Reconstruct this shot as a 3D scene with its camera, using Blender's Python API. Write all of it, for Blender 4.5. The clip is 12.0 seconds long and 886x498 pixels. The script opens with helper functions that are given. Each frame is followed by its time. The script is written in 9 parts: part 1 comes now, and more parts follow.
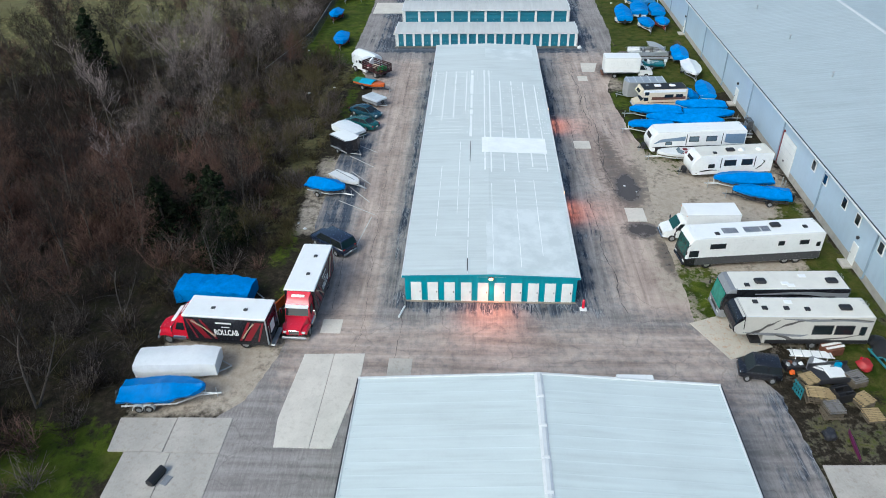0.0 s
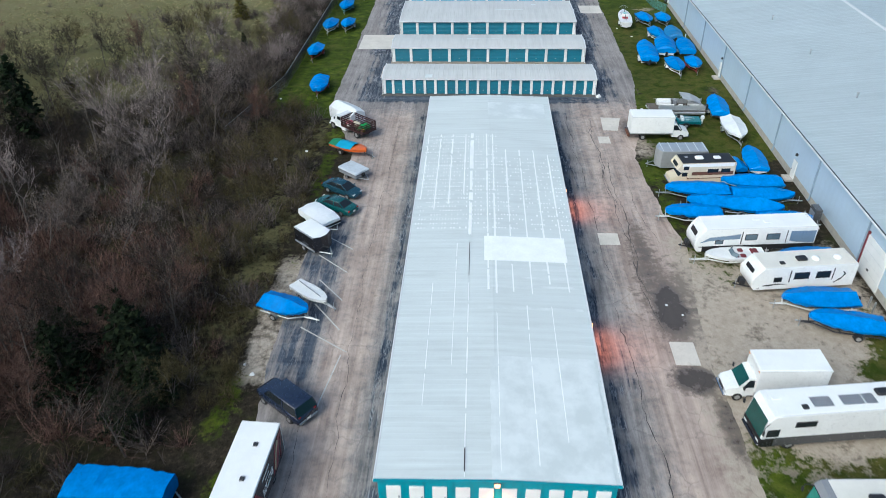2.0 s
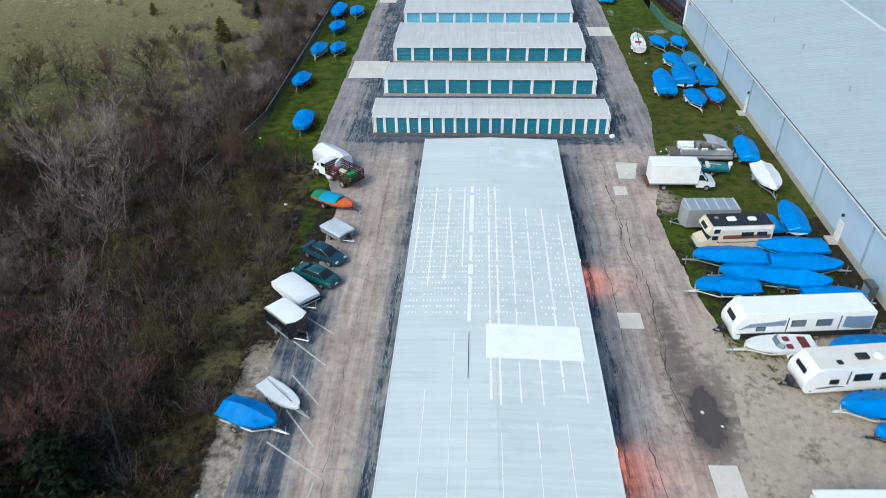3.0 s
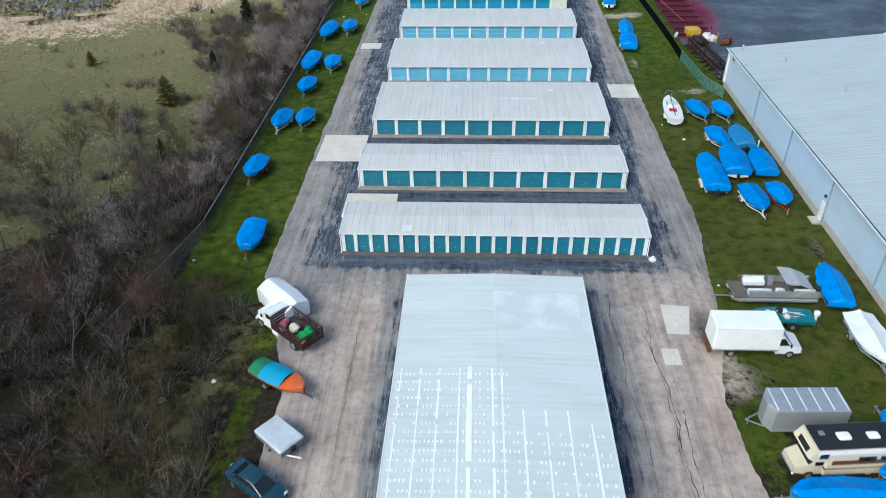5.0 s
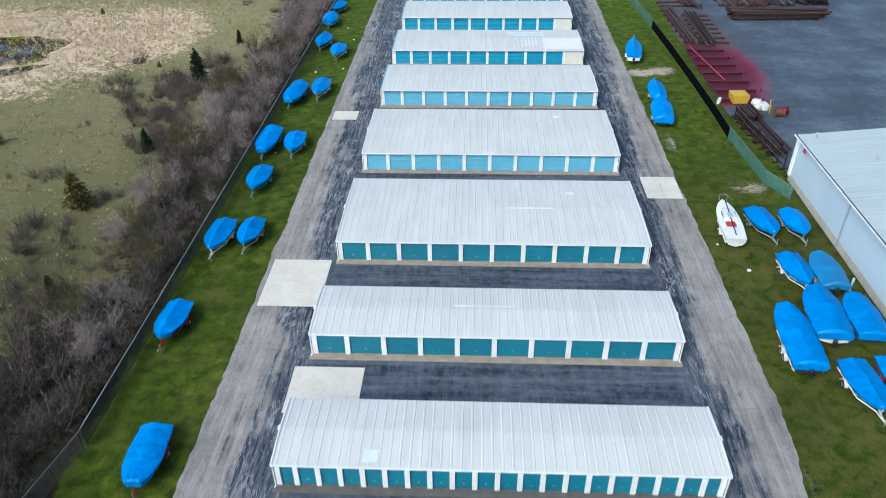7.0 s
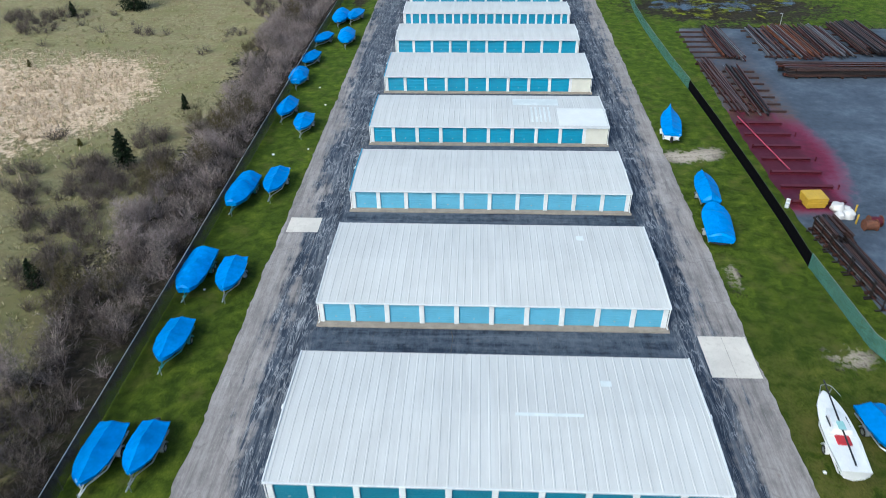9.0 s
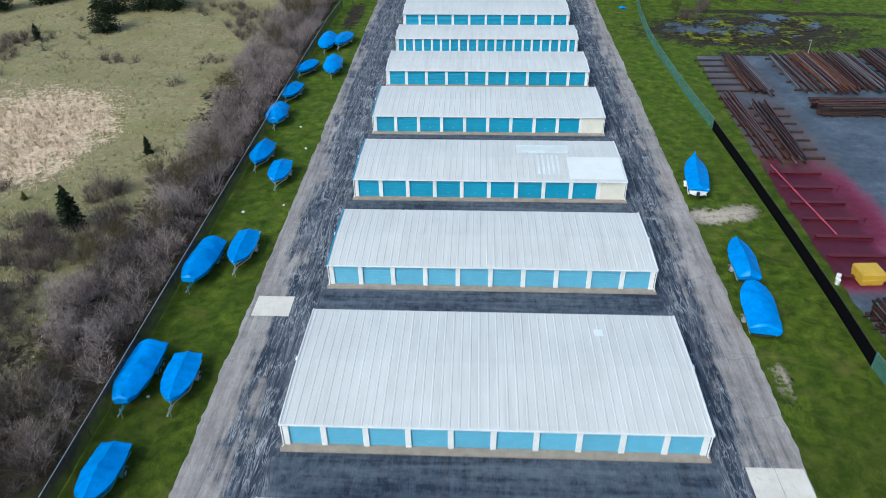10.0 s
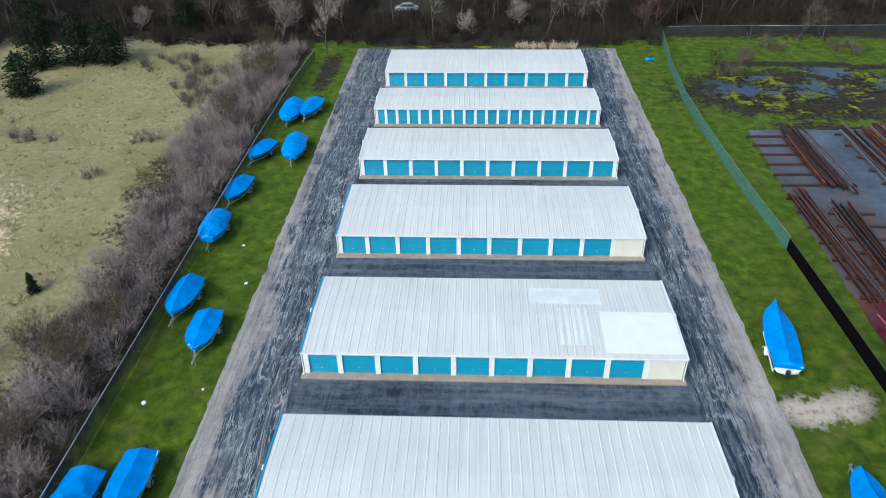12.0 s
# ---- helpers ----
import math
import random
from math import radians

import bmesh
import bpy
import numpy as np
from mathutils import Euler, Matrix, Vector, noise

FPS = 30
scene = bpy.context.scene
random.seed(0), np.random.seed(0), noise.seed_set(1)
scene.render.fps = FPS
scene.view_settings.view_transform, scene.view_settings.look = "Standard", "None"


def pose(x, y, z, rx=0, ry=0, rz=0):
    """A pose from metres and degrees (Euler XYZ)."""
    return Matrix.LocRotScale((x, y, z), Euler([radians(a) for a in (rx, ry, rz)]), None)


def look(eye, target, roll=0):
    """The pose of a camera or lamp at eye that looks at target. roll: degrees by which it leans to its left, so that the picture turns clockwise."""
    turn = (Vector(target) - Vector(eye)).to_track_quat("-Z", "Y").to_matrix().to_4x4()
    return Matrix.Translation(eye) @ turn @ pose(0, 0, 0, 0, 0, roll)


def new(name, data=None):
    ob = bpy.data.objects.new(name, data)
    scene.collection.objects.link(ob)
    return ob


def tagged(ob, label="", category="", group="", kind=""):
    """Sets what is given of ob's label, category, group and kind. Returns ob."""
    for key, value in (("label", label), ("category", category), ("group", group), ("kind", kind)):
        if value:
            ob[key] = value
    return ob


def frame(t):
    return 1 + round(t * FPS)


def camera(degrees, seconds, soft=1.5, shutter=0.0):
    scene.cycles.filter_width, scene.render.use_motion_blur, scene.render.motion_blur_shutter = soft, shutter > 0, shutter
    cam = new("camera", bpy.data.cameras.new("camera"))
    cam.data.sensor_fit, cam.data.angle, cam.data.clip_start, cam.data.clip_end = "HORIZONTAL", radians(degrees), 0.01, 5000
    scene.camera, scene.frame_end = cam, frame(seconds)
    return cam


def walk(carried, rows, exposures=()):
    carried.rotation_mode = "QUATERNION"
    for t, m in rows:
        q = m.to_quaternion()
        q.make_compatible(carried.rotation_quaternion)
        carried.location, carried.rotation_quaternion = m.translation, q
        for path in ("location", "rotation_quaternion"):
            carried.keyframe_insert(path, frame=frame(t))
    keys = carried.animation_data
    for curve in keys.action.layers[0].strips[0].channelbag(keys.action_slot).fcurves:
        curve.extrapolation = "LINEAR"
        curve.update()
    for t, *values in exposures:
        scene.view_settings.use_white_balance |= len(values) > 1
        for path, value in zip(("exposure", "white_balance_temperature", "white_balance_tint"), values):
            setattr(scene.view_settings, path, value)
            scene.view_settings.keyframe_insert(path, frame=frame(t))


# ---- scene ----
cam = camera(63.0, 12.0, soft=0.5, shutter=0.3)
PATH = [
    (0, (0.249, -20.502, 39.844), (0.162, -18.849, 38.721), -1.0),
    (0.5, (0.275, -15.693, 39.816), (0.186, -14.042, 38.691), -1.1),
    (1, (0.21, -10.482, 39.83), (0.121, -8.831, 38.704), -1.0),
    (1.5, (0.138, -4.872, 39.882), (0.05, -3.223, 38.754), -1.0),
    (2, (0.081, 1.0, 39.995), (-0.006, 2.648, 38.865), -0.9),
    (2.5, (0.022, 6.963, 40.108), (-0.065, 8.612, 38.979), -0.9),
    (3, (0.001, 13.221, 40.249), (-0.087, 14.869, 39.119), -0.9),
    (5, (-0.236, 39.648, 40.99), (-0.319, 41.291, 39.853), -0.9),
    (5.5, (-0.234, 46.405, 41.037), (-0.316, 48.049, 39.901), -0.8),
    (6, (-0.267, 53.321, 41.096), (-0.347, 54.965, 39.959), -0.7),
    (6.5, (-0.212, 60.254, 41.113), (-0.293, 61.898, 39.977), -0.7),
    (7, (-0.119, 67.153, 41.075), (-0.201, 68.798, 39.941), -0.8),
    (9, (0.13, 94.881, 40.96), (0.045, 96.529, 39.83), -0.8),
    (9.5, (0.133, 101.836, 40.924), (0.049, 103.486, 39.797), -0.8),
    (10, (0.101, 108.465, 40.879), (0.018, 110.115, 39.752), -0.7),
    (10.5, (0.126, 115.338, 40.803), (0.043, 116.99, 39.678), -0.8),
    (11, (0.151, 122.283, 40.728), (0.067, 123.936, 39.606), -0.9),
    (11.5, (0.184, 129.253, 40.637), (0.1, 130.908, 39.519), -0.9),
    (12, (0.227, 136.283, 40.571), (0.142, 137.94, 39.455), -1.0),
]
walk(cam, [(t, look(eye, target, roll)) for t, eye, target, roll in PATH], [(0.0, 0.29, 5720, 0), (3.0, 0.36, 5720, 0), (6.3, 0.49, 5680, 0), (7.0, 0.56, 5670, 0), (8.9, 0.54, 5650, 0), (9.6, 0.46, 5650, 0), (10.5, 0.53, 5660, 0), (12.0, 0.60, 5720, 0)])

# ---- sky, sun ----
world = bpy.data.worlds.new("overcast_sky")
scene.world = world
world.use_nodes = True
wn = world.node_tree
sky = wn.nodes.new("ShaderNodeTexSky")
sky.sky_type, sky.sun_disc = "NISHITA", False
sky.sun_elevation, sky.sun_rotation = radians(38), radians(219)
sky.air_density, sky.dust_density, sky.ozone_density = 1.0, 4.0, 1.0
wn.nodes["Background"].inputs[1].default_value = 0.14
wn.links.new(sky.outputs[0], wn.nodes["Background"].inputs[0])
sun_data = bpy.data.lights.new("sun", "SUN")
sun_data.energy, sun_data.angle, sun_data.color = 1.3, radians(25), (1.0, 0.96, 0.9)
sun = new("sun", sun_data)
sun.matrix_world = look((-45, -55, 70), (0, 0, 0))
scene.view_settings.exposure = 0.0

# ---- tools ----
class Mesh:
    """Collects vertices and faces of one mesh; several materials by index."""

    def __init__(self):
        self.v, self.f, self.k = [], [], []

    def add(self, verts, faces, k=0):
        n = len(self.v)
        self.v.extend([tuple(p) for p in verts])
        self.f.extend([tuple(i + n for i in f) for f in faces])
        self.k.extend([k] * len(faces))
        return self

    def box(self, c, s, rz=0.0, k=0, bevel=0.0, tilt=0.0):
        """A box at centre c of size s, turned about z by rz degrees, pitched by tilt; bevel chamfers all its edges."""
        m = Euler((0, radians(tilt), radians(rz))).to_matrix()
        c, h = Vector(c), Vector(s) / 2
        if bevel <= 0:
            vs = [c + m @ Vector((h.x * i, h.y * j, h.z * l)) for l in (-1, 1) for j in (-1, 1) for i in (-1, 1)]
            return self.add(vs, [(0, 2, 3, 1), (4, 5, 7, 6), (0, 1, 5, 4), (2, 6, 7, 3), (0, 4, 6, 2), (1, 3, 7, 5)], k)
        b = min(bevel, h.x * .9, h.y * .9, h.z * .9)
        ring = lambda x, y, q, z: [(x, y - q, z), (x - q, y, z), (-x + q, y, z), (-x, y - q, z), (-x, -y + q, z), (-x + q, -y, z), (x - q, -y, z), (x, -y + q, z)]
        rings = [ring(h.x - b, h.y - b, b * .5, -h.z), ring(h.x, h.y, b, -h.z + b), ring(h.x, h.y, b, h.z - b), ring(h.x - b, h.y - b, b * .5, h.z)]
        return self.loft([[c + m @ Vector(p) for p in r] for r in rings], k=k)

    def loft(self, rings, k=0, caps=(True, True), closed=True):
        n = len(rings[0])
        vs, fs = [p for r in rings for p in r], []
        for i in range(len(rings) - 1):
            for j in range(n if closed else n - 1):
                a, b = i * n + j, i * n + (j + 1) % n
                fs.append((a, b, b + n, a + n))
        if caps[0] and closed:
            fs.append(tuple(range(n - 1, -1, -1)))
        if caps[1] and closed:
            fs.append(tuple(range((len(rings) - 1) * n, len(rings) * n)))
        return self.add(vs, fs, k)

    def tube(self, pts, r, n=6, k=0):
        pts = [Vector(p) for p in pts]
        rs = r if isinstance(r, (list, tuple)) else [r] * len(pts)
        rings = []
        for i, p in enumerate(pts):
            d = (pts[min(i + 1, len(pts) - 1)] - pts[max(i - 1, 0)]).normalized()
            a = d.orthogonal().normalized() if i == 0 else (rings_a - d * rings_a.dot(d)).normalized()
            rings_a = a
            b = d.cross(a)
            rings.append([p + (a * math.cos(2 * math.pi * j / n) + b * math.sin(2 * math.pi * j / n)) * rs[i] for j in range(n)])
        return self.loft(rings, k=k)

    def prism(self, prof, w, chamfer=0.0, k=0, y=0.0, taper=1.0):
        """A side profile (x, z), counter-clockwise seen from -y, drawn out over the width w about y."""
        cx, cz = sum(p[0] for p in prof) / len(prof), sum(p[1] for p in prof) / len(prof)
        def ring(yy, q):
            out = []
            for x, z in prof:
                d = Vector((x - cx, z - cz))
                d = d - d.normalized() * q if d.length > q else d
                out.append((cx + d.x, yy, cz + d.y))
            return out
        h = w / 2
        rings = [ring(y + h, chamfer), ring(y + h - chamfer, 0), ring(y - h + chamfer, 0), ring(y - h, chamfer)] if chamfer else [ring(y + h, 0), ring(y - h, 0)]
        return self.loft(rings, k=k)

    def data(self, name, mats, smooth=None):
        me = bpy.data.meshes.new(name)
        me.from_pydata(self.v, [], self.f)
        for m in mats if isinstance(mats, (list, tuple)) else [mats]:
            me.materials.append(m)
        me.polygons.foreach_set("material_index", self.k)
        if smooth:
            me.polygons.foreach_set("use_smooth", [True] * len(me.polygons))
            me.set_sharp_from_angle(angle=radians(smooth))
        me.update()
        return me


def part(name, mesh, material, parent, label="", at=None, smooth=None):
    """One mesh object under a thing or a part. mesh: a Mesh, or mesh data to share."""
    ob = new(name, mesh if isinstance(mesh, bpy.types.Mesh) else mesh.data(name, material, smooth))
    if parent is not None:
        ob.parent = parent
    if at is not None:
        ob.matrix_basis = at
    return tagged(ob, label)


def thing(name, label, category, at=None, group="", kind=""):
    """An Empty at a thing's base; its parts go under it."""
    ob = new(name)
    ob.empty_display_size = 0.3
    if at is not None:
        ob.matrix_basis = at
    return tagged(ob, label, category, group, kind)


def wob(x, y, s=1.0, seed=0.0):
    return noise.noise((x * s, y * s, seed * 7.31))


# ---- materials ----
def nodes_of(name):
    m = bpy.data.materials.new(name)
    m.use_nodes = True
    nt = m.node_tree
    return m, nt, nt.nodes["Principled BSDF"]


def nd(nt, kind, **kw):
    n = nt.nodes.new(kind)
    for key, val in kw.items():
        if key in n.inputs:
            n.inputs[key].default_value = val
    return n


def ramp(nt, fac, stops):
    r = nt.nodes.new("ShaderNodeValToRGB")
    els = r.color_ramp.elements
    while len(els) < len(stops):
        els.new(0.5)
    for e, (p, c) in zip(els, stops):
        e.position, e.color = p, (*c, 1) if len(c) == 3 else c
    nt.links.new(fac, r.inputs[0])
    return r.outputs[0]


def mixc(nt, fac, a, b, mode="MIX"):
    n = nt.nodes.new("ShaderNodeMix")
    n.data_type, n.blend_type = "RGBA", mode
    for sock, val in ((n.inputs[0], fac), (n.inputs[6], a), (n.inputs[7], b)):
        if hasattr(val, "is_linked"):
            nt.links.new(val, sock)
        else:
            sock.default_value = val if isinstance(val, (int, float)) else (*val, 1)
    return n.outputs[2]


def mth(nt, op, a, b=0.0, clamp=False):
    n = nt.nodes.new("ShaderNodeMath")
    n.operation, n.use_clamp = op, clamp
    for sock, val in ((n.inputs[0], a), (n.inputs[1], b)):
        if hasattr(val, "is_linked"):
            nt.links.new(val, sock)
        else:
            sock.default_value = val
    return n.outputs[0]


def place(nt, scale=(1, 1, 1), shift=False):
    """World position, scaled per axis; shift: moved by the object's own random number."""
    g = nt.nodes.new("ShaderNodeNewGeometry")
    mp = nt.nodes.new("ShaderNodeMapping")
    mp.inputs["Scale"].default_value = scale
    nt.links.new(g.outputs["Position"], mp.inputs["Vector"])
    return mp.outputs[0]


def noise_at(nt, vec, scale, detail=4.0, rough=0.55, dist=0.0):
    n = nd(nt, "ShaderNodeTexNoise", Scale=scale, Detail=detail, Roughness=rough, Distortion=dist)
    nt.links.new(vec, n.inputs["Vector"])
    return n.outputs["Fac"]


def bump_to(nt, bsdf, height, strength=0.3, distance=0.02):
    b = nd(nt, "ShaderNodeBump", Strength=strength, Distance=distance)
    nt.links.new(height, b.inputs["Height"])
    nt.links.new(b.outputs[0], bsdf.inputs["Normal"])


def mat(name, col, rough=0.6, metal=0.0, var=0.22, scale=1.2, fine=18.0, bump=0.12, dirt=0.0, dirt_col=(0.12, 0.10, 0.08), rnd=0.0, coat=0.0, spec=0.5):
    """A painted, cast or woven surface: its colour with cloudy and fine variation, some dirt, fine relief."""
    m, nt, b = nodes_of(name)
    p = place(nt)
    big, small = noise_at(nt, p, scale, 5), noise_at(nt, p, fine, 3)
    f = mth(nt, "ADD", mth(nt, "MULTIPLY", big, 0.65), mth(nt, "MULTIPLY", small, 0.35))
    lo, hi = [c * (1 - var) for c in col], [min(1, c * (1 + var)) for c in col]
    c = ramp(nt, f, [(0.3, lo), (0.7, hi)])
    if rnd:
        oi = nt.nodes.new("ShaderNodeObjectInfo")
        c = mixc(nt, mth(nt, "MULTIPLY", oi.outputs["Random"], rnd), c, [x * 0.55 for x in col])
    if dirt:
        d = ramp(nt, noise_at(nt, p, 2.3, 8, 0.7), [(0.52, (0, 0, 0)), (0.72, (1, 1, 1))])
        c = mixc(nt, mth(nt, "MULTIPLY", d, dirt), c, dirt_col)
    nt.links.new(c, b.inputs["Base Color"])
    nt.links.new(ramp(nt, small, [(0.2, (rough * 0.8,) * 3), (0.8, (min(1, rough * 1.2),) * 3)]), b.inputs["Roughness"])
    b.inputs["Metallic"].default_value = metal
    b.inputs["Coat Weight"].default_value = coat
    b.inputs["Specular IOR Level"].default_value = spec
    if bump:
        bump_to(nt, b, small, bump, 0.01)
    return m


def roof_mat(name, col, axis, coat=0.0):
    """Weathered metal roofing: streaks along the fall, bands across, blotches."""
    m, nt, b = nodes_of(name)
    along = (0.16, 2.2, 1) if axis == "x" else (2.2, 0.16, 1)
    f1 = noise_at(nt, place(nt, along), 1.0, 5, 0.6)
    f2 = noise_at(nt, place(nt), 0.22, 4, 0.6)
    f3 = noise_at(nt, place(nt), 7.0, 4, 0.6)
    f = mth(nt, "ADD", mth(nt, "MULTIPLY", f1, 0.55), mth(nt, "ADD", mth(nt, "MULTIPLY", f2, 0.3), mth(nt, "MULTIPLY", f3, 0.15)))
    c = ramp(nt, f, [(0.32, [x * 0.86 for x in col]), (0.5, col), (0.68, [min(1, x * 1.10) for x in col])])
    oi = nt.nodes.new("ShaderNodeObjectInfo")
    c = mixc(nt, mth(nt, "MULTIPLY", oi.outputs["Random"], 0.09), c, [x * 0.6 for x in col])
    spot = ramp(nt, noise_at(nt, place(nt), 1.7, 6, 0.7), [(0.64, (0, 0, 0)), (0.78, (1, 1, 1))])
    c = mixc(nt, mth(nt, "MULTIPLY", spot, 0.18), c, (0.42, 0.38, 0.33))
    nt.links.new(c, b.inputs["Base Color"])
    b.inputs["Metallic"].default_value = coat
    nt.links.new(ramp(nt, f3, [(0.2, (0.48,) * 3), (0.8, (0.70,) * 3)]), b.inputs["Roughness"])
    bump_to(nt, b, f1, 0.08, 0.02)
    return m


ROOF_B = roof_mat("storage_roof_metal", (0.555, 0.558, 0.545), "y", 0.0)
ROOF_A = roof_mat("long_roof_metal", (0.60, 0.645, 0.64), "x", 0.05)
ROOF_C = roof_mat("pale_roof_metal", (0.62, 0.68, 0.67), "x", 0.1)
ROOF_W = roof_mat("warehouse_roof_metal", (0.45, 0.51, 0.53), "x", 0.15)
ROOF_PATCH = mat("newer_white_roof_sheet", (0.665, 0.675, 0.665), 0.55, var=0.06, scale=0.8, fine=5)
WHITE_COAT = mat("white_roof_coating", (0.84, 0.86, 0.86), 0.55, var=0.08, scale=0.8, fine=5)
TRIM = mat("pale_metal_trim", (0.62, 0.64, 0.65), 0.45, var=0.1, dirt=0.15)
PILLAR = mat("white_steel_pillar", (0.72, 0.73, 0.73), 0.5, var=0.08, dirt=0.25, dirt_col=(0.3, 0.27, 0.23))
CREAM = mat("cream_wall_panel", (0.66, 0.64, 0.56), 0.5, var=0.07, dirt=0.1)
TEAL = mat("teal_wall_panel", (0.008, 0.25, 0.32), 0.45, var=0.15, dirt=0.12)
DOOR_TEAL = mat("teal_roll_up_door", (0.013, 0.165, 0.245), 0.42, var=0.14, dirt=0.1, rnd=0.25)
DOOR_MID = mat("blue_teal_roll_up_door", (0.015, 0.265, 0.43), 0.42, var=0.12, dirt=0.08, rnd=0.15)
DOOR_SKY = mat("faded_blue_roll_up_door", (0.13, 0.40, 0.57), 0.45, var=0.10, dirt=0.08, rnd=0.12)
DOOR_WHITE = mat("white_steel_door", (0.74, 0.75, 0.74), 0.45, var=0.07, dirt=0.12)
RUST_SLAB = mat("rust_stained_concrete", (0.52, 0.47, 0.39), 0.88, var=0.15, scale=0.5, fine=8, bump=0.25, dirt=0.75, dirt_col=(0.40, 0.17, 0.06))
SLAB = mat("concrete_slab_edge", (0.29, 0.245, 0.20), 0.85, var=0.25, dirt=0.4, bump=0.3)
SLAB_DARK = mat("tarred_slab_edge", (0.10, 0.095, 0.09), 0.85, var=0.3, dirt=0.3, bump=0.3)
CONCRETE = mat("pale_concrete_pad", (0.60, 0.56, 0.50), 0.85, var=0.14, scale=0.5, fine=9, bump=0.25, dirt=0.3, dirt_col=(0.25, 0.2, 0.15))
CONCRETE_OLD = mat("stained_concrete", (0.43, 0.40, 0.36), 0.88, var=0.2, scale=0.4, fine=8, bump=0.3, dirt=0.45, dirt_col=(0.2, 0.15, 0.11))
WALL_BLUE = mat("pale_blue_metal_siding", (0.44, 0.55, 0.66), 0.5, var=0.07, scale=0.3, fine=3, dirt=0.06)
BASE_WALL = mat("concrete_base_wall", (0.42, 0.40, 0.36), 0.85, var=0.2, dirt=0.35)
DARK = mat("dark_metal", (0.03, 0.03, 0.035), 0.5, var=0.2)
BLACK = mat("black_plastic", (0.015, 0.015, 0.017), 0.55, var=0.3)
GALV = mat("galvanised_steel", (0.42, 0.44, 0.45), 0.4, 0.7, var=0.2, dirt=0.15)
RUST = mat("rusty_steel", (0.14, 0.055, 0.03), 0.75, 0.2, var=0.45, scale=2.5, bump=0.4)
GLASS = mat("tinted_window_glass", (0.015, 0.02, 0.024), 0.06, var=0.1, bump=0.0)
RUBBER = mat("tyre_rubber", (0.02, 0.02, 0.02), 0.8, var=0.2)
WHITE = mat("white_gelcoat", (0.78, 0.79, 0.79), 0.3, var=0.05, dirt=0.12, dirt_col=(0.35, 0.32, 0.27), coat=0.2)

# ---- ground ----
def lerp_knots(y, ks):
    for (a, p), (b, q) in zip(ks, ks[1:]):
        if y <= b:
            return p + (q - p) * max(0.0, (y - a) / (b - a))
    return ks[-1][1]


LEFT_EDGE = [(-40, -19), (15.6, -18.6), (17.5, -16.8), (24, -15.3), (36, -15.5), (42, -16.3), (60, -16.3), (66, -15), (80, -15), (87, -17.5), (94, -20), (258, -20)]
RIGHT_EDGE = [(-40, 24), (10, 23.7), (19, 23.4), (27, 19), (36, 19.2), (43, 18.8), (51, 19.4), (60, 20.8), (67, 19.8), (79, 19), (88, 21.3), (95, 22), (106, 23.2), (258, 23.7)]


def soft(v, a, b, w=2.0):
    """1 inside a..b, falling to 0 over w on both sides."""
    return max(0.0, min(1.0, (v - a) / w + 0.5)) * max(0.0, min(1.0, (b - v) / w + 0.5))


def spot(x, y, cx, cy, rx, ry):
    d = math.hypot((x - cx) / rx, (y - cy) / ry)
    return max(0.0, min(1.0, 1.6 - d))


BARE = ((26, 175.4, 3.8, 2.1, 1), (29.5, 177, 2.2, 2, .8), (24.6, 151, .8, 3.2, .9), (24.3, 137.5, .7, 2.5, .5), (31, 140, 2.6, 1.9, .85), (-22, 106, 1.5, 1.6, .6), (23.9, 215, .5, 3, .5), (23.5, 193, .5, 4, .6), (22.8, 100, .7, 4, .6), (33.8, 100, 1, 3, .6), (24, 120, .6, 6, .4), (21, 82, 3, 3, .6))


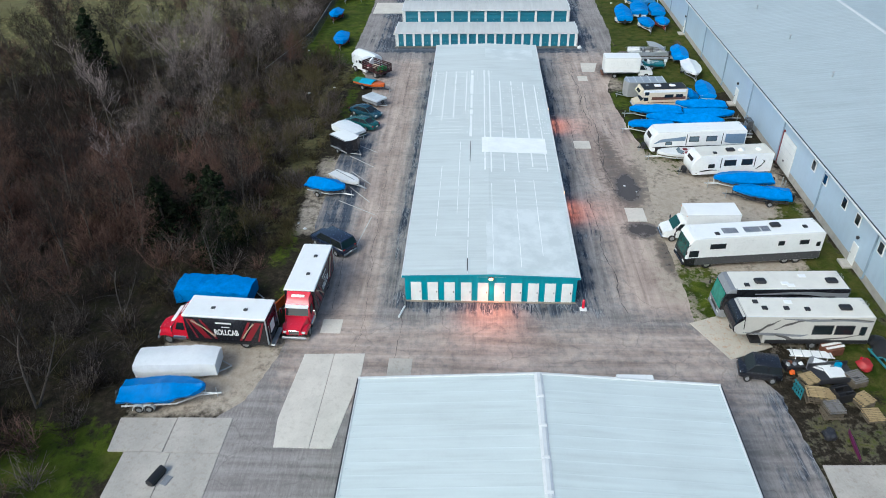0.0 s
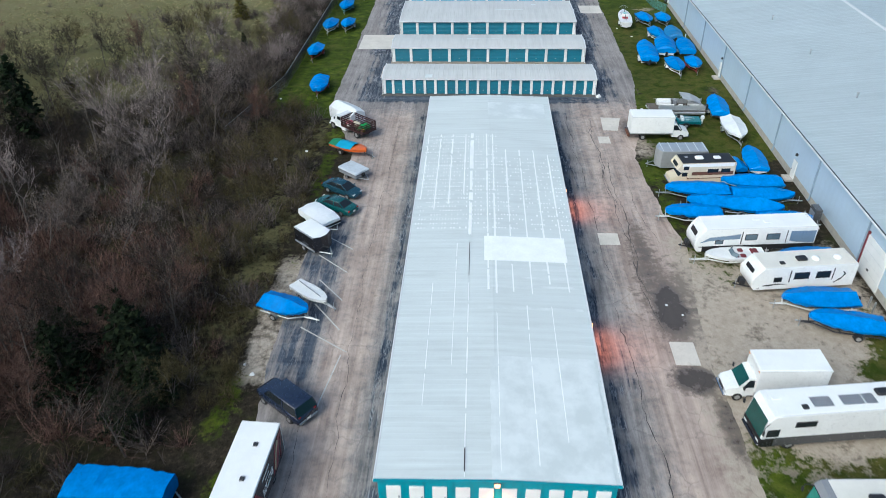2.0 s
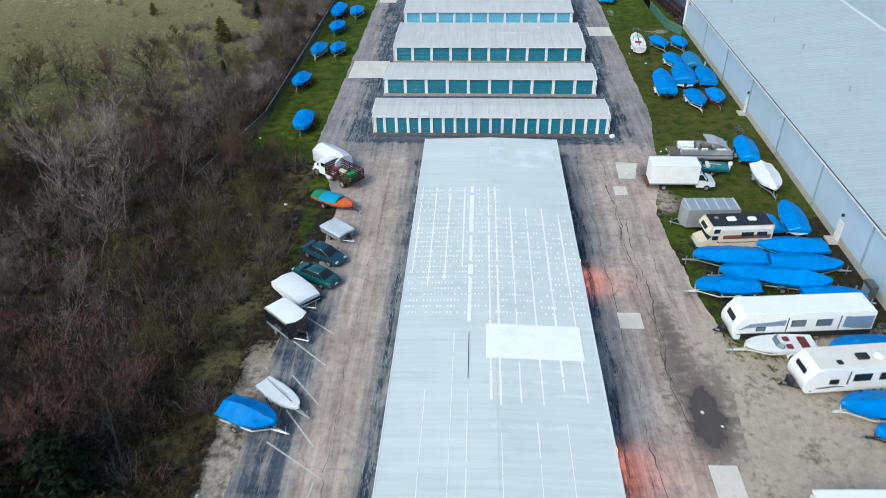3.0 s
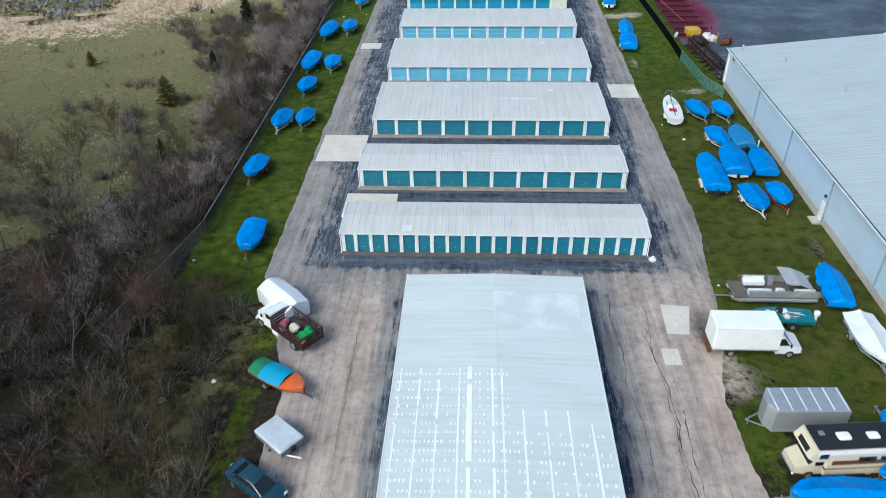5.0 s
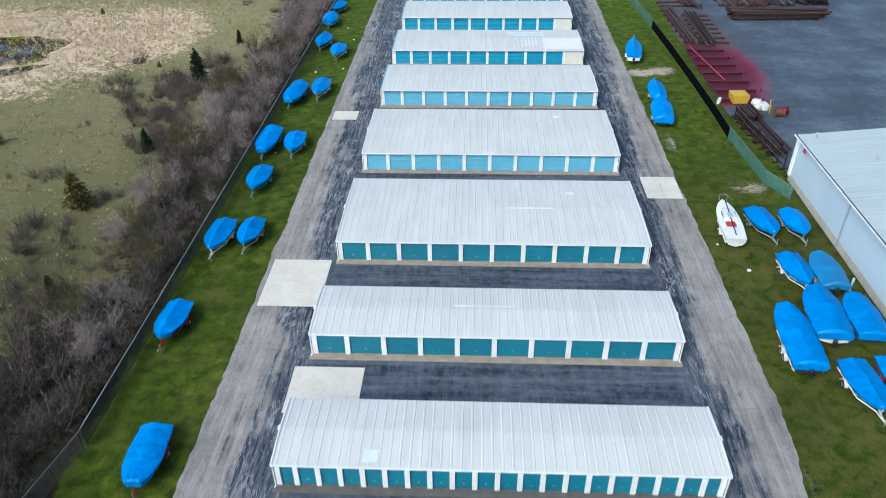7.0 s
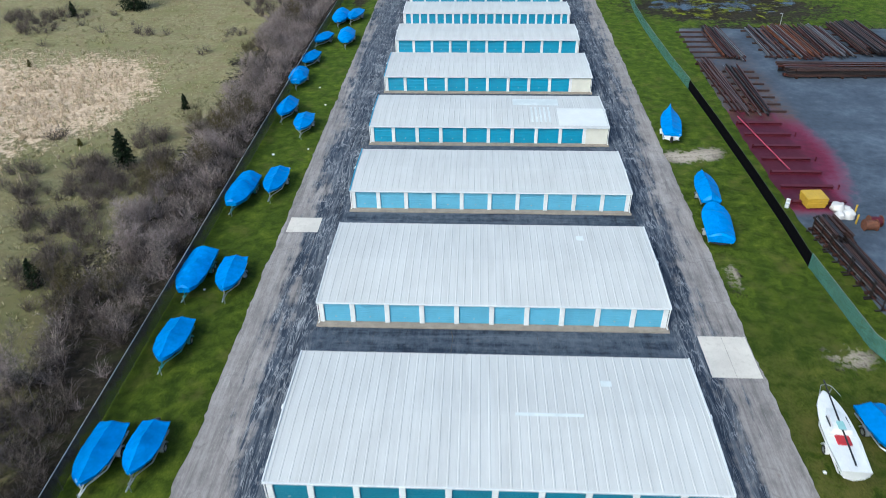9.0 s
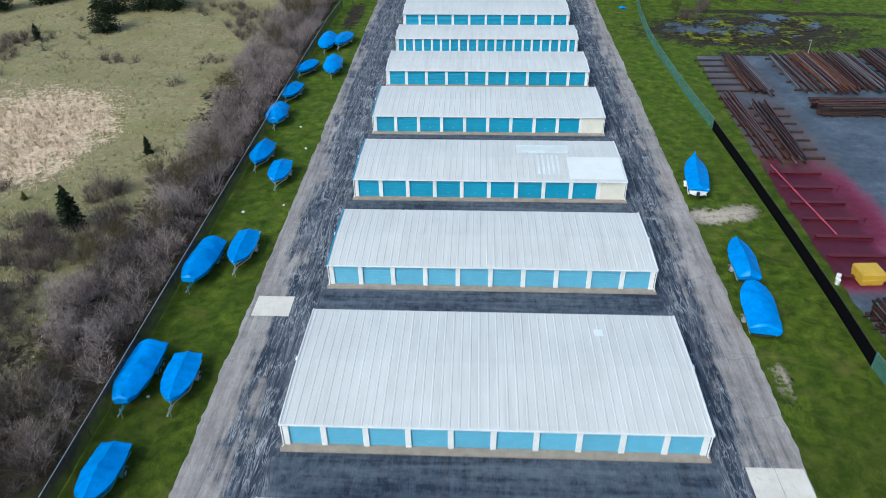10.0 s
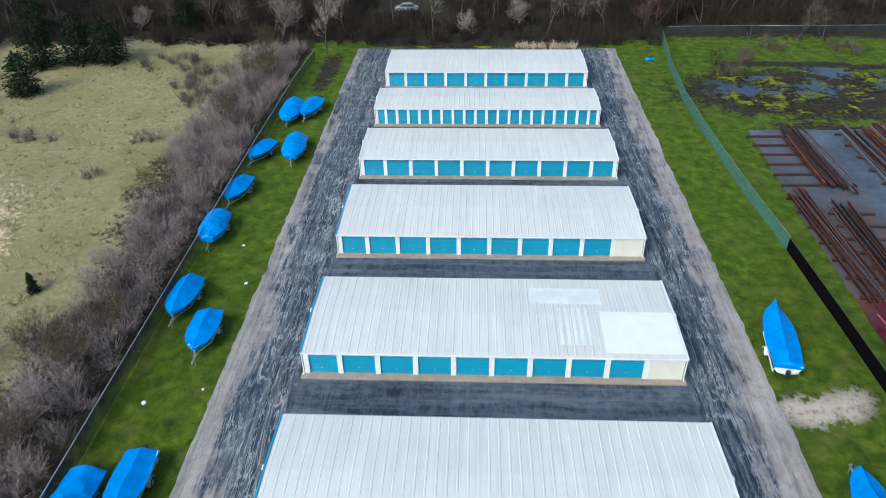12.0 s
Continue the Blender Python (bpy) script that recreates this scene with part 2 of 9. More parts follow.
def ground_cover(x, y):
    """How much lawn, meadow, bare gravel and dry reed there is at a place."""
    lawn = max(soft(x, -28.2, -18, 1.5) * soft(y, 90, 262, 3), soft(x, 21, 36, 2) * soft(y, 79, 262, 3), soft(x, 30, 120, 4) * soft(y, 226, 264, 5), soft(x, 30, 37, 2) * soft(y, 143, 262, 2), soft(x, -25, 30, 3) * soft(y, 254, 259, 1))
    for cx, cy, rx, ry, a in ((20.9, 31.5, 2.3, 4.5, .74), (23.5, 33.5, 4.0, 1.6, .6), (31, 33.3, 5, 1.8, .8), (33.4, 34, 1.9, 15, .9), (31.5, 23, 3, 6, .75), (26, 27.2, 6, 1.2, .7), (28, 62.5, 3, 1.2, .5), (31, 33.5, 3.2, 2.2, .75), (32.5, 43.3, 2.6, 1.6, .85), (25, 33.5, 6, 1.0, .4), (20.6, 76, 2.0, 4.0, .75), (20.8, 68, 1.5, 5.0, .62), (22.0, 60.5, 2.6, 3.5, .5), (23.0, 55.5, 2.4, 1.6, .42), (24.8, 15, 2.2, 5, .34), (29, 14.5, 4.5, 2.4, .38), (27, 19, 5, 5, .34), (33, 22, 2, 8, .8), (29, 68, 4.5, 6, .6), (-17.6, 75, 1.0, 8, .6), (-38, 70, 5, 6, .4), (-18.4, 38, 1.3, 3, .6), (-17.8, 86, 1.4, 4, .6), (-17.5, 57, 1.1, 3, .35), (24, 57, 1.8, 1.4, .5), (29, 80, 5, 4, .9), (-29, 12, 5.5, 3.2, .75), (-27.5, 7, 3.5, 3, .7), (-16.9, 30.5, .8, 3, .6)):
        lawn = max(lawn, a * spot(x, y, cx, cy, rx, ry))
    far = lerp_knots(y, [(60, -120), (76, -88), (88, -64), (96, -48), (106, -40), (118, -36), (130, -36), (170, -36), (255, -38)])
    meadow = soft(x, -400, far + 5 * wob(x, y, .05) + 2 * wob(x, y, .2, 3), 9) * soft(y, 66, 262, 12)
    meadow = max(meadow, .56 * spot(x, y, -20.6, 66, 2.4, 27), .5 * spot(x, y, -20, 90, 3, 7), .5 * spot(x, y, -27, 82, 3, 12))
    gravel = max(soft(x, 18, 35.2, 2) * soft(y, 26, 61, 4), .7 * soft(x, 19, 30, 2) * soft(y, 78.5, 85, 2), soft(x, -25.5, -13, 1.5) * soft(y, 15.5, 25.5, 2), .8 * soft(x, -18.6, -14, 1) * soft(y, 40, 58, 3), soft(x, 23, 33, 2) * soft(y, 11, 26, 2) * .40)
    for cx, cy, rx, ry, a in BARE:
        gravel = max(gravel, a * max(0.0, min(1.0, 1.5 - .75 * math.hypot((x - cx) / rx, (y - cy) / ry))))
    for cx, cy, rx, ry, a in BARE:
        lawn *= 1 - .8 * a * max(0.0, min(1.0, 1.2 - .8 * math.hypot((x - cx) / rx, (y - cy) / ry)))
    lawn *= 1 - .14 * soft(x, 24, 36, 3) * soft(y, 94, 136, 8)
    lawn *= 1 - .85 * spot(x, y, 47, 238.5, 17, 9)
    # the ditch behind the marsh and the wet ground beside it
    lawn *= 1 - .9 * soft(x, 39, 90, 3) * soft(y, 249.6 - .16 * max(0, x - 56), 251.6 - .16 * max(0, x - 56), .7)
    lawn *= 1 - .22 * soft(x, 54, 120, 4) * soft(y, 226, 264, 4)
    lawn *= 1 - .8 * spot(x, y, -23.2, 247, 1.6, 9)
    reed = max(spot(x, y, -61, 193, 11, 14), .9 * spot(x, y, -84, 185, 24, 22)) * meadow
    return lawn, meadow, gravel, reed


def steps(*spans):
    out = []
    for a, b, s in spans:
        out += [a + (b - a) * i / round((b - a) / s) for i in range(round((b - a) / s))]
    return out + [spans[-1][1]]


PONDS = ((48, 240.5, 17, 9.5), (-84, 183, 16, 13), (-3, 258.6, 12, 1.3))


def ground_z(x, y):
    z = -0.04
    away = max(0.0, min(1.0, max(-29 - x, x - 34, y - 262, 0) / 12))
    if x < -18 and y < 96:
        away = max(away, min(1.0, max(0, -18 - x) / 12))
    z += away * (0.35 * wob(x, y, 0.06) + 0.12 * wob(x, y, 0.3, 4))
    if x > 30 and 140 < y < 229:
        away = 0
        z = -0.06
    for cx, cy, rx, ry in PONDS:
        z -= 0.5 * max(0.0, 1 - math.hypot((x - cx) / rx, (y - cy) / ry) * (1 + .5 * wob(x, y, .16, 9) + .35 * wob(x, y, .5, 4)))
    return z


def build_ground():
    xs = steps((-2500, -500, 1000), (-500, -140, 90), (-140, -60, 2), (-60, 60, 1), (60, 110, 2), (110, 500, 78), (500, 2500, 1000))
    ys = steps((-2500, -500, 1000), (-500, -40, 92), (-40, 300, 1.0), (300, 500, 50), (500, 2500, 1000))
    mb, cov = Mesh(), []
    core = lambda x, y: -145 < x < 115 and -45 < y < 301
    mb.v = [(x, y, ground_z(x, y) if core(x, y) else -0.04) for y in ys for x in xs]
    nx = len(xs)
    mb.f = [(j * nx + i, j * nx + i + 1, (j + 1) * nx + i + 1, (j + 1) * nx + i) for j in range(len(ys) - 1) for i in range(nx - 1)]
    mb.k = [0] * len(mb.f)
    me = mb.data("ground", GROUND, 60)
    att = me.color_attributes.new("cover", "FLOAT_COLOR", "POINT")
    flat = []
    for x, y, _ in mb.v:
        flat.extend(ground_cover(x, y) if core(x, y) else (0, 0.4 if y > 0 else 0.0, 0, 0))
    att.data.foreach_set("color", flat)
    return tagged(new("ground", me), "leaf-littered ground with green lawn strips, dry meadow and bare gravel", "ground", kind="structure")


def ground_material():
    m, nt, b = nodes_of("earth_and_grass")
    att = nt.nodes.new("ShaderNodeAttribute")
    att.attribute_name = "cover"
    sep = nt.nodes.new("ShaderNodeSeparateColor")
    nt.links.new(att.outputs["Color"], sep.inputs[0])
    p = place(nt)
    n1, n2, n3, n4 = noise_at(nt, p, 0.35, 6, 0.65), noise_at(nt, p, 1.6, 6, 0.7), noise_at(nt, p, 9, 4, 0.7), noise_at(nt, p, 0.09, 4, 0.6)
    litter = ramp(nt, mth(nt, "ADD", mth(nt, "MULTIPLY", n2, .6), mth(nt, "MULTIPLY", n3, .4)), [(.36, (.007, .006, .004)), (.54, (.034, .027, .018)), (.74, (.12, .098, .068))])
    litter = mixc(nt, ramp(nt, n1, [(.5, (0, 0, 0)), (.68, (.7, .7, .7))]), litter, (.030, .036, .010))
    n5, n6 = noise_at(nt, p, .75, 4, .6, .4), noise_at(nt, p, 24, 3, .7)
    blade = mth(nt, "ADD", mth(nt, "MULTIPLY", n5, .5), mth(nt, "ADD", mth(nt, "MULTIPLY", n3, .3), mth(nt, "MULTIPLY", n6, .2)))
    lawn = ramp(nt, blade, [(.34, (.008, .018, .001)), (.47, (.036, .058, .004)), (.56, (.078, .106, .008)), (.68, (.17, .185, .022))])
    lawn = mixc(nt, ramp(nt, n4, [(.42, (.55, .55, .55)), (.58, (0, 0, 0))]), lawn, (.028, .044, .004))
    gy = nt.nodes.new("ShaderNodeSeparateXYZ")
    nt.links.new(p, gy.inputs[0])
    far = mth(nt, "MULTIPLY", mth(nt, "SUBTRACT", gy.outputs[1], 135.0), 1 / 80, True)
    lush = ramp(nt, blade, [(.34, (.016, .030, .002)), (.48, (.050, .088, .005)), (.58, (.092, .136, .010)), (.70, (.18, .21, .022))])
    lawn = mixc(nt, mth(nt, "MULTIPLY", far, .8), lawn, lush)
    dry = mth(nt, "MULTIPLY", mth(nt, "MULTIPLY", mth(nt, "SUBTRACT", gy.outputs[0], 21.0), .3, True), mth(nt, "MULTIPLY", mth(nt, "SUBTRACT", 146.0, gy.outputs[1]), .06, True))
    lawn = mixc(nt, mth(nt, "MULTIPLY", dry, ramp(nt, n5, [(.40, (0, 0, 0)), (.58, (.75, .75, .75))])), lawn, ramp(nt, n3, [(.3, (.030, .029, .007)), (.7, (.105, .093, .026))]))
    lawn = mixc(nt, ramp(nt, n1, [(.52, (0, 0, 0)), (.72, (.6, .6, .6))]), lawn, (.115, .108, .026))
    meadow = ramp(nt, mth(nt, "ADD", mth(nt, "MULTIPLY", n2, .5), mth(nt, "MULTIPLY", n3, .5)), [(.30, (.085, .076, .034)), (.43, (.19, .172, .085)), (.55, (.275, .248, .132)), (.70, (.47, .42, .265))])
    meadow = mixc(nt, ramp(nt, n4, [(.47, (0, 0, 0)), (.64, (.6, .6, .6))]), meadow, (.165, .165, .060))
    meadow = mixc(nt, ramp(nt, n1, [(.46, (0, 0, 0)), (.66, (.75, .75, .75))]), meadow, (.215, .165, .092))
    meadow = mixc(nt, mth(nt, "MULTIPLY", mth(nt, "SUBTRACT", 1.0, mth(nt, "MULTIPLY", mth(nt, "SUBTRACT", gy.outputs[1], 115.0), 1 / 80, True)), .76), meadow, (.066, .064, .022))
    gravel = ramp(nt, mth(nt, "ADD", mth(nt, "MULTIPLY", n2, .55), mth(nt, "MULTIPLY", n3, .45)), [(.28, (.29, .242, .188)), (.5, (.40, .342, .278)), (.72, (.52, .455, .378))])
    gravel = mixc(nt, ramp(nt, n1, [(.54, (0, 0, 0)), (.74, (.4, .4, .4))]), gravel, (.20, .165, .11))
    reed = ramp(nt, n2, [(.3, (.32, .235, .15)), (.55, (.58, .45, .32)), (.75, (.72, .59, .44))])
    def edge(chan, hi=.62):
        f = mth(nt, "ADD", chan, mth(nt, "MULTIPLY", mth(nt, "SUBTRACT", mth(nt, "ADD", mth(nt, "MULTIPLY", n1, .5), mth(nt, "MULTIPLY", n2, .5)), .5), 2.7))
        return ramp(nt, f, [(.38, (0, 0, 0)), (hi, (1, 1, 1))])
    c = mixc(nt, edge(sep.outputs[1]), litter, meadow)
    c = mixc(nt, edge(att.outputs["Alpha"]), c, reed)
    c = mixc(nt, edge(sep.outputs[2], .95), c, gravel)
    c = mixc(nt, edge(sep.outputs[0]), c, lawn)
    nt.links.new(c, b.inputs["Base Color"])
    b.inputs["Roughness"].default_value = 0.95
    b.inputs["Specular IOR Level"].default_value = 0.15
    bump_to(nt, b, mth(nt, "ADD", n3, n2), 0.55, 0.08)
    return m


def road_material():
    m, nt, b = nodes_of("worn_asphalt")
    att = nt.nodes.new("ShaderNodeAttribute")
    att.attribute_name = "tone"
    sep = nt.nodes.new("ShaderNodeSeparateColor")
    nt.links.new(att.outputs["Color"], sep.inputs[0])
    p = place(nt)
    streak = noise_at(nt, place(nt, (1.5, .07, 1)), 1.0, 6, .65, .4)
    n1, n2, n3 = noise_at(nt, p, .25, 5, .6), noise_at(nt, p, 1.3, 6, .7), noise_at(nt, p, 14, 3, .7)
    lat = noise_at(nt, place(nt, (.09, 1.1, 1)), 1.0, 5, .6, .3)
    yy = nt.nodes.new("ShaderNodeSeparateXYZ")
    nt.links.new(p, yy.inputs[0])
    front = mth(nt, "MULTIPLY", mth(nt, "SUBTRACT", 31.0, yy.outputs[1]), .25, True)
    mixf = mth(nt, "ADD", mth(nt, "MULTIPLY", lat, front), mth(nt, "MULTIPLY", streak, mth(nt, "SUBTRACT", 1.0, front)))
    f = mth(nt, "ADD", mth(nt, "MULTIPLY", mixf, .46), mth(nt, "ADD", mth(nt, "MULTIPLY", n1, .34), mth(nt, "MULTIPLY", n2, .20)))
    lane = ramp(nt, f, [(.38, (.150, .138, .134)), (.5, (.262, .238, .228)), (.62, (.365, .335, .320))])
    dark = ramp(nt, f, [(.38, (.008, .014, .027)), (.5, (.022, .034, .057)), (.63, (.060, .077, .105))])
    def veins(scale, width, dist):
        n = noise_at(nt, place(nt, scale), 1.0, 3, .55, dist)
        return ramp(nt, mth(nt, "ABSOLUTE", mth(nt, "SUBTRACT", n, .5)), [(0, (1, 1, 1)), (width, (0, 0, 0))])
    fine = noise_at(nt, place(nt, (6.5, .55, 1)), 1.0, 5, .7, .3)
    grit = noise_at(nt, p, 5, 4, .75)
    vein = mth(nt, "MAXIMUM", veins((1.0, .15, 1), .024, 1.3), veins((2.1, .30, 1), .026, .9))
    vein = mth(nt, "MULTIPLY", vein, ramp(nt, noise_at(nt, p, .5, 4, .6), [(.38, (.15, .15, .15)), (.6, (1, 1, 1))]))
    lane = mixc(nt, ramp(nt, mth(nt, "ADD", mth(nt, "MULTIPLY", fine, .6), mth(nt, "MULTIPLY", grit, .4)), [(.34, (.4, .4, .4)), (.50, (0, 0, 0))]), lane, (.10, .092, .090))
    lane = mixc(nt, ramp(nt, mth(nt, "ADD", mth(nt, "MULTIPLY", fine, .6), mth(nt, "MULTIPLY", grit, .4)), [(.52, (0, 0, 0)), (.70, (.5, .5, .5))]), lane, (.46, .43, .41))
    long = noise_at(nt, place(nt, (2.6, .12, 1)), 1.0, 4, .6, .5)
    dark = mixc(nt, mth(nt, "MULTIPLY", ramp(nt, long, [(.44, (0, 0, 0)), (.66, (.7, .7, .7))]), att.outputs["Alpha"]), dark, (.15, .162, .185))
    dark = mixc(nt, mth(nt, "MULTIPLY", mth(nt, "MULTIPLY", vein, .95), att.outputs["Alpha"]), dark, (.34, .35, .37))
    calm = mth(nt, "SUBTRACT", 1.0, att.outputs["Alpha"], True)
    dark = mixc(nt, mth(nt, "MULTIPLY", ramp(nt, mth(nt, "ADD", mth(nt, "MULTIPLY", lat, .6), mth(nt, "MULTIPLY", n2, .4)), [(.42, (0, 0, 0)), (.60, (.85, .85, .85))]), calm), dark, (.125, .148, .182))
    rub = mth(nt, "ADD", mth(nt, "MULTIPLY", noise_at(nt, place(nt, (1.2, .10, 1)), 1.0, 4, .6, .6), .6), mth(nt, "MULTIPLY", noise_at(nt, p, .45, 5, .65), .4))
    worn = mth(nt, "ADD", sep.outputs[0], mth(nt, "MULTIPLY", mth(nt, "SUBTRACT", rub, .5), 2.4))
    c = mixc(nt, ramp(nt, worn, [(.34, (0, 0, 0)), (.62, (1, 1, 1))]), lane, dark)
    dust = ramp(nt, mth(nt, "ADD", sep.outputs[2], mth(nt, "MULTIPLY", mth(nt, "SUBTRACT", n2, .5), 1.6)), [(.3, (0, 0, 0)), (.9, (.85, .85, .85))])
    c = mixc(nt, dust, c, mixc(nt, ramp(nt, f, [(.38, (0, 0, 0)), (.62, (1, 1, 1))]), (.265, .198, .166), (.59, .475, .405)))
    wet = ramp(nt, mth(nt, "ADD", sep.outputs[1], mth(nt, "MULTIPLY", mth(nt, "SUBTRACT", mth(nt, "ADD", mth(nt, "MULTIPLY", n1, .55), mth(nt, "MULTIPLY", n2, .45)), .5), 2.4)), [(.52, (0, 0, 0)), (.88, (1, 1, 1))])
    loose = ramp(nt, mth(nt, "ADD", mth(nt, "SUBTRACT", sep.outputs[2], 1.0), mth(nt, "MULTIPLY", mth(nt, "SUBTRACT", n2, .5), 2.2)), [(.25, (0, 0, 0)), (.75, (1, 1, 1))])
    c = mixc(nt, loose, c, ramp(nt, mth(nt, "ADD", mth(nt, "MULTIPLY", n2, .55), mth(nt, "MULTIPLY", n3, .45)), [(.28, (.29, .242, .188)), (.5, (.40, .342, .278)), (.72, (.52, .455, .378))]))
    damp = ramp(nt, mth(nt, "ADD", sep.outputs[1], mth(nt, "MULTIPLY", mth(nt, "SUBTRACT", n2, .5), 2.0)), [(.18, (0, 0, 0)), (.55, (.75, .75, .75))])
    c = mixc(nt, damp, c, (.125, .100, .085))
    c = mixc(nt, mth(nt, "MULTIPLY", wet, .85), c, (.066, .057, .051))
    crk = nt.nodes.new("ShaderNodeTexVoronoi")
    crk.feature = "DISTANCE_TO_EDGE"
    crk.inputs["Scale"].default_value = .30
    wv = nt.nodes.new("ShaderNodeVectorMath")
    wv.operation = "ADD"
    nn = nd(nt, "ShaderNodeTexNoise", Scale=.8, Detail=5.0)
    nt.links.new(p, nn.inputs["Vector"])
    nt.links.new(p, wv.inputs[0])
    nt.links.new(nn.outputs["Color"], wv.inputs[1])
    nt.links.new(wv.outputs[0], crk.inputs["Vector"])
    line = ramp(nt, crk.outputs["Distance"], [(.0, (1, 1, 1)), (.018, (0, 0, 0))])
    gate = ramp(nt, n1, [(.44, (0, 0, 0)), (.56, (1, 1, 1))])
    c = mixc(nt, mth(nt, "MULTIPLY", mth(nt, "MULTIPLY", line, gate), .3), c, (.035, .033, .033))
    nt.links.new(c, b.inputs["Base Color"])
    nt.links.new(ramp(nt, wet, [(0, (.9,) * 3), (1, (.13,) * 3)]), b.inputs["Roughness"])
    b.inputs["Specular IOR Level"].default_value = 0.3
    bump_to(nt, b, mth(nt, "ADD", mth(nt, "MULTIPLY", n3, .6), n2), .22, .02)
    return m


GROUND, ASPHALT = ground_material(), road_material()
B_ROWS = [(97.9, 103.8), (110.9, 117.2), (124.3, 136.6), (142.8, 155.4), (161.9, 171.7), (178.2, 188.2), (195.2, 205.3), (211.6, 220.0), (226.3, 233.5), (240.0, 250.0)]


def road_tone(x, y):
    """Dark sealed apron, soft shade painted round the long building, standing wet, blown dust."""
    g = max(0.0, min(1.0, (y - 120) / 90))
    dark = soft(x, -16.6 - 2.8 * g, 19.6 + 2.4 * g, 4.5) * soft(y, 95.2, 300, 1.6) * .86
    dark = max(dark, soft(x, -13.2, 16.8, .8) * soft(y, 95.5, 252, 1))
    # the first term paints the soft shade beside the long building
    dark = max(dark, .64 * soft(x, -7.6, 11.6, 3.0) * soft(y, 28.0, 93, 2.0), .55 * soft(x, 16, 19.5, 2) * soft(y, 205, 258, 8), .5 * soft(x, 21, 26, 3) * soft(y, 5, 21, 4))
    dark = max(dark, .55 * soft(x, -16.4, -12.5, 1.2) * soft(y, 40, 66, 3))
    wet = max(spot(x, y, 17.2, 50.8, 1.5, 4.0), .6 * spot(x, y, 16.2, 57, 1.3, 7.5), .5 * spot(x, y, 17.4, 52, 3.0, 6.0), spot(x, y, 17.3, 42.0, 1.7, 1.4) * .95, spot(x, y, 18.7, 37.5, .8, 3) * .75, .7 * spot(x, y, 19.6, 87.5, 1.0, 2.2))
    dust = max(1.0 * soft(x, 13.0, 26, 4) * soft(y, 28, 64, 5), .75 * soft(x, 12.5, 25, 3) * soft(y, 28, 96, 6), .85 * soft(x, -12.4, -8.0, 1.6) * soft(y, 18, 93, 6), .7 * soft(x, -15.5, -11, 2) * max(soft(y, 64, 93, 4), soft(y, 18, 36, 4)), .72 * soft(x, -14, 21, 4) * soft(y, 16, 27, 3), .14 * soft(x, 20.5, 26, 3) * soft(y, 96, 260, 5), .14 * soft(x, -22, -18.5, 2) * soft(y, 94, 260, 4))
    scuffed = (.45 if x < -11 else 1.0) if y < 95 else max(.12, 1 - soft(x, -13.6, 17.2, 1.0))
    edge = lerp_knots(y, RIGHT_EDGE)
    dust += 1.1 * soft(x, edge - 1.6, edge + 6, 3.5) * soft(y, 30, 63, 4) + .5 * soft(x, edge - 1.2, edge + 6, 2) * soft(y, 76, 87, 4)
    return dark, wet, dust, scuffed


def build_road():
    mb, n = Mesh(), 90
    ys = [-40 + .5 * i for i in range(597)]
    for y in ys:
        a = lerp_knots(y, LEFT_EDGE) + .25 * wob(0, y, .21, 3) + .10 * wob(0, y, .9, 5) + .16 * wob(0, y, 2.3, 7)
        c = lerp_knots(y, RIGHT_EDGE) + .25 * wob(9, y, .21, 6) + .10 * wob(9, y, .9, 8) + .16 * wob(9, y, 2.3, 9)
        row = [(a + (c - a) * i / n, y, 0.012 * wob(a + (c - a) * i / n, y, .2, 1) * (0 < i < n)) for i in range(n + 1)]
        mb.v += [(a - .06, y, -.12)] + row + [(c + .06, y, -.12)]
    w = n + 3
    mb.f = [(j * w + i, j * w + i + 1, (j + 1) * w + i + 1, (j + 1) * w + i) for j in range(len(ys) - 1) for i in range(w - 1)]
    mb.k = [0] * len(mb.f)
    me = mb.data("road", ASPHALT, 60)
    flat = []
    for x, y, _ in mb.v:
        flat.extend(road_tone(x, y))
    me.color_attributes.new("tone", "FLOAT_COLOR", "POINT").data.foreach_set("color", flat)
    return tagged(new("road", me), "worn grey asphalt yard with dark sealed aprons and cracks", "pavement", kind="structure")


build_ground()
road = build_road()


def slab(name, label, corners, mat_, z=0.03, joints=()):
    """A poured concrete pad, a little proud of the asphalt; joints cut it in panels."""
    th = thing(name, label, "concrete pad", kind="structure")
    mb = Mesh()
    mb.loft([[(x, y, -.15) for x, y in corners], [(x, y, z - .012) for x, y in corners], [(x + (.012 if x < sum(c[0] for c in corners) / len(corners) else -.012), y, z) for x, y in corners]])
    part("concrete", mb, mat_, th)
    return th


def quad(x0, y0, x1, y1, skew=0.0):
    return [(x0, y0), (x1, y0), (x1 + skew, y1), (x0 + skew, y1)]


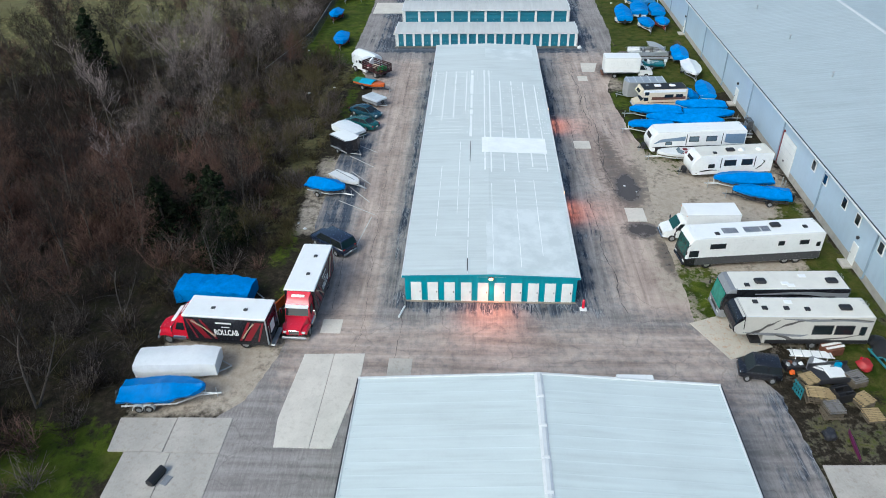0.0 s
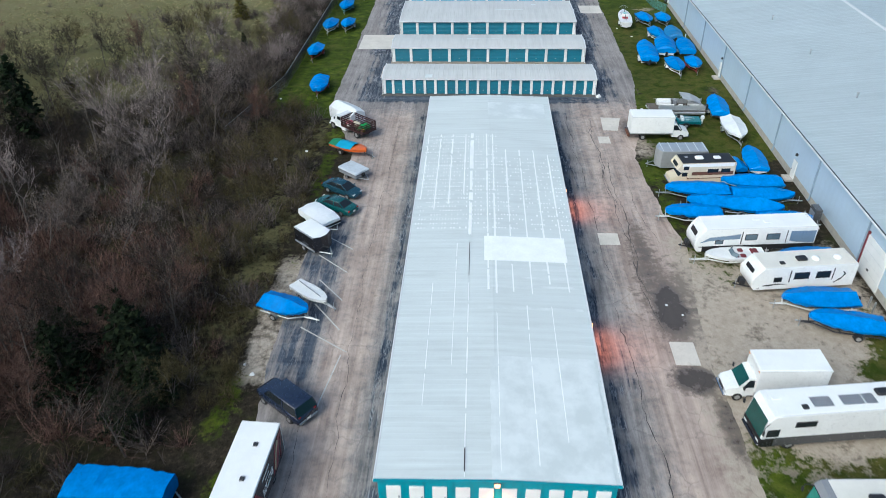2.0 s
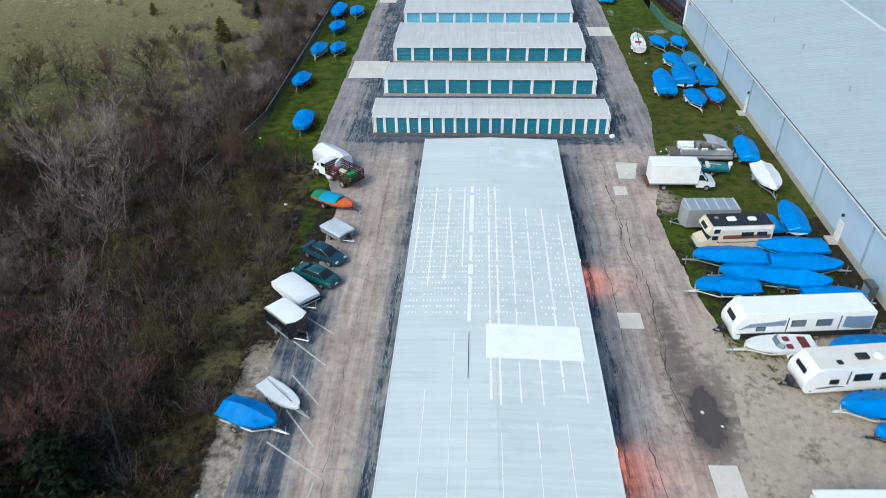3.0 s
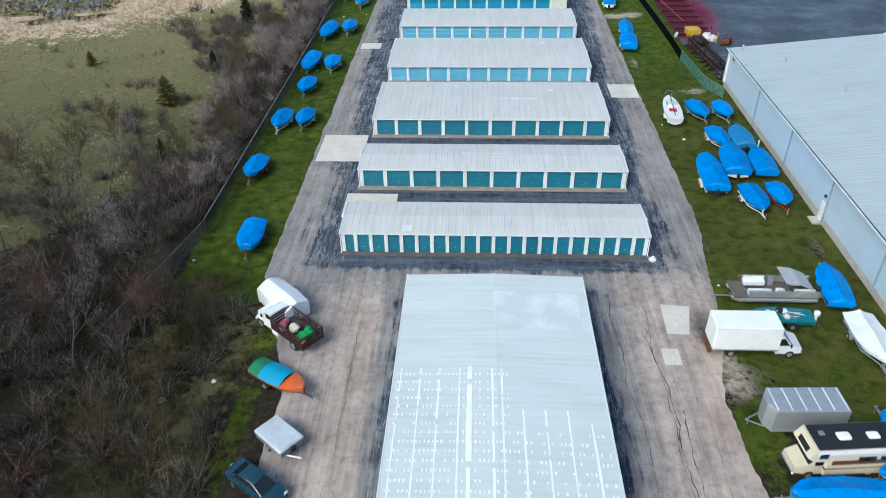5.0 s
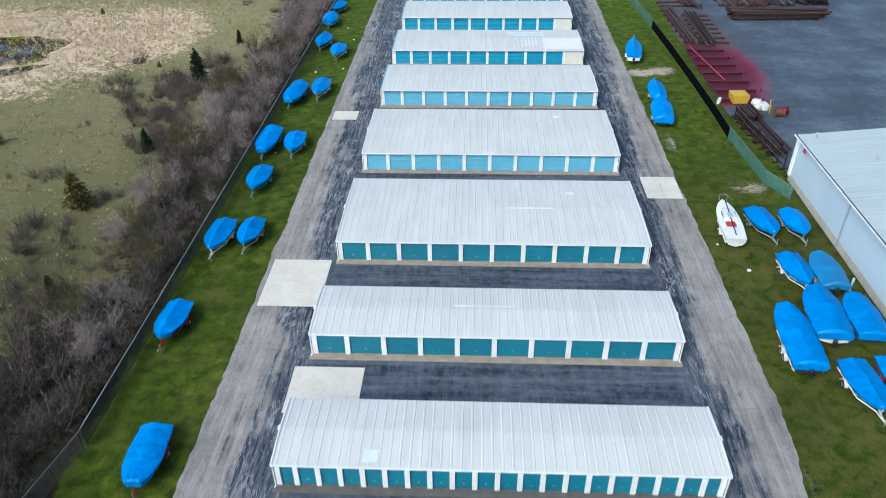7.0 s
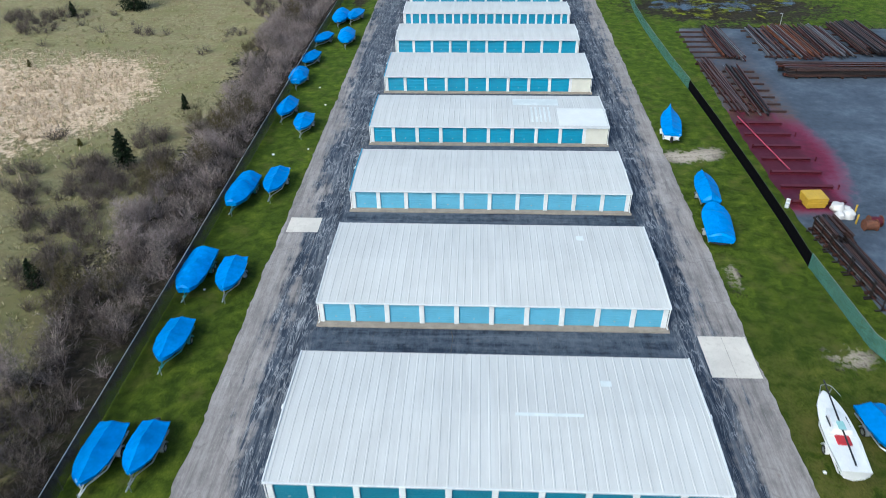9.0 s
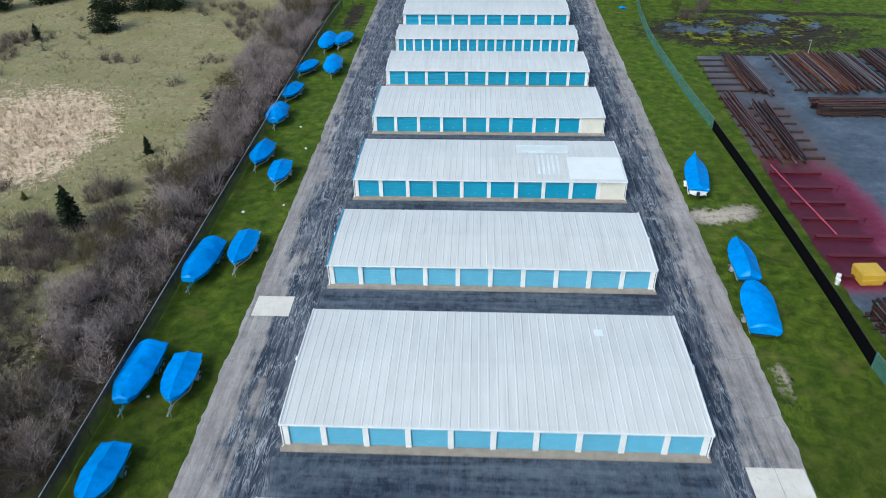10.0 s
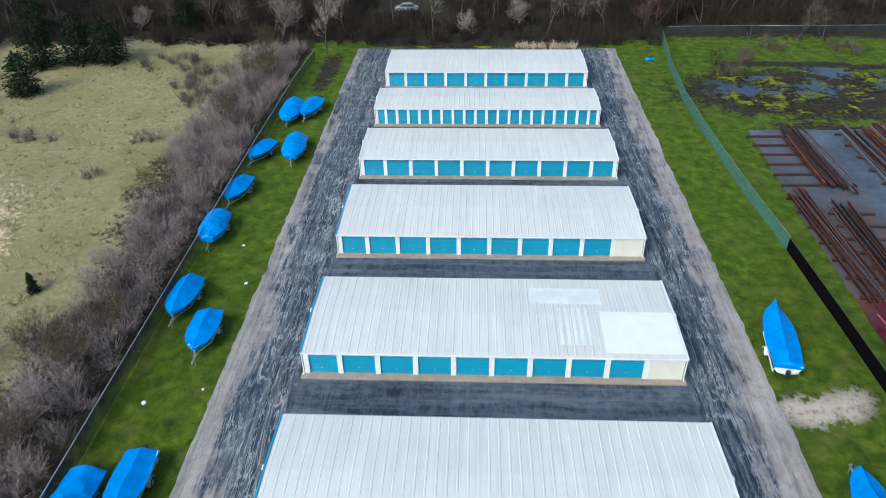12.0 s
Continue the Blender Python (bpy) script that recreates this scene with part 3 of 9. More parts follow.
PADS = [
    ("concrete_pad", "stained concrete slab beside the wood", [(-24.2, -2), (-20.8, -2), (-20.8, 12.4), (-24.1, 12.4)], CONCRETE_OLD, .04),
    ("concrete_pad", "stained concrete slab beside the wood", [(-20.76, -2), (-17.4, -2), (-17.35, 12.4), (-20.76, 12.4)], CONCRETE_OLD, .042),
    ("concrete_pad", "stained concrete slab with rust marks", [(-25.3, 12.44), (-21.4, 12.44), (-21.4, 15.6), (-25.6, 15.5)], CONCRETE_OLD, .044),
    ("concrete_pad", "stained concrete slab with rust marks", [(-21.36, 12.44), (-17.35, 12.44), (-17.3, 15.7), (-21.36, 15.65)], CONCRETE_OLD, .04),
    ("concrete_pad", "long pale concrete strip in the asphalt", [(-13.7, 13.1), (-11.2, 13.1), (-11.0, 22.8), (-13.4, 22.7), (-14.0, 15.7)], CONCRETE, .03),
    ("concrete_pad", "long pale concrete strip in the asphalt", [(-11.16, 13.1), (-9.6, 13.1), (-8.5, 20.6), (-8.5, 22.9), (-10.96, 22.8)], CONCRETE, .032),
    ("concrete_pad", "small pale concrete pad in the asphalt", quad(-12.65, 25.35, -10.95, 27.15), CONCRETE, .03),
    ("concrete_pad", "small worn concrete pad in the asphalt", quad(-6.5, 20.3, -4.6, 22.4), CONCRETE_OLD, .03),
    ("concrete_pad", "pale concrete pad in the gravel edge", quad(16.1, 43.6, 18.05, 46.3), CONCRETE, .03),
    ("concrete_pad", "small pale concrete pad in the asphalt", quad(12.4, 60.45, 14.4, 62.5), CONCRETE, .03),
    ("concrete_pad", "pale concrete pad in the asphalt", [(16.3, 86.7), (18.15, 86.6), (19.0, 90.4), (16.5, 90.6)], CONCRETE, .03),
    ("concrete_pad", "small patched concrete pad in the asphalt", quad(15.35, 82.9, 16.75, 84.8), CONCRETE, .03),
    ("concrete_pad", "wide pale concrete pad beside the storage row", quad(-19.55, 117.3, -13.9, 124.5), CONCRETE, .03),
    ("concrete_pad", "pale concrete pad between storage rows", quad(-14.4, 104.6, -8.7, 109.6), CONCRETE, .03),
    ("concrete_pad", "small pale concrete pad at the lane's edge", quad(-19.5, 157.35, -16.15, 160.15), CONCRETE, .03),
    ("concrete_pad", "pale concrete pad cast in halves", quad(19.15, 137.2, 21.1, 142.1), CONCRETE, .03),
    ("concrete_pad", "pale concrete pad cast in halves", quad(21.13, 137.2, 23.1, 142.1), CONCRETE, .032),
    ("concrete_pad", "rust-stained concrete pad beside the trailers", [(20.7, 23.0), (24.5, 24.6), (22.0, 28.8), (18.5, 27.4)], RUST_SLAB, .03),
    ("concrete_pad", "concrete slab at the yard's edge", [(23.6, -2), (30, -2), (30, 12.9), (23.9, 12.7)], CONCRETE_OLD, .03),
]
for row in PADS:
    slab(*row)

TAR = mat("tar_filled_crack", (.060, .053, .050), .8, var=.3)


def crack(points, width, seed):
    """A dark crack that wanders along a line."""
    mb, rows = Mesh(), []
    rng = random.Random(seed)
    for (x0, y0), (x1, y1) in zip(points, points[1:]):
        n = max(3, int(math.hypot(x1 - x0, y1 - y0) / .6))
        for i in range(n):
            u = i / n
            x, y = x0 + (x1 - x0) * u, y0 + (y1 - y0) * u
            w = width * rng.uniform(.15, 1.0) * (.25 + 1.3 * abs(wob(x, y, .35, seed + 9)))
            dx, dy = (y1 - y0), -(x1 - x0)
            q = math.hypot(dx, dy)
            o = .5 * wob(x, y, .28, seed) + .16 * wob(x, y, 1.1, seed) + .07 * rng.uniform(-1, 1)
            cx, cy = x + dx / q * o, y + dy / q * o
            rows.append([(cx - dx / q * w / 2, cy - dy / q * w / 2, .019), (cx + dx / q * w / 2, cy + dy / q * w / 2, .019)])
    mb.loft(rows, closed=False)
    return part("crack", mb, TAR, road, "dark crack in the asphalt")


for i, (pts_, w_) in enumerate((
    ([(12.0, 92), (12.4, 67), (12.5, 55), (12.8, 45), (13.2, 28)], .13), ([(14.7, 90), (15.0, 66), (15.4, 58), (15.6, 50), (15.9, 46.6)], .13), ([(15.6, 78), (15.3, 70), (15.9, 63), (15.2, 55), (16.0, 48)], .19), ([(14.2, 88), (15.1, 81), (14.6, 74), (15.4, 66)], .15),
    ([(-10.0, 92), (-10, 62), (-10.1, 45), (-9.3, 30), (-9.0, 18)], .06), ([(-5.7, 30), (-6.2, 23.4), (-6.6, 18)], .10),
    ([(-12.6, 40), (-12.0, 28)], .06), ([(16.8, 80), (17.3, 66), (18.4, 60)], .09), ([(12.9, 27.6), (20, 27.2)], .07), ([(-8, 18.6), (3, 19.2), (19, 18.8)], .07),
    ([(-2.4, 109.8), (-1.7, 104.2)], .12), ([(.7, 109.6), (.3, 107.4), (2.6, 106.6), (4.6, 108.8), (6.5, 107.0), (9, 108.6)], .14), ([(11.5, 110), (12.2, 104)], .08),
    ([(-1.6, 142.2), (-1.8, 137)], .12), ([(5.8, 142), (5.7, 137)], .08), ([(1.8, 161.6), (2.1, 155.8)], .09), ([(-6.5, 178), (-6.4, 172)], .08), ([(2.4, 178), (2.6, 172)], .07), ([(7.4, 178), (7.2, 172)], .09),
    ([(3.0, 195), (3.5, 191), (4.2, 188.4)], .16), ([(2.2, 191.5), (5.5, 191.2)], .12), ([(-18.0, 250), (-17.8, 223), (-18.2, 209), (-18.3, 190)], .07), ([(20.5, 246), (20.7, 220), (21.3, 196)], .06),
    ([(-13.3, 124), (-15.2, 119)], .06), ([(17.0, 123.5), (17.6, 117.5)], .09), ([(16.9, 162), (17.5, 156)], .08), ([(-17, 106), (-14.5, 104.6), (-9, 104.9)], .07), ([(20.5, 97), (21.3, 92)], .09), ([(-12, 94.5), (0, 94.9), (14, 94.4)], .06))):
    crack(pts_, w_, i)

# ---- storage buildings ----
def ribbed_panel(w, ribs, along, rise=0.045, rw=0.07):
    """One roofing sheet w wide (x), with standing ribs, over the points along: (y, z)."""
    xs = [(0, 0)]
    for i in range(ribs):
        c = w * (i + .5) / ribs
        xs += [(c - rw / 2 - .02, 0), (c - rw / 2 + .01, rise), (c + rw / 2 - .01, rise), (c + rw / 2 + .02, 0)]
    xs.append((w - .004, 0))
    mb = Mesh()
    rows = [[(x, y, z + h) for x, h in xs] for y, z in along]
    rows = [[(p[0], p[1], p[2] - .05) for p in rows[0]]] + rows + [[(p[0], p[1], p[2] - .05) for p in rows[-1]]]
    return mb.loft(rows, closed=False)


def roll_door(w, h, ribs=9):
    """A roll-up door's curtain: shallow horizontal corrugations; faces -y."""
    mb = Mesh()
    rows = []
    for i in range(ribs):
        z0, z1 = h * i / ribs, h * (i + 1) / ribs
        d = (z1 - z0)
        rows += [(z0, 0), (z0 + d * .35, -.028), (z0 + d * .7, -.028)]
    rows.append((h, 0))
    return mb.loft([[(-w / 2, y, z), (w / 2, y, z)] for z, y in rows], closed=False)


def wall_light(parent, at):
    mb = Mesh().box((0, 0, 0), (.16, .34, .22), bevel=.03)
    lamp = part("wall_light", mb, WHITE, parent, "white wall light fixture", at)
    part("lens", Mesh().box((.06, 0, -.06), (.1, .26, .1), bevel=.02), TRIM, lamp)
    return lamp


def storage_building(y0, y1, units, door_mat, label, rake_mat, cream=0):
    x0, x1, eave, rise = -13.25, 16.75, 2.45, 0.22
    w, dep = x1 - x0, y1 - y0
    th = thing("storage_building", label, "storage building", pose((x0 + x1) / 2, y0, 0), "rows of storage units")
    fy, by = 0.18, dep - 0.18
    h = w / 2
    part("slab", Mesh().box((0, dep / 2 - .25, .04), (w + .35, dep + .35, .24), bevel=.02), SLAB if y0 > 100 else SLAB_DARK, th, "weathered concrete slab")
    walls = Mesh()
    walls.box((0, by - .05, 1.28), (w - .2, .1, 2.3)).box((-h + .2, dep / 2, 1.28), (.1, dep - .5, 2.3)).box((h - .2, dep / 2, 1.28), (.1, dep - .5, 2.3))
    part("wall", walls, PILLAR, th)
    part("back_wall", Mesh().box((0, fy + .5, 1.28), (w - .6, .06, 2.3)), BLACK, th)
    part("header", Mesh().box((0, fy, 2.3), (w - .2, .12, .22)), TRIM, th)
    pitch = w / units
    pw = .36 if units > 15 else .42
    dmesh = roll_door(pitch - pw + .06, 2.06).data("door", door_mat)
    pmesh = Mesh().box((0, 0, 1.19), (pw, .14, 2.08), bevel=.012).box((0, .2, 1.19), (pw * .5, .3, 2.08)).data("pillar", PILLAR)
    hmesh = Mesh().box((0, -.05, .0), (.16, .03, .05), bevel=.008).data("handle", GALV)
    for i in range(units + 1):
        x = -h + min(max(pitch * i, pw / 2 + .1), w - pw / 2 - .1)
        if cream and i > units - cream:
            continue
        part("pillar", pmesh, None, th, at=pose(x, fy, 0))
    for i in range(units - cream):
        d = part("door", dmesh, None, th, at=pose(-h + pitch * (i + .5), fy + .07, .16))
        part("handle", hmesh, None, d, "steel latch", pose(0, 0, .55))
    if cream:
        a = h - pitch * cream
        part("wall_panel", Mesh().box(((a + h - .1) / 2, fy, 1.19), (h - .1 - a, .12, 2.08), bevel=.01), CREAM, th, "plain cream wall panel")
        part("pillar", pmesh, None, th, at=pose(a, fy - .01, 0))
    roof = part("roof", Mesh().box((0, dep / 2, 2.41), (w - .3, dep - .3, .04)), TRIM, th)
    n = 44
    along = [(-.06, eave), (dep * .5 - .12, eave + rise), (dep * .5 + .12, eave + rise), (dep + .06, eave)]
    rp = ribbed_panel(w / n, 1, along, .018, .11).data("roof_panel", ROOF_B)
    for i in range(n):
        part("roof_panel", rp, None, roof, at=pose(-h + w * i / n, 0, 0))
    for s in (-1, 1):
        rk = Mesh().loft([[(s * (h + .05), y, z - .16), (s * (h + .05), y, z + .06), (s * (h - .07), y, z + .06), (s * (h - .07), y, z - .16)] for y, z in along])
        part("rake_trim", rk, rake_mat if s < 0 else TRIM, th)
        wall_light(th, pose(s * (h + .12), dep * .52, 2.5, 0, 0, 0 if s > 0 else 180))
    gut = Mesh().box((0, -.1, eave - .06), (w + .06, .1, .13), bevel=.02)
    part("gutter", gut, TRIM, th)
    for s in (-1, 1):
        part("downspout", Mesh().tube([(s * (h - .1), -.1, 2.35), (s * (h - .02), .06, 2.2), (s * (h - .02), .06, .2), (s * (h + .1), -.25, .08)], .05, 6), PILLAR, th)
    return th


KINDS = [
    (20, DOOR_TEAL, "low storage building with twenty narrow teal doors", TRIM, 0),
    (10, DOOR_TEAL, "low storage building with ten dark teal doors", TRIM, 0),
    (10, DOOR_TEAL, "deep storage building with ten dark teal doors", TRIM, 0),
    (10, DOOR_SKY, "deep storage building with ten faded blue doors", TRIM, 0),
    (10, DOOR_SKY, "storage building with ten faded blue doors", DOOR_MID, 0),
    (10, DOOR_MID, "storage building with blue doors and a cream end panel", DOOR_MID, 1),
    (10, DOOR_MID, "storage building with blue doors and a cream end panel", DOOR_MID, 1),
    (10, DOOR_MID, "storage building with ten bright blue doors", TRIM, 0),
    (20, DOOR_MID, "low storage building with twenty narrow blue doors", TRIM, 0),
    (10, DOOR_MID, "storage building with ten bright blue doors", TRIM, 0),
]
STORES = [storage_building(a, b, units, dm, lab, rk, cream) for (a, b), (units, dm, lab, rk, cream) in zip(B_ROWS, KINDS)]


def coated_patch(x0, y0, x1, y1, ridge_x, z_at, parent, lift=0.055, name="coating_patch"):
    """A rectangle of white coating that follows the roof's fall, its border ragged."""
    mb = Mesh()
    rows = []
    n = max(2, int((y1 - y0) / .5))
    for i in range(n + 1):
        y = y0 + (y1 - y0) * i / n
        q = min(.08, .16 * (x1 - x0))
        e = q * wob(x0, y, 1.5, 3)
        xs = [x0 + e, 0.0 if x0 < 0 < x1 else (x0 * .5 + x1 * .5), x1 + q * wob(x1, y, 1.5, 5)]
        rows.append([(x, y, z_at(x) + lift) for x in xs])
    mb.loft(rows, closed=False)
    return part(name, mb, WHITE_COAT, parent, "white roof coating")


def long_building():
    x0, x1, y0, y1, eave, rise = -5.95, 9.3, 29.75, 90.8, 2.8, .24
    rx, h = (x0 + x1) / 2, (x1 - x0) / 2
    zat = lambda x: eave + rise * (1 - abs(x - rx) / h)
    th = thing("long_storage_building", "long teal storage building with a patched pale metal roof", "storage building", pose(rx, y0, 0))
    off = Matrix.Translation((-rx, -y0, 0))
    L = y1 - y0
    part("slab", Mesh().box((0, L / 2, .02), (2 * h - .2, L - .1, .2), bevel=.02), SLAB, th)
    wall = Mesh()
    wall.box((-h + .2, L / 2, 1.35), (.12, L - .5, 2.6)).box((h - .2, L / 2, 1.35), (.12, L - .5, 2.6)).box((0, L - .25, 1.35), (2 * h - .5, .12, 2.6))
    part("wall", wall, TEAL, th)
    # front wall: corrugated teal sheet under the low gable
    front = Mesh()
    n = 96
    pts = []
    for i in range(n + 1):
        x = -h + .15 + (2 * h - .3) * i / n
        pts.append((x, .16 - (.03 if i % 4 in (1, 2) else 0)))
    front.loft([[(x, y, .1) for x, y in pts], [(x, y, eave + rise * (1 - abs(x) / h) - .0) for x, y in pts]], closed=False)
    front.box((0, .3, 1.3), (2 * h - .4, .1, 2.3))
    part("front_wall", front, TEAL, th, "teal corrugated front wall")
    dm = Mesh().box((0, 0, 1.03), (.93, .07, 2.02), bevel=.012).box((0, -.02, .1), (.93, .06, .16)).data("door", DOOR_WHITE)
    hm = Mesh().box((.33, -.06, 1.05), (.06, .06, .16), bevel=.01).data("handle", DARK)
    for i in range(10):
        d = part("door", dm, None, th, at=pose(-5.28 + .465 + 1.462 * i - rx, .12, .08))
        part("handle", hm, None, d, "dark handle")
        part("sill", Mesh().box((0, -.1, .02), (1.0, .2, .12), bevel=.02), SLAB, d)
    roof = part("roof", Mesh().loft([[(-h + .1, y, eave - .05), (h - .1, y, eave - .05), (0, y, eave + rise - .05)] for y in (.1, L - .1)]), TRIM, th)
    n = 61
    pl = []
    for s in (-1, 1):
        al = [(.0, rise), (h * 1.01, -.005)]
        pm = ribbed_panel(L / n, 2, al, .007, .04).data("roof_panel", ROOF_A)
        turn = Matrix.Rotation(radians(-90 if s > 0 else 90), 4, "Z")
        for i in range(n):
            y = L * i / n if s < 0 else L * (i + 1) / n
            m = Matrix.Translation((0, y if s > 0 else y, eave)) @ turn
            part("roof_panel", pm, None, roof, at=m)
    part("ridge_cap", Mesh().loft([[(-.12, y, eave + rise + .004), (0, y, eave + rise + .012), (.12, y, eave + rise + .004), (0, y, eave + rise - .02)] for y in (-.05, L + .05)]), ROOF_A, th)
    for s in (-1, 1):
        part("gutter", Mesh().box((s * (h + .05), L / 2, eave - .04), (.13, L + .1, .12), bevel=.02), TRIM, th)
        part("fascia", Mesh().loft([[(s * x, -.07, eave + rise * (1 - x / h) - .12), (s * x, -.07, eave + rise * (1 - x / h) + .05), (s * x, .05, eave + rise * (1 - x / h) + .05), (s * x, .05, eave + rise * (1 - x / h) - .12)] for x in (0, h + .06)]), TEAL, th)
    zl = lambda x: zat(x + rx)
    def patch(xa, ya, xb, yb, lift=.052):
        coated_patch(xa - rx, ya - y0, xb - rx, yb - y0, 0, zl, roof, lift)
    # the white coating: one full rectangle, a large faded field, and brushed lines over seams and screws
    patch(0.95, 53.2, 8.3, 57.1)
    LIFT = .034
    rng = random.Random(3)
    for x_, ya, yb, wd in ((-5.45, 64, 79, .08), (-4.0, 62, 79, .10), (-2.6, 63, 79, .10), (-1.1, 65, 79, .09), (-.36, 57.4, 79.2, .26), (1.3, 49, 79, .11), (1.98, 48.5, 79, .11), (3.4, 48.8, 75, .10), (4.95, 48.6, 75, .10), (6.5, 50, 75, .10), (8.05, 49, 74, .11), (1.95, 30.5, 46, .05), (-3.4, 36, 50, .05), (-1.5, 40, 56, .05), (4.4, 31, 47, .05), (6.4, 33, 47, .05), (-.36, 30, 50, .05)):
        y_ = ya
        while y_ < yb:
            ln = rng.uniform(1.2, 4.5)
            q = wd * rng.uniform(1.0, 1.7)
            patch(x_ - q / 2, y_, x_ + q / 2, min(yb, y_ + ln), LIFT)
            y_ += ln + rng.choice((0, 0, .15, .5))
    dabs = Mesh()
    for row in range(26):
        y_ = 58.6 + row * .79
        for col in range(52):
            x_ = x0 + .35 + col * .285
            if x_ > 2.4 and y_ > 73.5:
                continue
            if rng.random() < (.62 if x_ < 2.4 else .45):
                s_, t_ = rng.uniform(.045, .08), rng.uniform(.07, .14)
                z_ = zl(x_ - rx) + .036
                dabs.add([(x_ - rx - s_, y_ - y0 - t_, z_), (x_ - rx + s_, y_ - y0 - t_, z_), (x_ - rx + s_, y_ - y0 + t_, z_), (x_ - rx - s_, y_ - y0 + t_, z_)], [(0, 1, 2, 3)])
    tagged(part("dabbed_coating", dabs, WHITE_COAT, roof, "white coating dabbed over the screws"), kind="stuff")
    for y_ in (51.9, 50.6, 49.4, 46.5):
        coated_patch(1.2 - rx, y_ - y0, 8.9 - rx, y_ + .32 - y0, 0, zl, roof, .033).data.materials[0] = FADED
    coated_patch(1.35 - rx, .1, 9.0 - rx, 11.2, 0, zl, roof, .031, "faded_coating").data.materials[0] = FADED
    coated_patch(1.5 - rx, 53.8, 8.6 - rx, 58.6, 0, zl, roof, .031, "faded_coating").data.materials[0] = FADED
    part("open_seam", Mesh().box((-.36 - rx, 23.8, zl(-.36 - rx) + .03), (.045, 5.0, .02)), DARK, roof, "dark open roof seam")
    part("open_seam", Mesh().box((-.36 - rx, 1.6, zl(-.36 - rx) + .03), (.07, 1.9, .02)), DARK, roof)
    return th, roof, patch, zl, rx, y0


def faded_mat():
    """Coating worn to patches, the metal showing between."""
    m, nt, b = nodes_of("worn_white_coating")
    n = noise_at(nt, place(nt), .45, 6, .65)
    c = ramp(nt, n, [(.40, (.56, .605, .605)), (.62, (.68, .72, .72))])
    nt.links.new(c, b.inputs["Base Color"])
    b.inputs["Roughness"].default_value = .5
    return m


FADED = faded_mat()
def store_patch(i, xa, ya, xb, yb, worn=True):
    """White coating brushed on a storage roof."""
    (a, b), ob = B_ROWS[i], STORES[i]
    dep = b - a
    zz = lambda y: 2.45 + .22 * (1 - abs(y - dep / 2) / (dep / 2)) + .05
    mb = Mesh().loft([[(xa - 1.75 + .06 * wob(y, 1, 2), y, zz(y)), (xb - 1.75 + .06 * wob(y, 4, 2), y, zz(y))] for y in [ya - a + (yb - ya) * k / 8 for k in range(9)]], closed=False)
    part("coating_patch", mb, FADED if worn else ROOF_PATCH, ob, "white roof coating")


store_patch(5, 10.6, 178.6, 16.6, 183.5, False)
store_patch(5, 5.0, 184.5, 11.0, 186.8)
for k_ in range(5):
    store_patch(5, 7.2 + .55 * k_, 179.5, 7.45 + .55 * k_, 183.9)
store_patch(1, -1.6, 114.3, 3.7, 114.6)
store_patch(2, 9.6, 133.3, 10.4, 133.9)
store_patch(2, 3.2, 130.2, 8.0, 130.5)
store_patch(3, 9.9, 152.6, 10.6, 153.4)
store_patch(0, -7.2, 98.2, -6.2, 99.2)


LONG = long_building()


def pale_building():
    x0, x1, y0, y1, eave, rise = -7.9, 17.6, -40.0, 17.0, 3.0, .8
    rx, h, L = 4.85, 12.75, 57.0
    th = thing("pale_roof_building", "wide storage building with a pale ribbed metal roof", "storage building", pose(rx, y0, 0))
    wall = Mesh()
    wall.box((-h + .25, L / 2, 1.5), (.15, L - .5, 3)).box((h - .25, L / 2, 1.5), (.15, L - .5, 3)).box((0, L - .25, 1.5), (2 * h - .4, .15, 3)).box((0, .25, 1.5), (2 * h - .4, .15, 3))
    part("wall", wall, TEAL, th)
    roof = part("roof", Mesh().loft([[(-h + .1, y, eave - .06), (h - .1, y, eave - .06), (0, y, eave + rise - .06)] for y in (.1, L - .1)]), TRIM, th)
    n = 57
    for s in (-1, 1):
        pm = ribbed_panel(L / n, 1, [(0, rise), (h * 1.005, 0)], .007, .05).data("roof_panel", ROOF_C)
        turn = Matrix.Rotation(radians(-90 if s > 0 else 90), 4, "Z")
        for i in range(n):
            part("roof_panel", pm, None, roof, at=Matrix.Translation((0, L * (i + (s > 0)) / n, eave)) @ turn)
    cap = Mesh().loft([[(-.3, y, eave + rise + .02), (-.12, y, eave + rise + .1), (.12, y, eave + rise + .1), (.3, y, eave + rise + .02), (0, y, eave + rise - .02)] for y in (-.05, L + .06)])
    part("ridge_cap", cap, TRIM, th, "raised ridge cap")
    for i in range(12):
        part("ridge_joint", Mesh().box((0, L - 2.2 - i * 2.6, eave + rise + .085), (.52, .22, .06), bevel=.01), DOOR_WHITE, th)
    for s in (-1, 1):
        part("gutter", Mesh().box((s * (h + .1), L / 2, eave - .07), (.16, L + .1, .16), bevel=.03), DARK, th, "dark gutter")
        part("eave_trim", Mesh().box((s * (h + .01), L / 2, eave + .03), (.1, L + .1, .06), bevel=.01), TRIM, th)
        part("rake_trim", Mesh().loft([[(s * x, L - .04, eave + rise * (1 - x / h) - .1), (s * x, L - .04, eave + rise * (1 - x / h) + .08), (s * x, L + .12, eave + rise * (1 - x / h) + .08), (s * x, L + .12, eave + rise * (1 - x / h) - .1)] for x in (0, h + .1)]), TRIM, th)
    part("vent_hood", Mesh().box((6.9, L + .4, 3.2), (2.6, .5, .3), bevel=.05), WHITE, th, "white metal hood over the back wall")
    return th


pale_building()


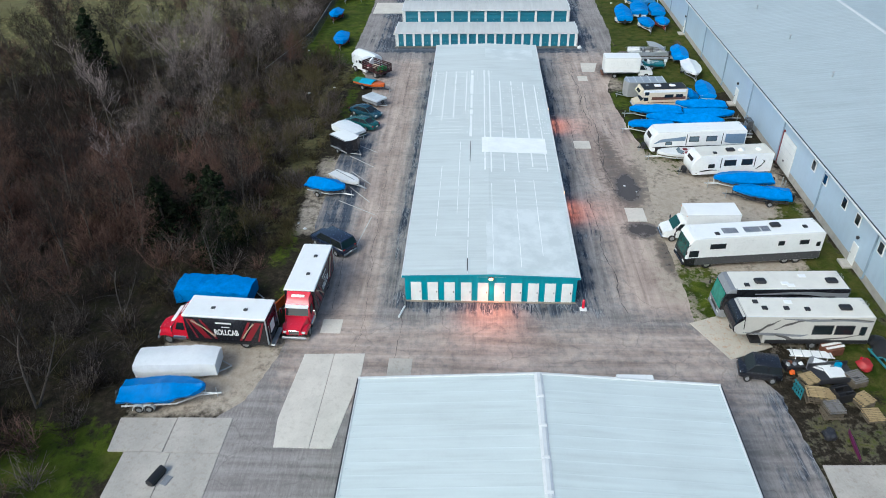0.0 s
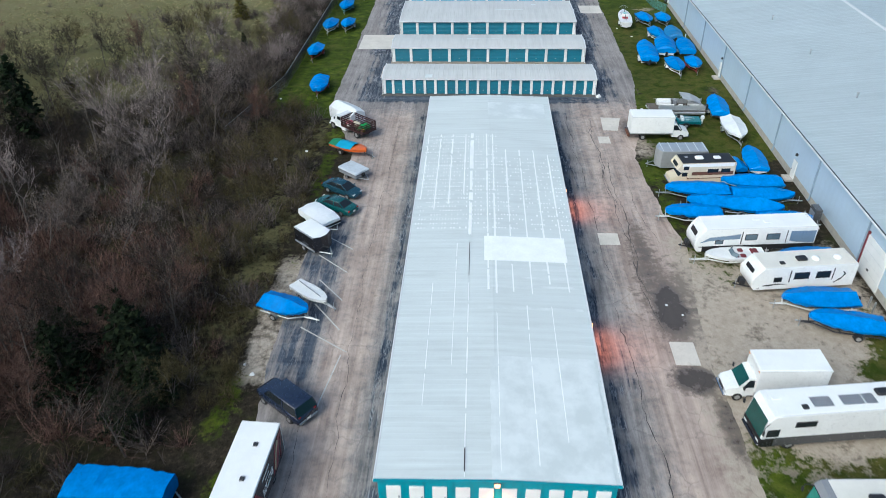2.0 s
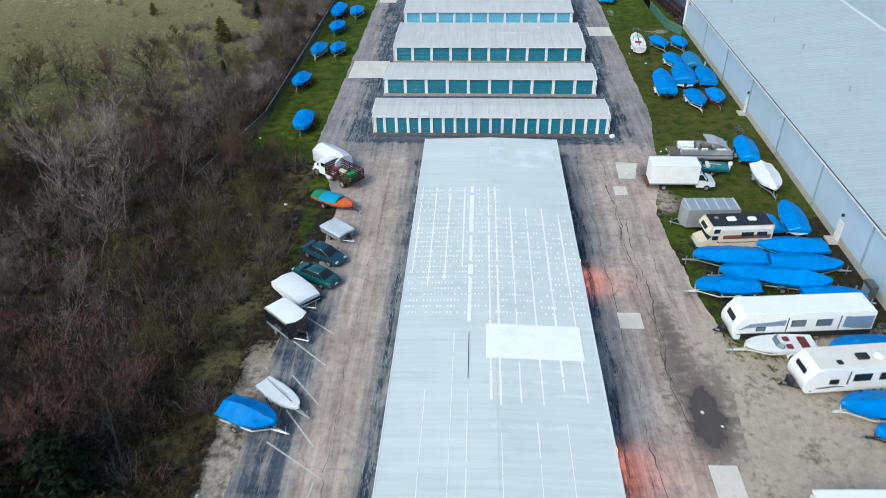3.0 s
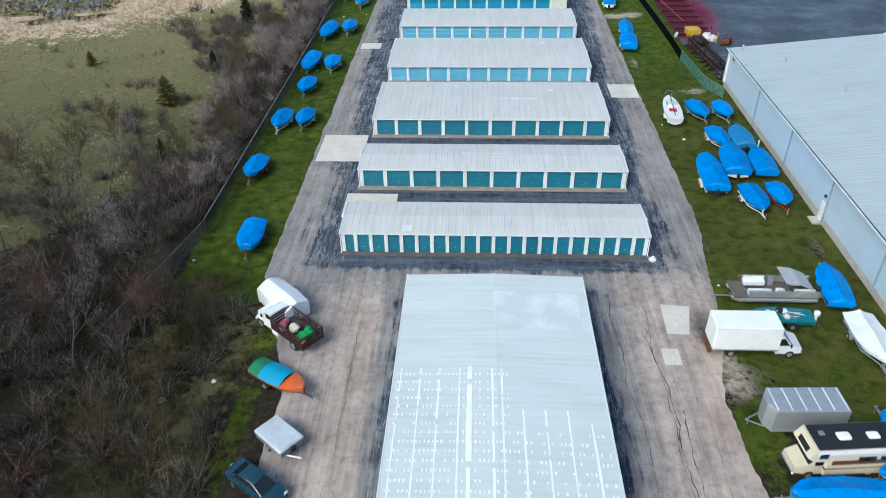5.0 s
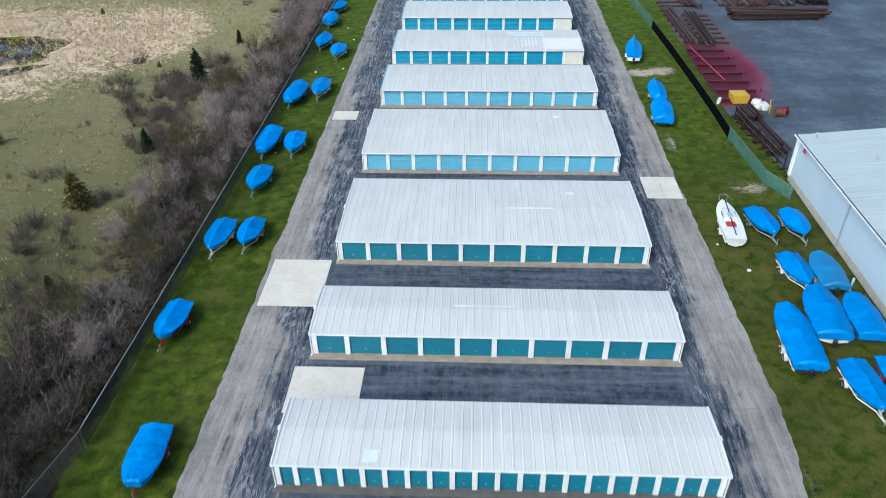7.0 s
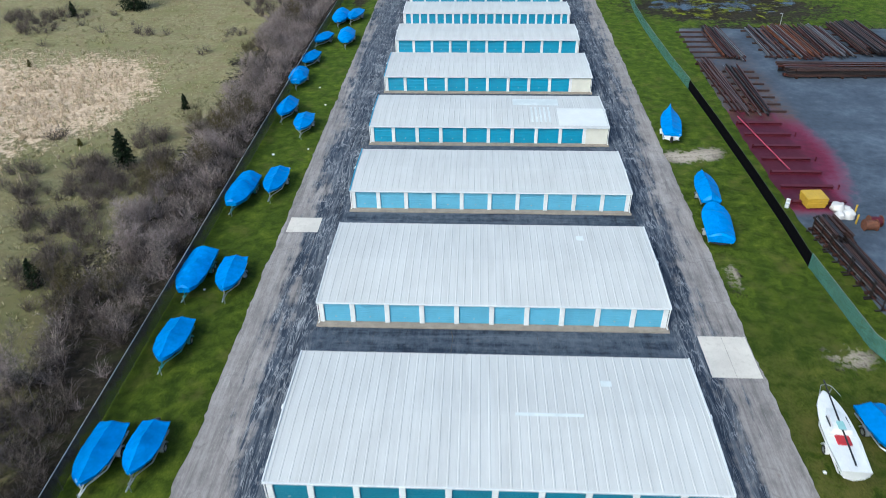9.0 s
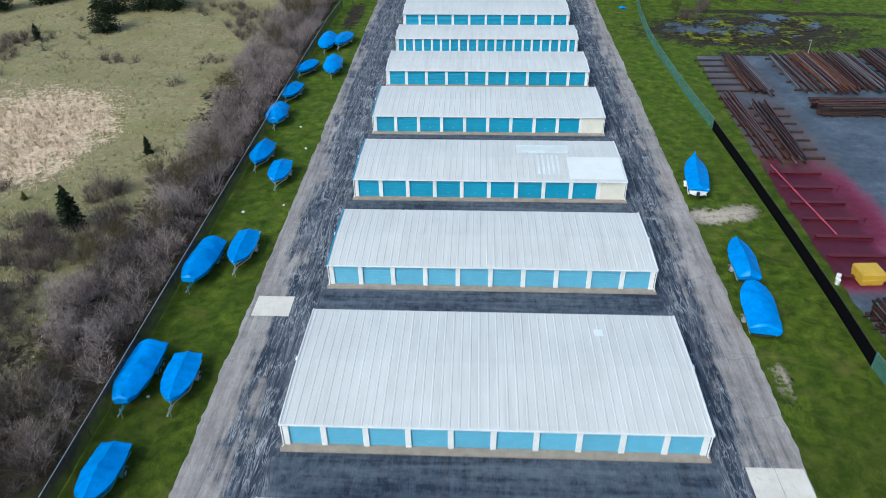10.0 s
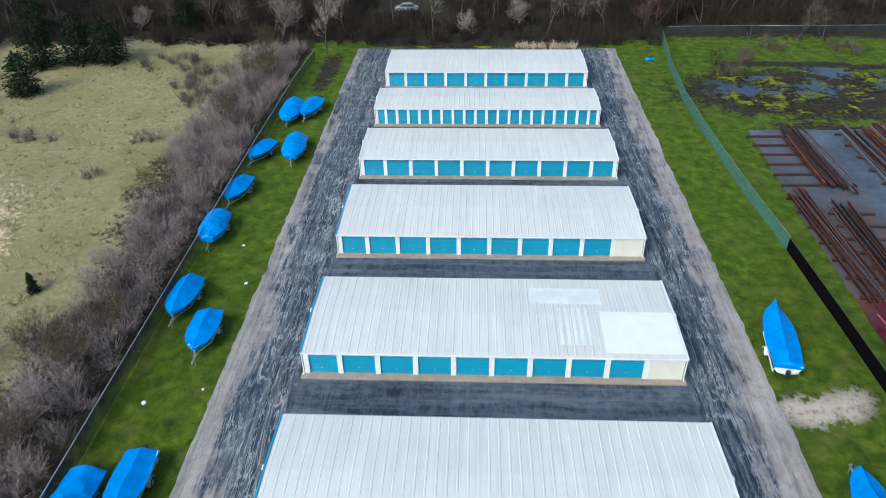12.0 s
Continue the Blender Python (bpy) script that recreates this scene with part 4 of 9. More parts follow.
def warehouse():
    X, y0, y1, eave, RX, rise = 34.955, -60.0, 141.95, 5.6, 55.755, 2.1
    L = y1 - y0
    th = thing("warehouse", "long warehouse with pale blue metal siding and a low metal roof", "warehouse", pose(X, y0, 0, 0, 0, -.286))
    part("base_wall", Mesh().box((.2, L / 2, .35), (.36, L, .86), bevel=.02), BASE_WALL, th, "low concrete base wall")
    wall = Mesh()
    n = int(L / .5)
    pts = []
    for i in range(n + 1):
        pts.append((0.05 - (.016 if i % 2 else 0), L * i / n))
    wall.loft([[(x, y, .78) for x, y in pts], [(x, y, eave) for x, y in pts]], closed=False)
    wall.box((.3, L / 2, 3.1), (.2, L, 5.0))
    part("wall", wall, WALL_BLUE, th, "pale blue ribbed metal siding")
    W = 2 * (RX - X)
    gab = Mesh()
    for y in (L - .05, .05):
        gab.loft([[(.1, y - .1, 0), (.1, y - .1, eave), (W / 2, y - .1, eave + rise), (W, y - .1, eave), (W, y - .1, 0)], [(.1, y + .1, 0), (.1, y + .1, eave), (W / 2, y + .1, eave + rise), (W, y + .1, eave), (W, y + .1, 0)]])
    part("gable_wall", gab, WALL_BLUE, th)
    part("far_wall", Mesh().box((W - .2, L / 2, eave / 2), (.2, L, eave)), WALL_BLUE, th)
    roof = part("roof", Mesh().loft([[(.05, y, eave - .05), (W / 2, y, eave + rise - .05), (W - .05, y, eave - .05)] for y in (.05, L - .05)]), TRIM, th)
    h = W / 2
    n = 168
    for s in (1, -1):
        pm = ribbed_panel(L / n, 2, [(-.25 / h * 0 - .0, rise), (h * .25, rise * .75), (h * .5, rise * .5), (h * .75, rise * .25), (h + .26, -.02)], .014, .06).data("roof_panel", ROOF_W)
        turn = Matrix.Rotation(radians(-90 if s > 0 else 90), 4, "Z")
        for i in range(n if s < 0 else 0):
            part("roof_panel", pm, None, roof, at=Matrix.Translation((h, L * i / n, eave)) @ turn)
        if s > 0:
            far = Mesh()
            base = ribbed_panel(L / n, 1, [(0, rise), (h + .3, -.03)], .014, .06)
            for i in range(n):
                m = Matrix.Translation((h, L * (i + 1) / n, eave)) @ turn
                far.add([m @ Vector(p) for p in base.v], base.f)
            tagged(part("roof_sheet", far, ROOF_W, th), kind="stuff")
    part("ridge_cap", Mesh().loft([[(h - .35, y, eave + rise + .03), (h, y, eave + rise + .12), (h + .35, y, eave + rise + .03), (h, y, eave + rise - .02)] for y in (-.1, L + .1)]), TRIM, th)
    part("gutter", Mesh().box((-.50, L / 2, eave - .06), (.09, L + .2, .18), bevel=.02), WHITE, th, "white gutter lip")
    # dark boxes colour in the shaded trough and the shadow line under the gutter
    part("gutter_trough", Mesh().box((-.37, L / 2, eave - .10), (.2, L + .1, .16)), DARK, th, "gutter trough coloured dark for its shaded inside")
    part("eave_flashing", Mesh().box((-.2, L / 2, eave - .12), (.1, L + .1, .2)), DARK, th, "dark strip standing in for shadow under the gutter")
    ds = Mesh().box((-.09, 0, 2.95), (.14, .16, 5.1), bevel=.02).box((-.16, 0, .38), (.3, .16, .14), bevel=.02).data("downspout", SPOUT)
    k = -5
    while 33.7 + 11.77 * k < y1 - 3:
        part("downspout", ds, None, th, at=pose(0, 33.7 + 11.77 * k - y0, 0))
        k += 1
    part("corner_trim", Mesh().box((-.03, L - .15, 3.1), (.2, .5, 5.0), bevel=.02), WHITE, th)
    wm = Mesh().box((-.03, 0, 0), (.06, .78, 1.0), bevel=.008).data("glass", GLASS)
    fm = Mesh()
    for c, s in (((-.02, 0, .54), (.1, .94, .08)), ((-.02, 0, -.54), (.12, .98, .1)), ((-.02, .43, 0), (.1, .08, 1.0)), ((-.02, -.43, 0), (.1, .08, 1.0))):
        fm.box(c, s, bevel=.01)
    fm = fm.data("window", WHITE)
    for y in (48.1, 45.1, 40.4, 37.4, 32.7, 29.4):
        w_ = part("window", fm, None, th, at=pose(-.06, y - y0, 4.3))
        part("glass", wm, None, w_, "dark glass")
    def walk_door(y):
        d = part("door", Mesh().box((-.06, 0, 1.25), (.12, 1.0, 2.1), bevel=.02), DOOR_WHITE, th, "white steel door", pose(0, y - y0, 0))
        part("handle", Mesh().box((-.14, .36, 1.15), (.06, .08, .1), bevel=.01), DARK, d)
        part("wall_lamp", Mesh().box((-.15, 0, 3.0), (.26, .26, .3), bevel=.05), DARK, th, "dark wall lamp", pose(0, y - y0, 0))
        part("step", Mesh().box((-.5, 0, .1), (.9, 1.4, .22), bevel=.03), CONCRETE_OLD, d)
    for y in (36.4, 74.3, 104.9):
        walk_door(y)
    big = part("overhead_door", Mesh().box((-.06, 0, 2.1), (.12, 3.9, 3.8), bevel=.02), DOOR_WHITE, th, "tall white overhead door", pose(0, 55.0 - y0, 0))
    for i in range(1, 5):
        part("door_section", Mesh().box((-.115, 0, .25 + i * .8), (.03, 3.5, .03)), TRIM, big)
    part("door_jamb", Mesh().box((-.08, 1.9, 2.15), (.2, .22, 4.2), bevel=.02), RED_TRIM, big, "dark red jamb")
    part("latch", Mesh().box((-.14, .2, 1.2), (.06, .3, .2), bevel=.02), DARK, big)
    part("pink_sign", Mesh().box((-.1, 0, 4.9), (.04, .6, .8), bevel=.01), PINK, th, "small magenta sign", pose(0, 139.6 - y0, 0))
    for y, x in ((82.2, 8.5), (67.6, 8.7), (112, 8.4), (135.1, 5.2), (97, 8.5), (124, 8.4), (52, 8.6), (140.8, 1.3)):
        zz = eave + rise * x / h
        v = part("roof_vent", Mesh().tube([(0, 0, -.1), (0, 0, .55)], .09, 8), GALV, th, at=pose(x, y - y0, zz))
        part("vent_cap", Mesh().tube([(0, 0, .52), (0, 0, .58), (0, 0, .7)], [.1, .2, .12], 8), GALV, v)
    return th


SPOUT = mat("grey_blue_downspout", (.26, .34, .42), .5)
RED_TRIM = mat("dark_red_trim", (.16, .02, .025), .5)
PINK = mat("magenta_sign_paint", (.45, .03, .18), .5)
warehouse()

# ---- vehicles ----
def paint(name, col, rough=0.25, dirt=0.12):
    return mat(name, col, rough, var=0.06, scale=0.7, fine=6, bump=0.02, dirt=dirt, coat=0.4)


RED = paint("red_truck_paint", (.60, .010, .035))
RED_DEEP = paint("deep_red_graphic_paint", (.20, .008, .018), .35)
WHITE_P = paint("white_vehicle_paint", (.76, .77, .77), .3, .12)
BLACK_P = paint("black_vehicle_paint", (.012, .013, .018))
NAVY_P = paint("dark_blue_black_paint", (.012, .02, .045))
GREEN_P = paint("dark_green_paint", (.008, .075, .075))
TEALCAR_P = paint("deep_teal_blue_paint", (.012, .05, .075))
VAN_P = paint("black_green_paint", (.008, .018, .018))
DARKGREY_P = paint("dark_grey_vehicle_paint", (.07, .072, .078))
GREY_P = paint("grey_vehicle_paint", (.22, .23, .25))
BEIGE_P = paint("beige_vehicle_paint", (.50, .485, .45), .35)
CREAM_P = paint("cream_vehicle_paint", (.62, .54, .40), .4)
BROWN_P = paint("brown_stripe_paint", (.12, .045, .02), .4)
BLUEGREY_P = paint("blue_grey_graphic_paint", (.16, .23, .32), .3)
TAUPE_P = paint("taupe_graphic_paint", (.075, .07, .066), .4)
SILVER_P = mat("brushed_aluminium", (.50, .52, .54), .35, .6, var=.12, dirt=.1)
CHROME = mat("chrome", (.6, .6, .62), .12, 1.0, var=.05, bump=0)
ORANGE_P = paint("orange_gelcoat", (.62, .12, .015), .35)
# the bright teal base colour holds the sky's reflection in the glass
TEALGLASS = mat("sky_reflecting_teal_windscreen", (.03, .22, .17), .12, var=.3, scale=2, bump=0)
GREENGLASS = mat("green_windscreen", (.008, .062, .055), .08, var=.25, bump=0)
BLUEGLASS = mat("silver_blue_window_glass", (.10, .14, .17), .08, var=.3, bump=0)
LAMP_W = mat("headlight_lens", (.55, .56, .55), .15, var=.1, bump=0)
LAMP_R = mat("tail_light_lens", (.30, .01, .01), .25, var=.1, bump=0)
ROOF_RV = mat("rv_roof_membrane", (.68, .66, .60), .55, var=.08, scale=.8, dirt=.18, dirt_col=(.36, .33, .28))
ROOF_WHITE = mat("white_roof_membrane", (.80, .81, .81), .5, var=.05, scale=.8, dirt=.08, dirt_col=(.45, .42, .38))
SOLAR = mat("solar_cell", (.03, .04, .07), .15, var=.3, bump=0)
LETTER = mat("white_lettering", (.75, .74, .72), .5, var=.05)
YELLOW_G = mat("tan_graphic", (.42, .36, .24), .5, var=.1)


def wheel_data(r, w):
    t = Mesh()
    prof = [(.58 * r, -w / 2), (.86 * r, -w / 2), (r, -w / 2 + .05), (r, w / 2 - .05), (.86 * r, w / 2), (.58 * r, w / 2)]
    n = 18
    t.loft([[(math.cos(2 * math.pi * i / n) * a, b, math.sin(2 * math.pi * i / n) * a) for a, b in prof] for i in range(n + 1)], caps=(False, False))
    rim = Mesh()
    rim.loft([[(math.cos(2 * math.pi * i / n) * a, b, math.sin(2 * math.pi * i / n) * a) for i in range(n)] for a, b in ((.6 * r, -w / 2 + .01), (.5 * r, -w / 2 + .05), (.2 * r, -w / 2 + .02), (.16 * r, w / 2 - .02), (.5 * r, w / 2 - .05), (.6 * r, w / 2 - .01))])
    return t.data("wheel", RUBBER, 40), rim.data("rim", CHROME_DULL, 40)


CHROME_DULL = mat("wheel_rim_metal", (.45, .46, .47), .35, .7, var=.15)
WHEELS = {k: wheel_data(*k) for k in ((.33, .22), (.37, .25), (.48, .28), (.5, .5), (.28, .18), (.25, .16))}


def wheel(parent, key, x, y):
    w = part("wheel", WHEELS[key][0], None, parent, at=pose(x, y, key[0]))
    part("rim", WHEELS[key][1], None, w, "metal rim")
    return w


def wheels(parent, key, xs, half):
    for x in xs:
        for s in (-1, 1):
            wheel(parent, key, x, s * half)


def word(text, size, material, parent, at, name="lettering", bold=0.0):
    """Solid letters of the built-in font as a mesh, centred."""
    cu = bpy.data.curves.new("text", "FONT")
    cu.body, cu.size, cu.extrude, cu.align_x, cu.align_y, cu.offset = text, size, .004, "CENTER", "CENTER", bold
    ob = new("text", cu)
    me = bpy.data.meshes.new_from_object(ob.evaluated_get(bpy.context.evaluated_depsgraph_get()))
    bpy.data.objects.remove(ob)
    me.materials.clear()
    me.materials.append(material)
    return part(name, me, None, parent, at=at)


def side_at(x, z, half, left):
    """A pose on a vehicle's side, with its local x along the words and z out of the panel."""
    return pose(x, half if left else -half, z, 90, 0, 180 if left else 0)


def shell(mb, st, k=0):
    """A car body from stations (x, half width, sill z, belt z)."""
    rings = []
    for x, w, z0, z1 in st:
        rings.append([(x, -w * .88, z0), (x, -w, z0 + .14), (x, -w, z1 - .16), (x, -w * .93, z1 - .03), (x, -w * .6, z1), (x, w * .6, z1), (x, w * .93, z1 - .03), (x, w, z1 - .16), (x, w, z0 + .14), (x, w * .88, z0)])
    return mb.loft(rings, k=k)


def car(name, label, x, y, head, L, W, H, paint_, kind, glass=None):
    th = thing(name, label, "car", pose(x, y, 0, 0, 0, head))
    h, w = L / 2, W / 2
    if kind == "sedan":
        st = [(-h, w * .72, .38, .80), (-h + .12, w * .9, .26, .92), (-h + .55, w * .97, .22, .97), (-.9, w, .2, .96), (.6, w, .2, .94), (1.2, w * .98, .2, .90), (h - .5, w * .93, .22, .82), (h - .12, w * .8, .26, .70), (h, w * .62, .36, .62)]
        cab = ((-1.75, .78, .94), (1.35, .80, .92), (-.95, .62, H - .04), (.45, .64, H - .04))
    elif kind == "suv":
        st = [(-h, w * .9, .42, 1.02), (-h + .1, w * .98, .34, 1.1), (-.9, w, .3, 1.1), (.7, w, .3, 1.08), (1.2, w * .99, .3, 1.08), (h - .5, w * .95, .32, 1.0), (h - .12, w * .86, .36, .92), (h, w * .74, .42, .8)]
        cab = ((-h + .06, .93, 1.08), (1.45, .88, 1.06), (-h + .35, .80, H - .04), (.72, .80, H - .04))
    else:
        st = [(-h, w * .9, .42, .95), (-h + .1, w * .98, .3, 1.02), (-.9, w, .26, 1.04), (.9, w, .26, 1.04), (1.5, w * .97, .28, 1.0), (h - .25, w * .88, .32, .86), (h, w * .7, .4, .74)]
        cab = ((-h + .05, .92, 1.0), (1.95, .85, 1.0), (-h + .3, .78, H - .04), (.95, .78, H - .04))
    part("body", shell(Mesh(), st), paint_, th, smooth=50)
    (xr, wr, zr), (xf, wf, zf), (xa, wa, za), (xb, wb, zb) = cab
    corner = [(xr, -w * wr, zr), (xf, -w * wf, zf), (xf, w * wf, zf), (xr, w * wr, zr)]
    top = [(xa, -w * wa, za), (xb, -w * wb, zb), (xb, w * wb, zb), (xa, w * wa, za)]
    part("window_glass", Mesh().loft([corner, top]), glass or GLASS, th, "dark tinted glass")
    rf = Mesh().loft([[(px * 1.0 + (-.04 if px < 0 else .04), py * 1.03, za - .02) for px, py, _ in top], [(px, py * .99, za + .03) for px, py, _ in top], [(px * .92, py * .86, za + .06) for px, py, _ in top]])
    part("roof", rf, paint_, th, smooth=60)
    for a, b in zip(corner, top):
        part("pillar", Mesh().tube([a, b], .05, 5), paint_, th)
    mid = .5 * (xa + xb)
    for s in (-1, 1):
        part("pillar", Mesh().tube([(mid - .05, s * w * wr * .99, zr), (mid, s * w * wa * 1.01, za)], .05, 5), paint_, th)
        part("mirror", Mesh().box((xf - .35, s * (w + .07), zf + .06), (.1, .18, .13), bevel=.03), paint_, th)
        part("headlight", Mesh().box((h - .16, s * w * .62, .66 if kind == "sedan" else .82), (.18, .36, .13), bevel=.03), LAMP_W, th)
        part("tail_light", Mesh().box((-h + .05, s * w * .72, .78 if kind == "sedan" else 1.0), (.1, .22, .16), bevel=.02), LAMP_R, th)
    part("bumper", Mesh().box((-h + .0, 0, .5), (.16, W * .86, .2), bevel=.05), GREY_P if kind == "suv" else paint_, th)
    part("bumper", Mesh().box((h - .06, 0, .46), (.16, W * .7, .18), bevel=.05), GREY_P if kind == "suv" else paint_, th)
    part("number_plate", Mesh().box((-h - .085, 0, .62), (.02, .34, .16)), LETTER, th)
    wheels(th, (.37, .25) if kind == "suv" else (.33, .22), (-L * .29, L * .30), w - .1)
    return th


def coach(name, label, cat, x, y, head, L, W, H, body, roof_m, skirt, front, z0=.45, nose="bus", windows=(), vents=(), axles=(), solar=(), slide=None, graphics=(), glass=None, brow=None, screen=None, skirt_h=.42, dz=0.0):
    """A motorhome or travel trailer: profile body, roof sheet, skirt, front cap, windows on both sides, roof fittings."""
    th = thing(name, label, cat, pose(x, y, 0, 0, 0, head))
    h, w = L / 2, W / 2
    if nose == "bus":
        prof = [(-h, z0), (h - .12, z0), (h, z0 + .35), (h, z0 + .8), (h - .25, H - .45), (h - .55, H - .06), (h - .9, H), (-h + .12, H), (-h, H - .12)]
    elif nose == "slant":
        prof = [(-h, z0), (h - .35, z0), (h - .1, z0 + .3), (h, z0 + .9), (h - .1, z0 + 1.35), (h - .38, H - .55), (h - .72, H - .12), (h - 1.1, H), (-h + .12, H), (-h, H - .12)]
    elif nose == "fifth":
        prof = [(-h, z0), (h - 2.6, z0), (h - 2.5, z0 + .9), (h - .5, z0 + .95), (h - .1, z0 + 1.25), (h, z0 + 1.7), (h - .35, H - .25), (h - .75, H), (-h + .12, H), (-h, H - .12)]
    part("body", Mesh().prism(prof, W, .07), body, th, smooth=35)
    part("roof", Mesh().box((-.35, 0, H + .012), (L - 1.1, W - .16, .05), bevel=.02), roof_m, th, "pale roof membrane")
    part("roof_edge", Mesh().box((-.35, w - .05, H - .01), (L - 1.0, .07, .06), bevel=.02).box((-.35, -w + .05, H - .01), (L - 1.0, .07, .06), bevel=.02), TRIM, th)
    sk_end = h - (.2 if nose == "bus" else .7 if nose == "slant" else 2.7)
    part("skirt", Mesh().box(((sk_end - h) / 2, 0, z0 + .01 + skirt_h / 2), (sk_end + h - .1, W + .03, skirt_h), bevel=.03), skirt, th)
    if nose == "bus":
        part("windscreen", Mesh().loft([[(h + .0, -w * .9, z0 + .85), (h + .0, w * .9, z0 + .85), (h - .23, w * .86, H - .5), (h - .23, -w * .86, H - .5)], [(h + .035, -w * .9, z0 + .85), (h + .035, w * .9, z0 + .85), (h - .19, w * .86, H - .5), (h - .19, -w * .86, H - .5)]]), screen or GREENGLASS, th, "greenish windscreen")
        part("front_cap", Mesh().prism([(h - 1.0, z0 - .02), (h - .1, z0 - .02), (h + .03, z0 + .35), (h + .03, z0 + .82), (h - 1.0, z0 + .82)], W + .04, .08), front, th)
        part("cap_brow", Mesh().prism([(h - 1.1, H - .42), (h - .24, H - .45), (h - .53, H - .03), (h - .9, H + .035), (h - 1.1, H + .035)], W + .05, .08), brow or front, th)
        for s in (-1, 1):
            part("headlight", Mesh().box((h + .02, s * w * .72, z0 + .4), (.06, .42, .2), bevel=.03), LAMP_W, th)
            part("side_glass", Mesh().box((h - .75, s * (w + .005), z0 + 1.3), (.9, .04, .7), bevel=.02), GLASS, th)
            mr = part("mirror", Mesh().tube([(h - .3, s * w, H - .6), (h + .1, s * (w + .22), H - .75), (h + .12, s * (w + .25), H - 1.3)], .03, 5), BLACK, th)
            part("mirror_head", Mesh().box((h + .12, s * (w + .25), H - 1.25), (.1, .2, .36), bevel=.03), BLACK, mr)
        part("grille", Mesh().box((h + .035, 0, z0 + .5), (.04, W * .5, .22), bevel=.01), BLACK, th)
        part("bumper", Mesh().box((h + .02, 0, z0 + .12), (.2, W * .96, .24), bevel=.06), front, th)
    elif nose == "slant":
        part("front_cap", Mesh().loft([[(h - .70, s * w * .9, H - .13), (h - .36, s * w * .9, H - .55), (h - .08, s * w * .9, z0 + 1.37), (h + .02, s * w * .9, z0 + .9), (h - .15, s * w * .9, z0 + .25), (h - .9, s * w * .9, z0 + .4)] for s in (1, -1)]), front, th, smooth=40)
        part("front_window", Mesh().box((h - .21, 0, (z0 + 1.36 + H - .55) / 2), (.05, W * .55, .62), bevel=.02, tilt=-18), GLASS, th)
        a = part("hitch", Mesh().tube([(h - .6, w * .6, .5), (h + 1.0, 0, .5)], .06, 6).tube([(h - .6, -w * .6, .5), (h + 1.0, 0, .5)], .06, 6), BLACK, th)
        part("gas_bottle", Mesh().tube([(h + .25, .2, .5), (h + .25, .2, 1.0), (h + .25, .2, 1.08)], [.24, .24, .1], 10).tube([(h + .25, -.2, .5), (h + .25, -.2, 1.0), (h + .25, -.2, 1.08)], [.24, .24, .1], 10), BLACK, th)
        part("jack", Mesh().tube([(h + .75, 0, .0), (h + .75, 0, .95)], .045, 6), GALV, th)
    else:
        part("front_cap", Mesh().loft([[(h - .78, s * w * 1.006, H + .01), (h - .33, s * w * 1.006, H - .25), (h + .03, s * w * 1.0, z0 + 1.7), (h - .07, s * w * 1.0, z0 + 1.27), (h - .6, s * w * .97, z0 + .94), (h - .9, s * w * 1.006, z0 + 1.5)] for s in (1, -1)]), front, th, "dark moulded front cap", smooth=40)
        for s in (-1, 1):
            part("landing_leg", Mesh().box((h - 2.7, s * w * .6, .45), (.12, .12, .9), bevel=.01), GALV, th)
        part("pin_box", Mesh().box((h - .9, 0, z0 + .75), (1.2, .4, .3), bevel=.04), BLACK, th)
    windows = [(wx, wl, wz + dz, wh) for wx, wl, wz, wh in windows]
    graphics = [(gm, [(gx, gz + dz, gt) for gx, gz, gt in line]) for gm, line in graphics]
    for i, (wx, wl, wz, wh) in enumerate(windows):
        for s in (-1, 1):
            fr = part("window", Mesh().box((wx, s * (w + (.02 if slide else .008)), wz), (wl, .05, wh), bevel=.02), BLACK, th)
            part("pane", Mesh().box((wx, s * (w + (.04 if slide else .03)), wz), (wl - .12, .02, wh - .12), bevel=.008), glass or GLASS, fr)
    for s in (-1, 1):
        if slide:
            part("slide_out", Mesh().box((slide[0], s * (w + .0), (z0 + .75 + H - .35) / 2), (slide[1], .05, H - .35 - z0 - .75), bevel=.02), body, th)
            for q in (-1, 1):
                part("slide_seal", Mesh().box((slide[0] + q * slide[1] / 2, s * (w + .0), (z0 + .75 + H - .35) / 2), (.09, .064, H - .3 - z0 - .75)), BLACK, th)
        for gm, line in graphics:
            yy = s * (w + .012)
            pts_ = []
            for (xa_, za_, ta), (xb_, zb_, tb) in zip(line, line[1:]):
                for q in range(4):
                    u = q / 4
                    e = u * u * (3 - 2 * u)
                    pts_.append((xa_ + (xb_ - xa_) * u, za_ + (zb_ - za_) * e, ta + (tb - ta) * u))
            pts_.append(line[-1])
            part("graphic", Mesh().loft([[(px, yy, pz - t), (px, yy, pz + t), (px, yy - s * .03, pz + t), (px, yy - s * .03, pz - t)] for px, pz, t in pts_]), gm, th, "sweeping painted stripe")
        part("marker_light", Mesh().box((-h + .03, s * w * .8, H - .3), (.05, .16, .1), bevel=.01), LAMP_R, th)
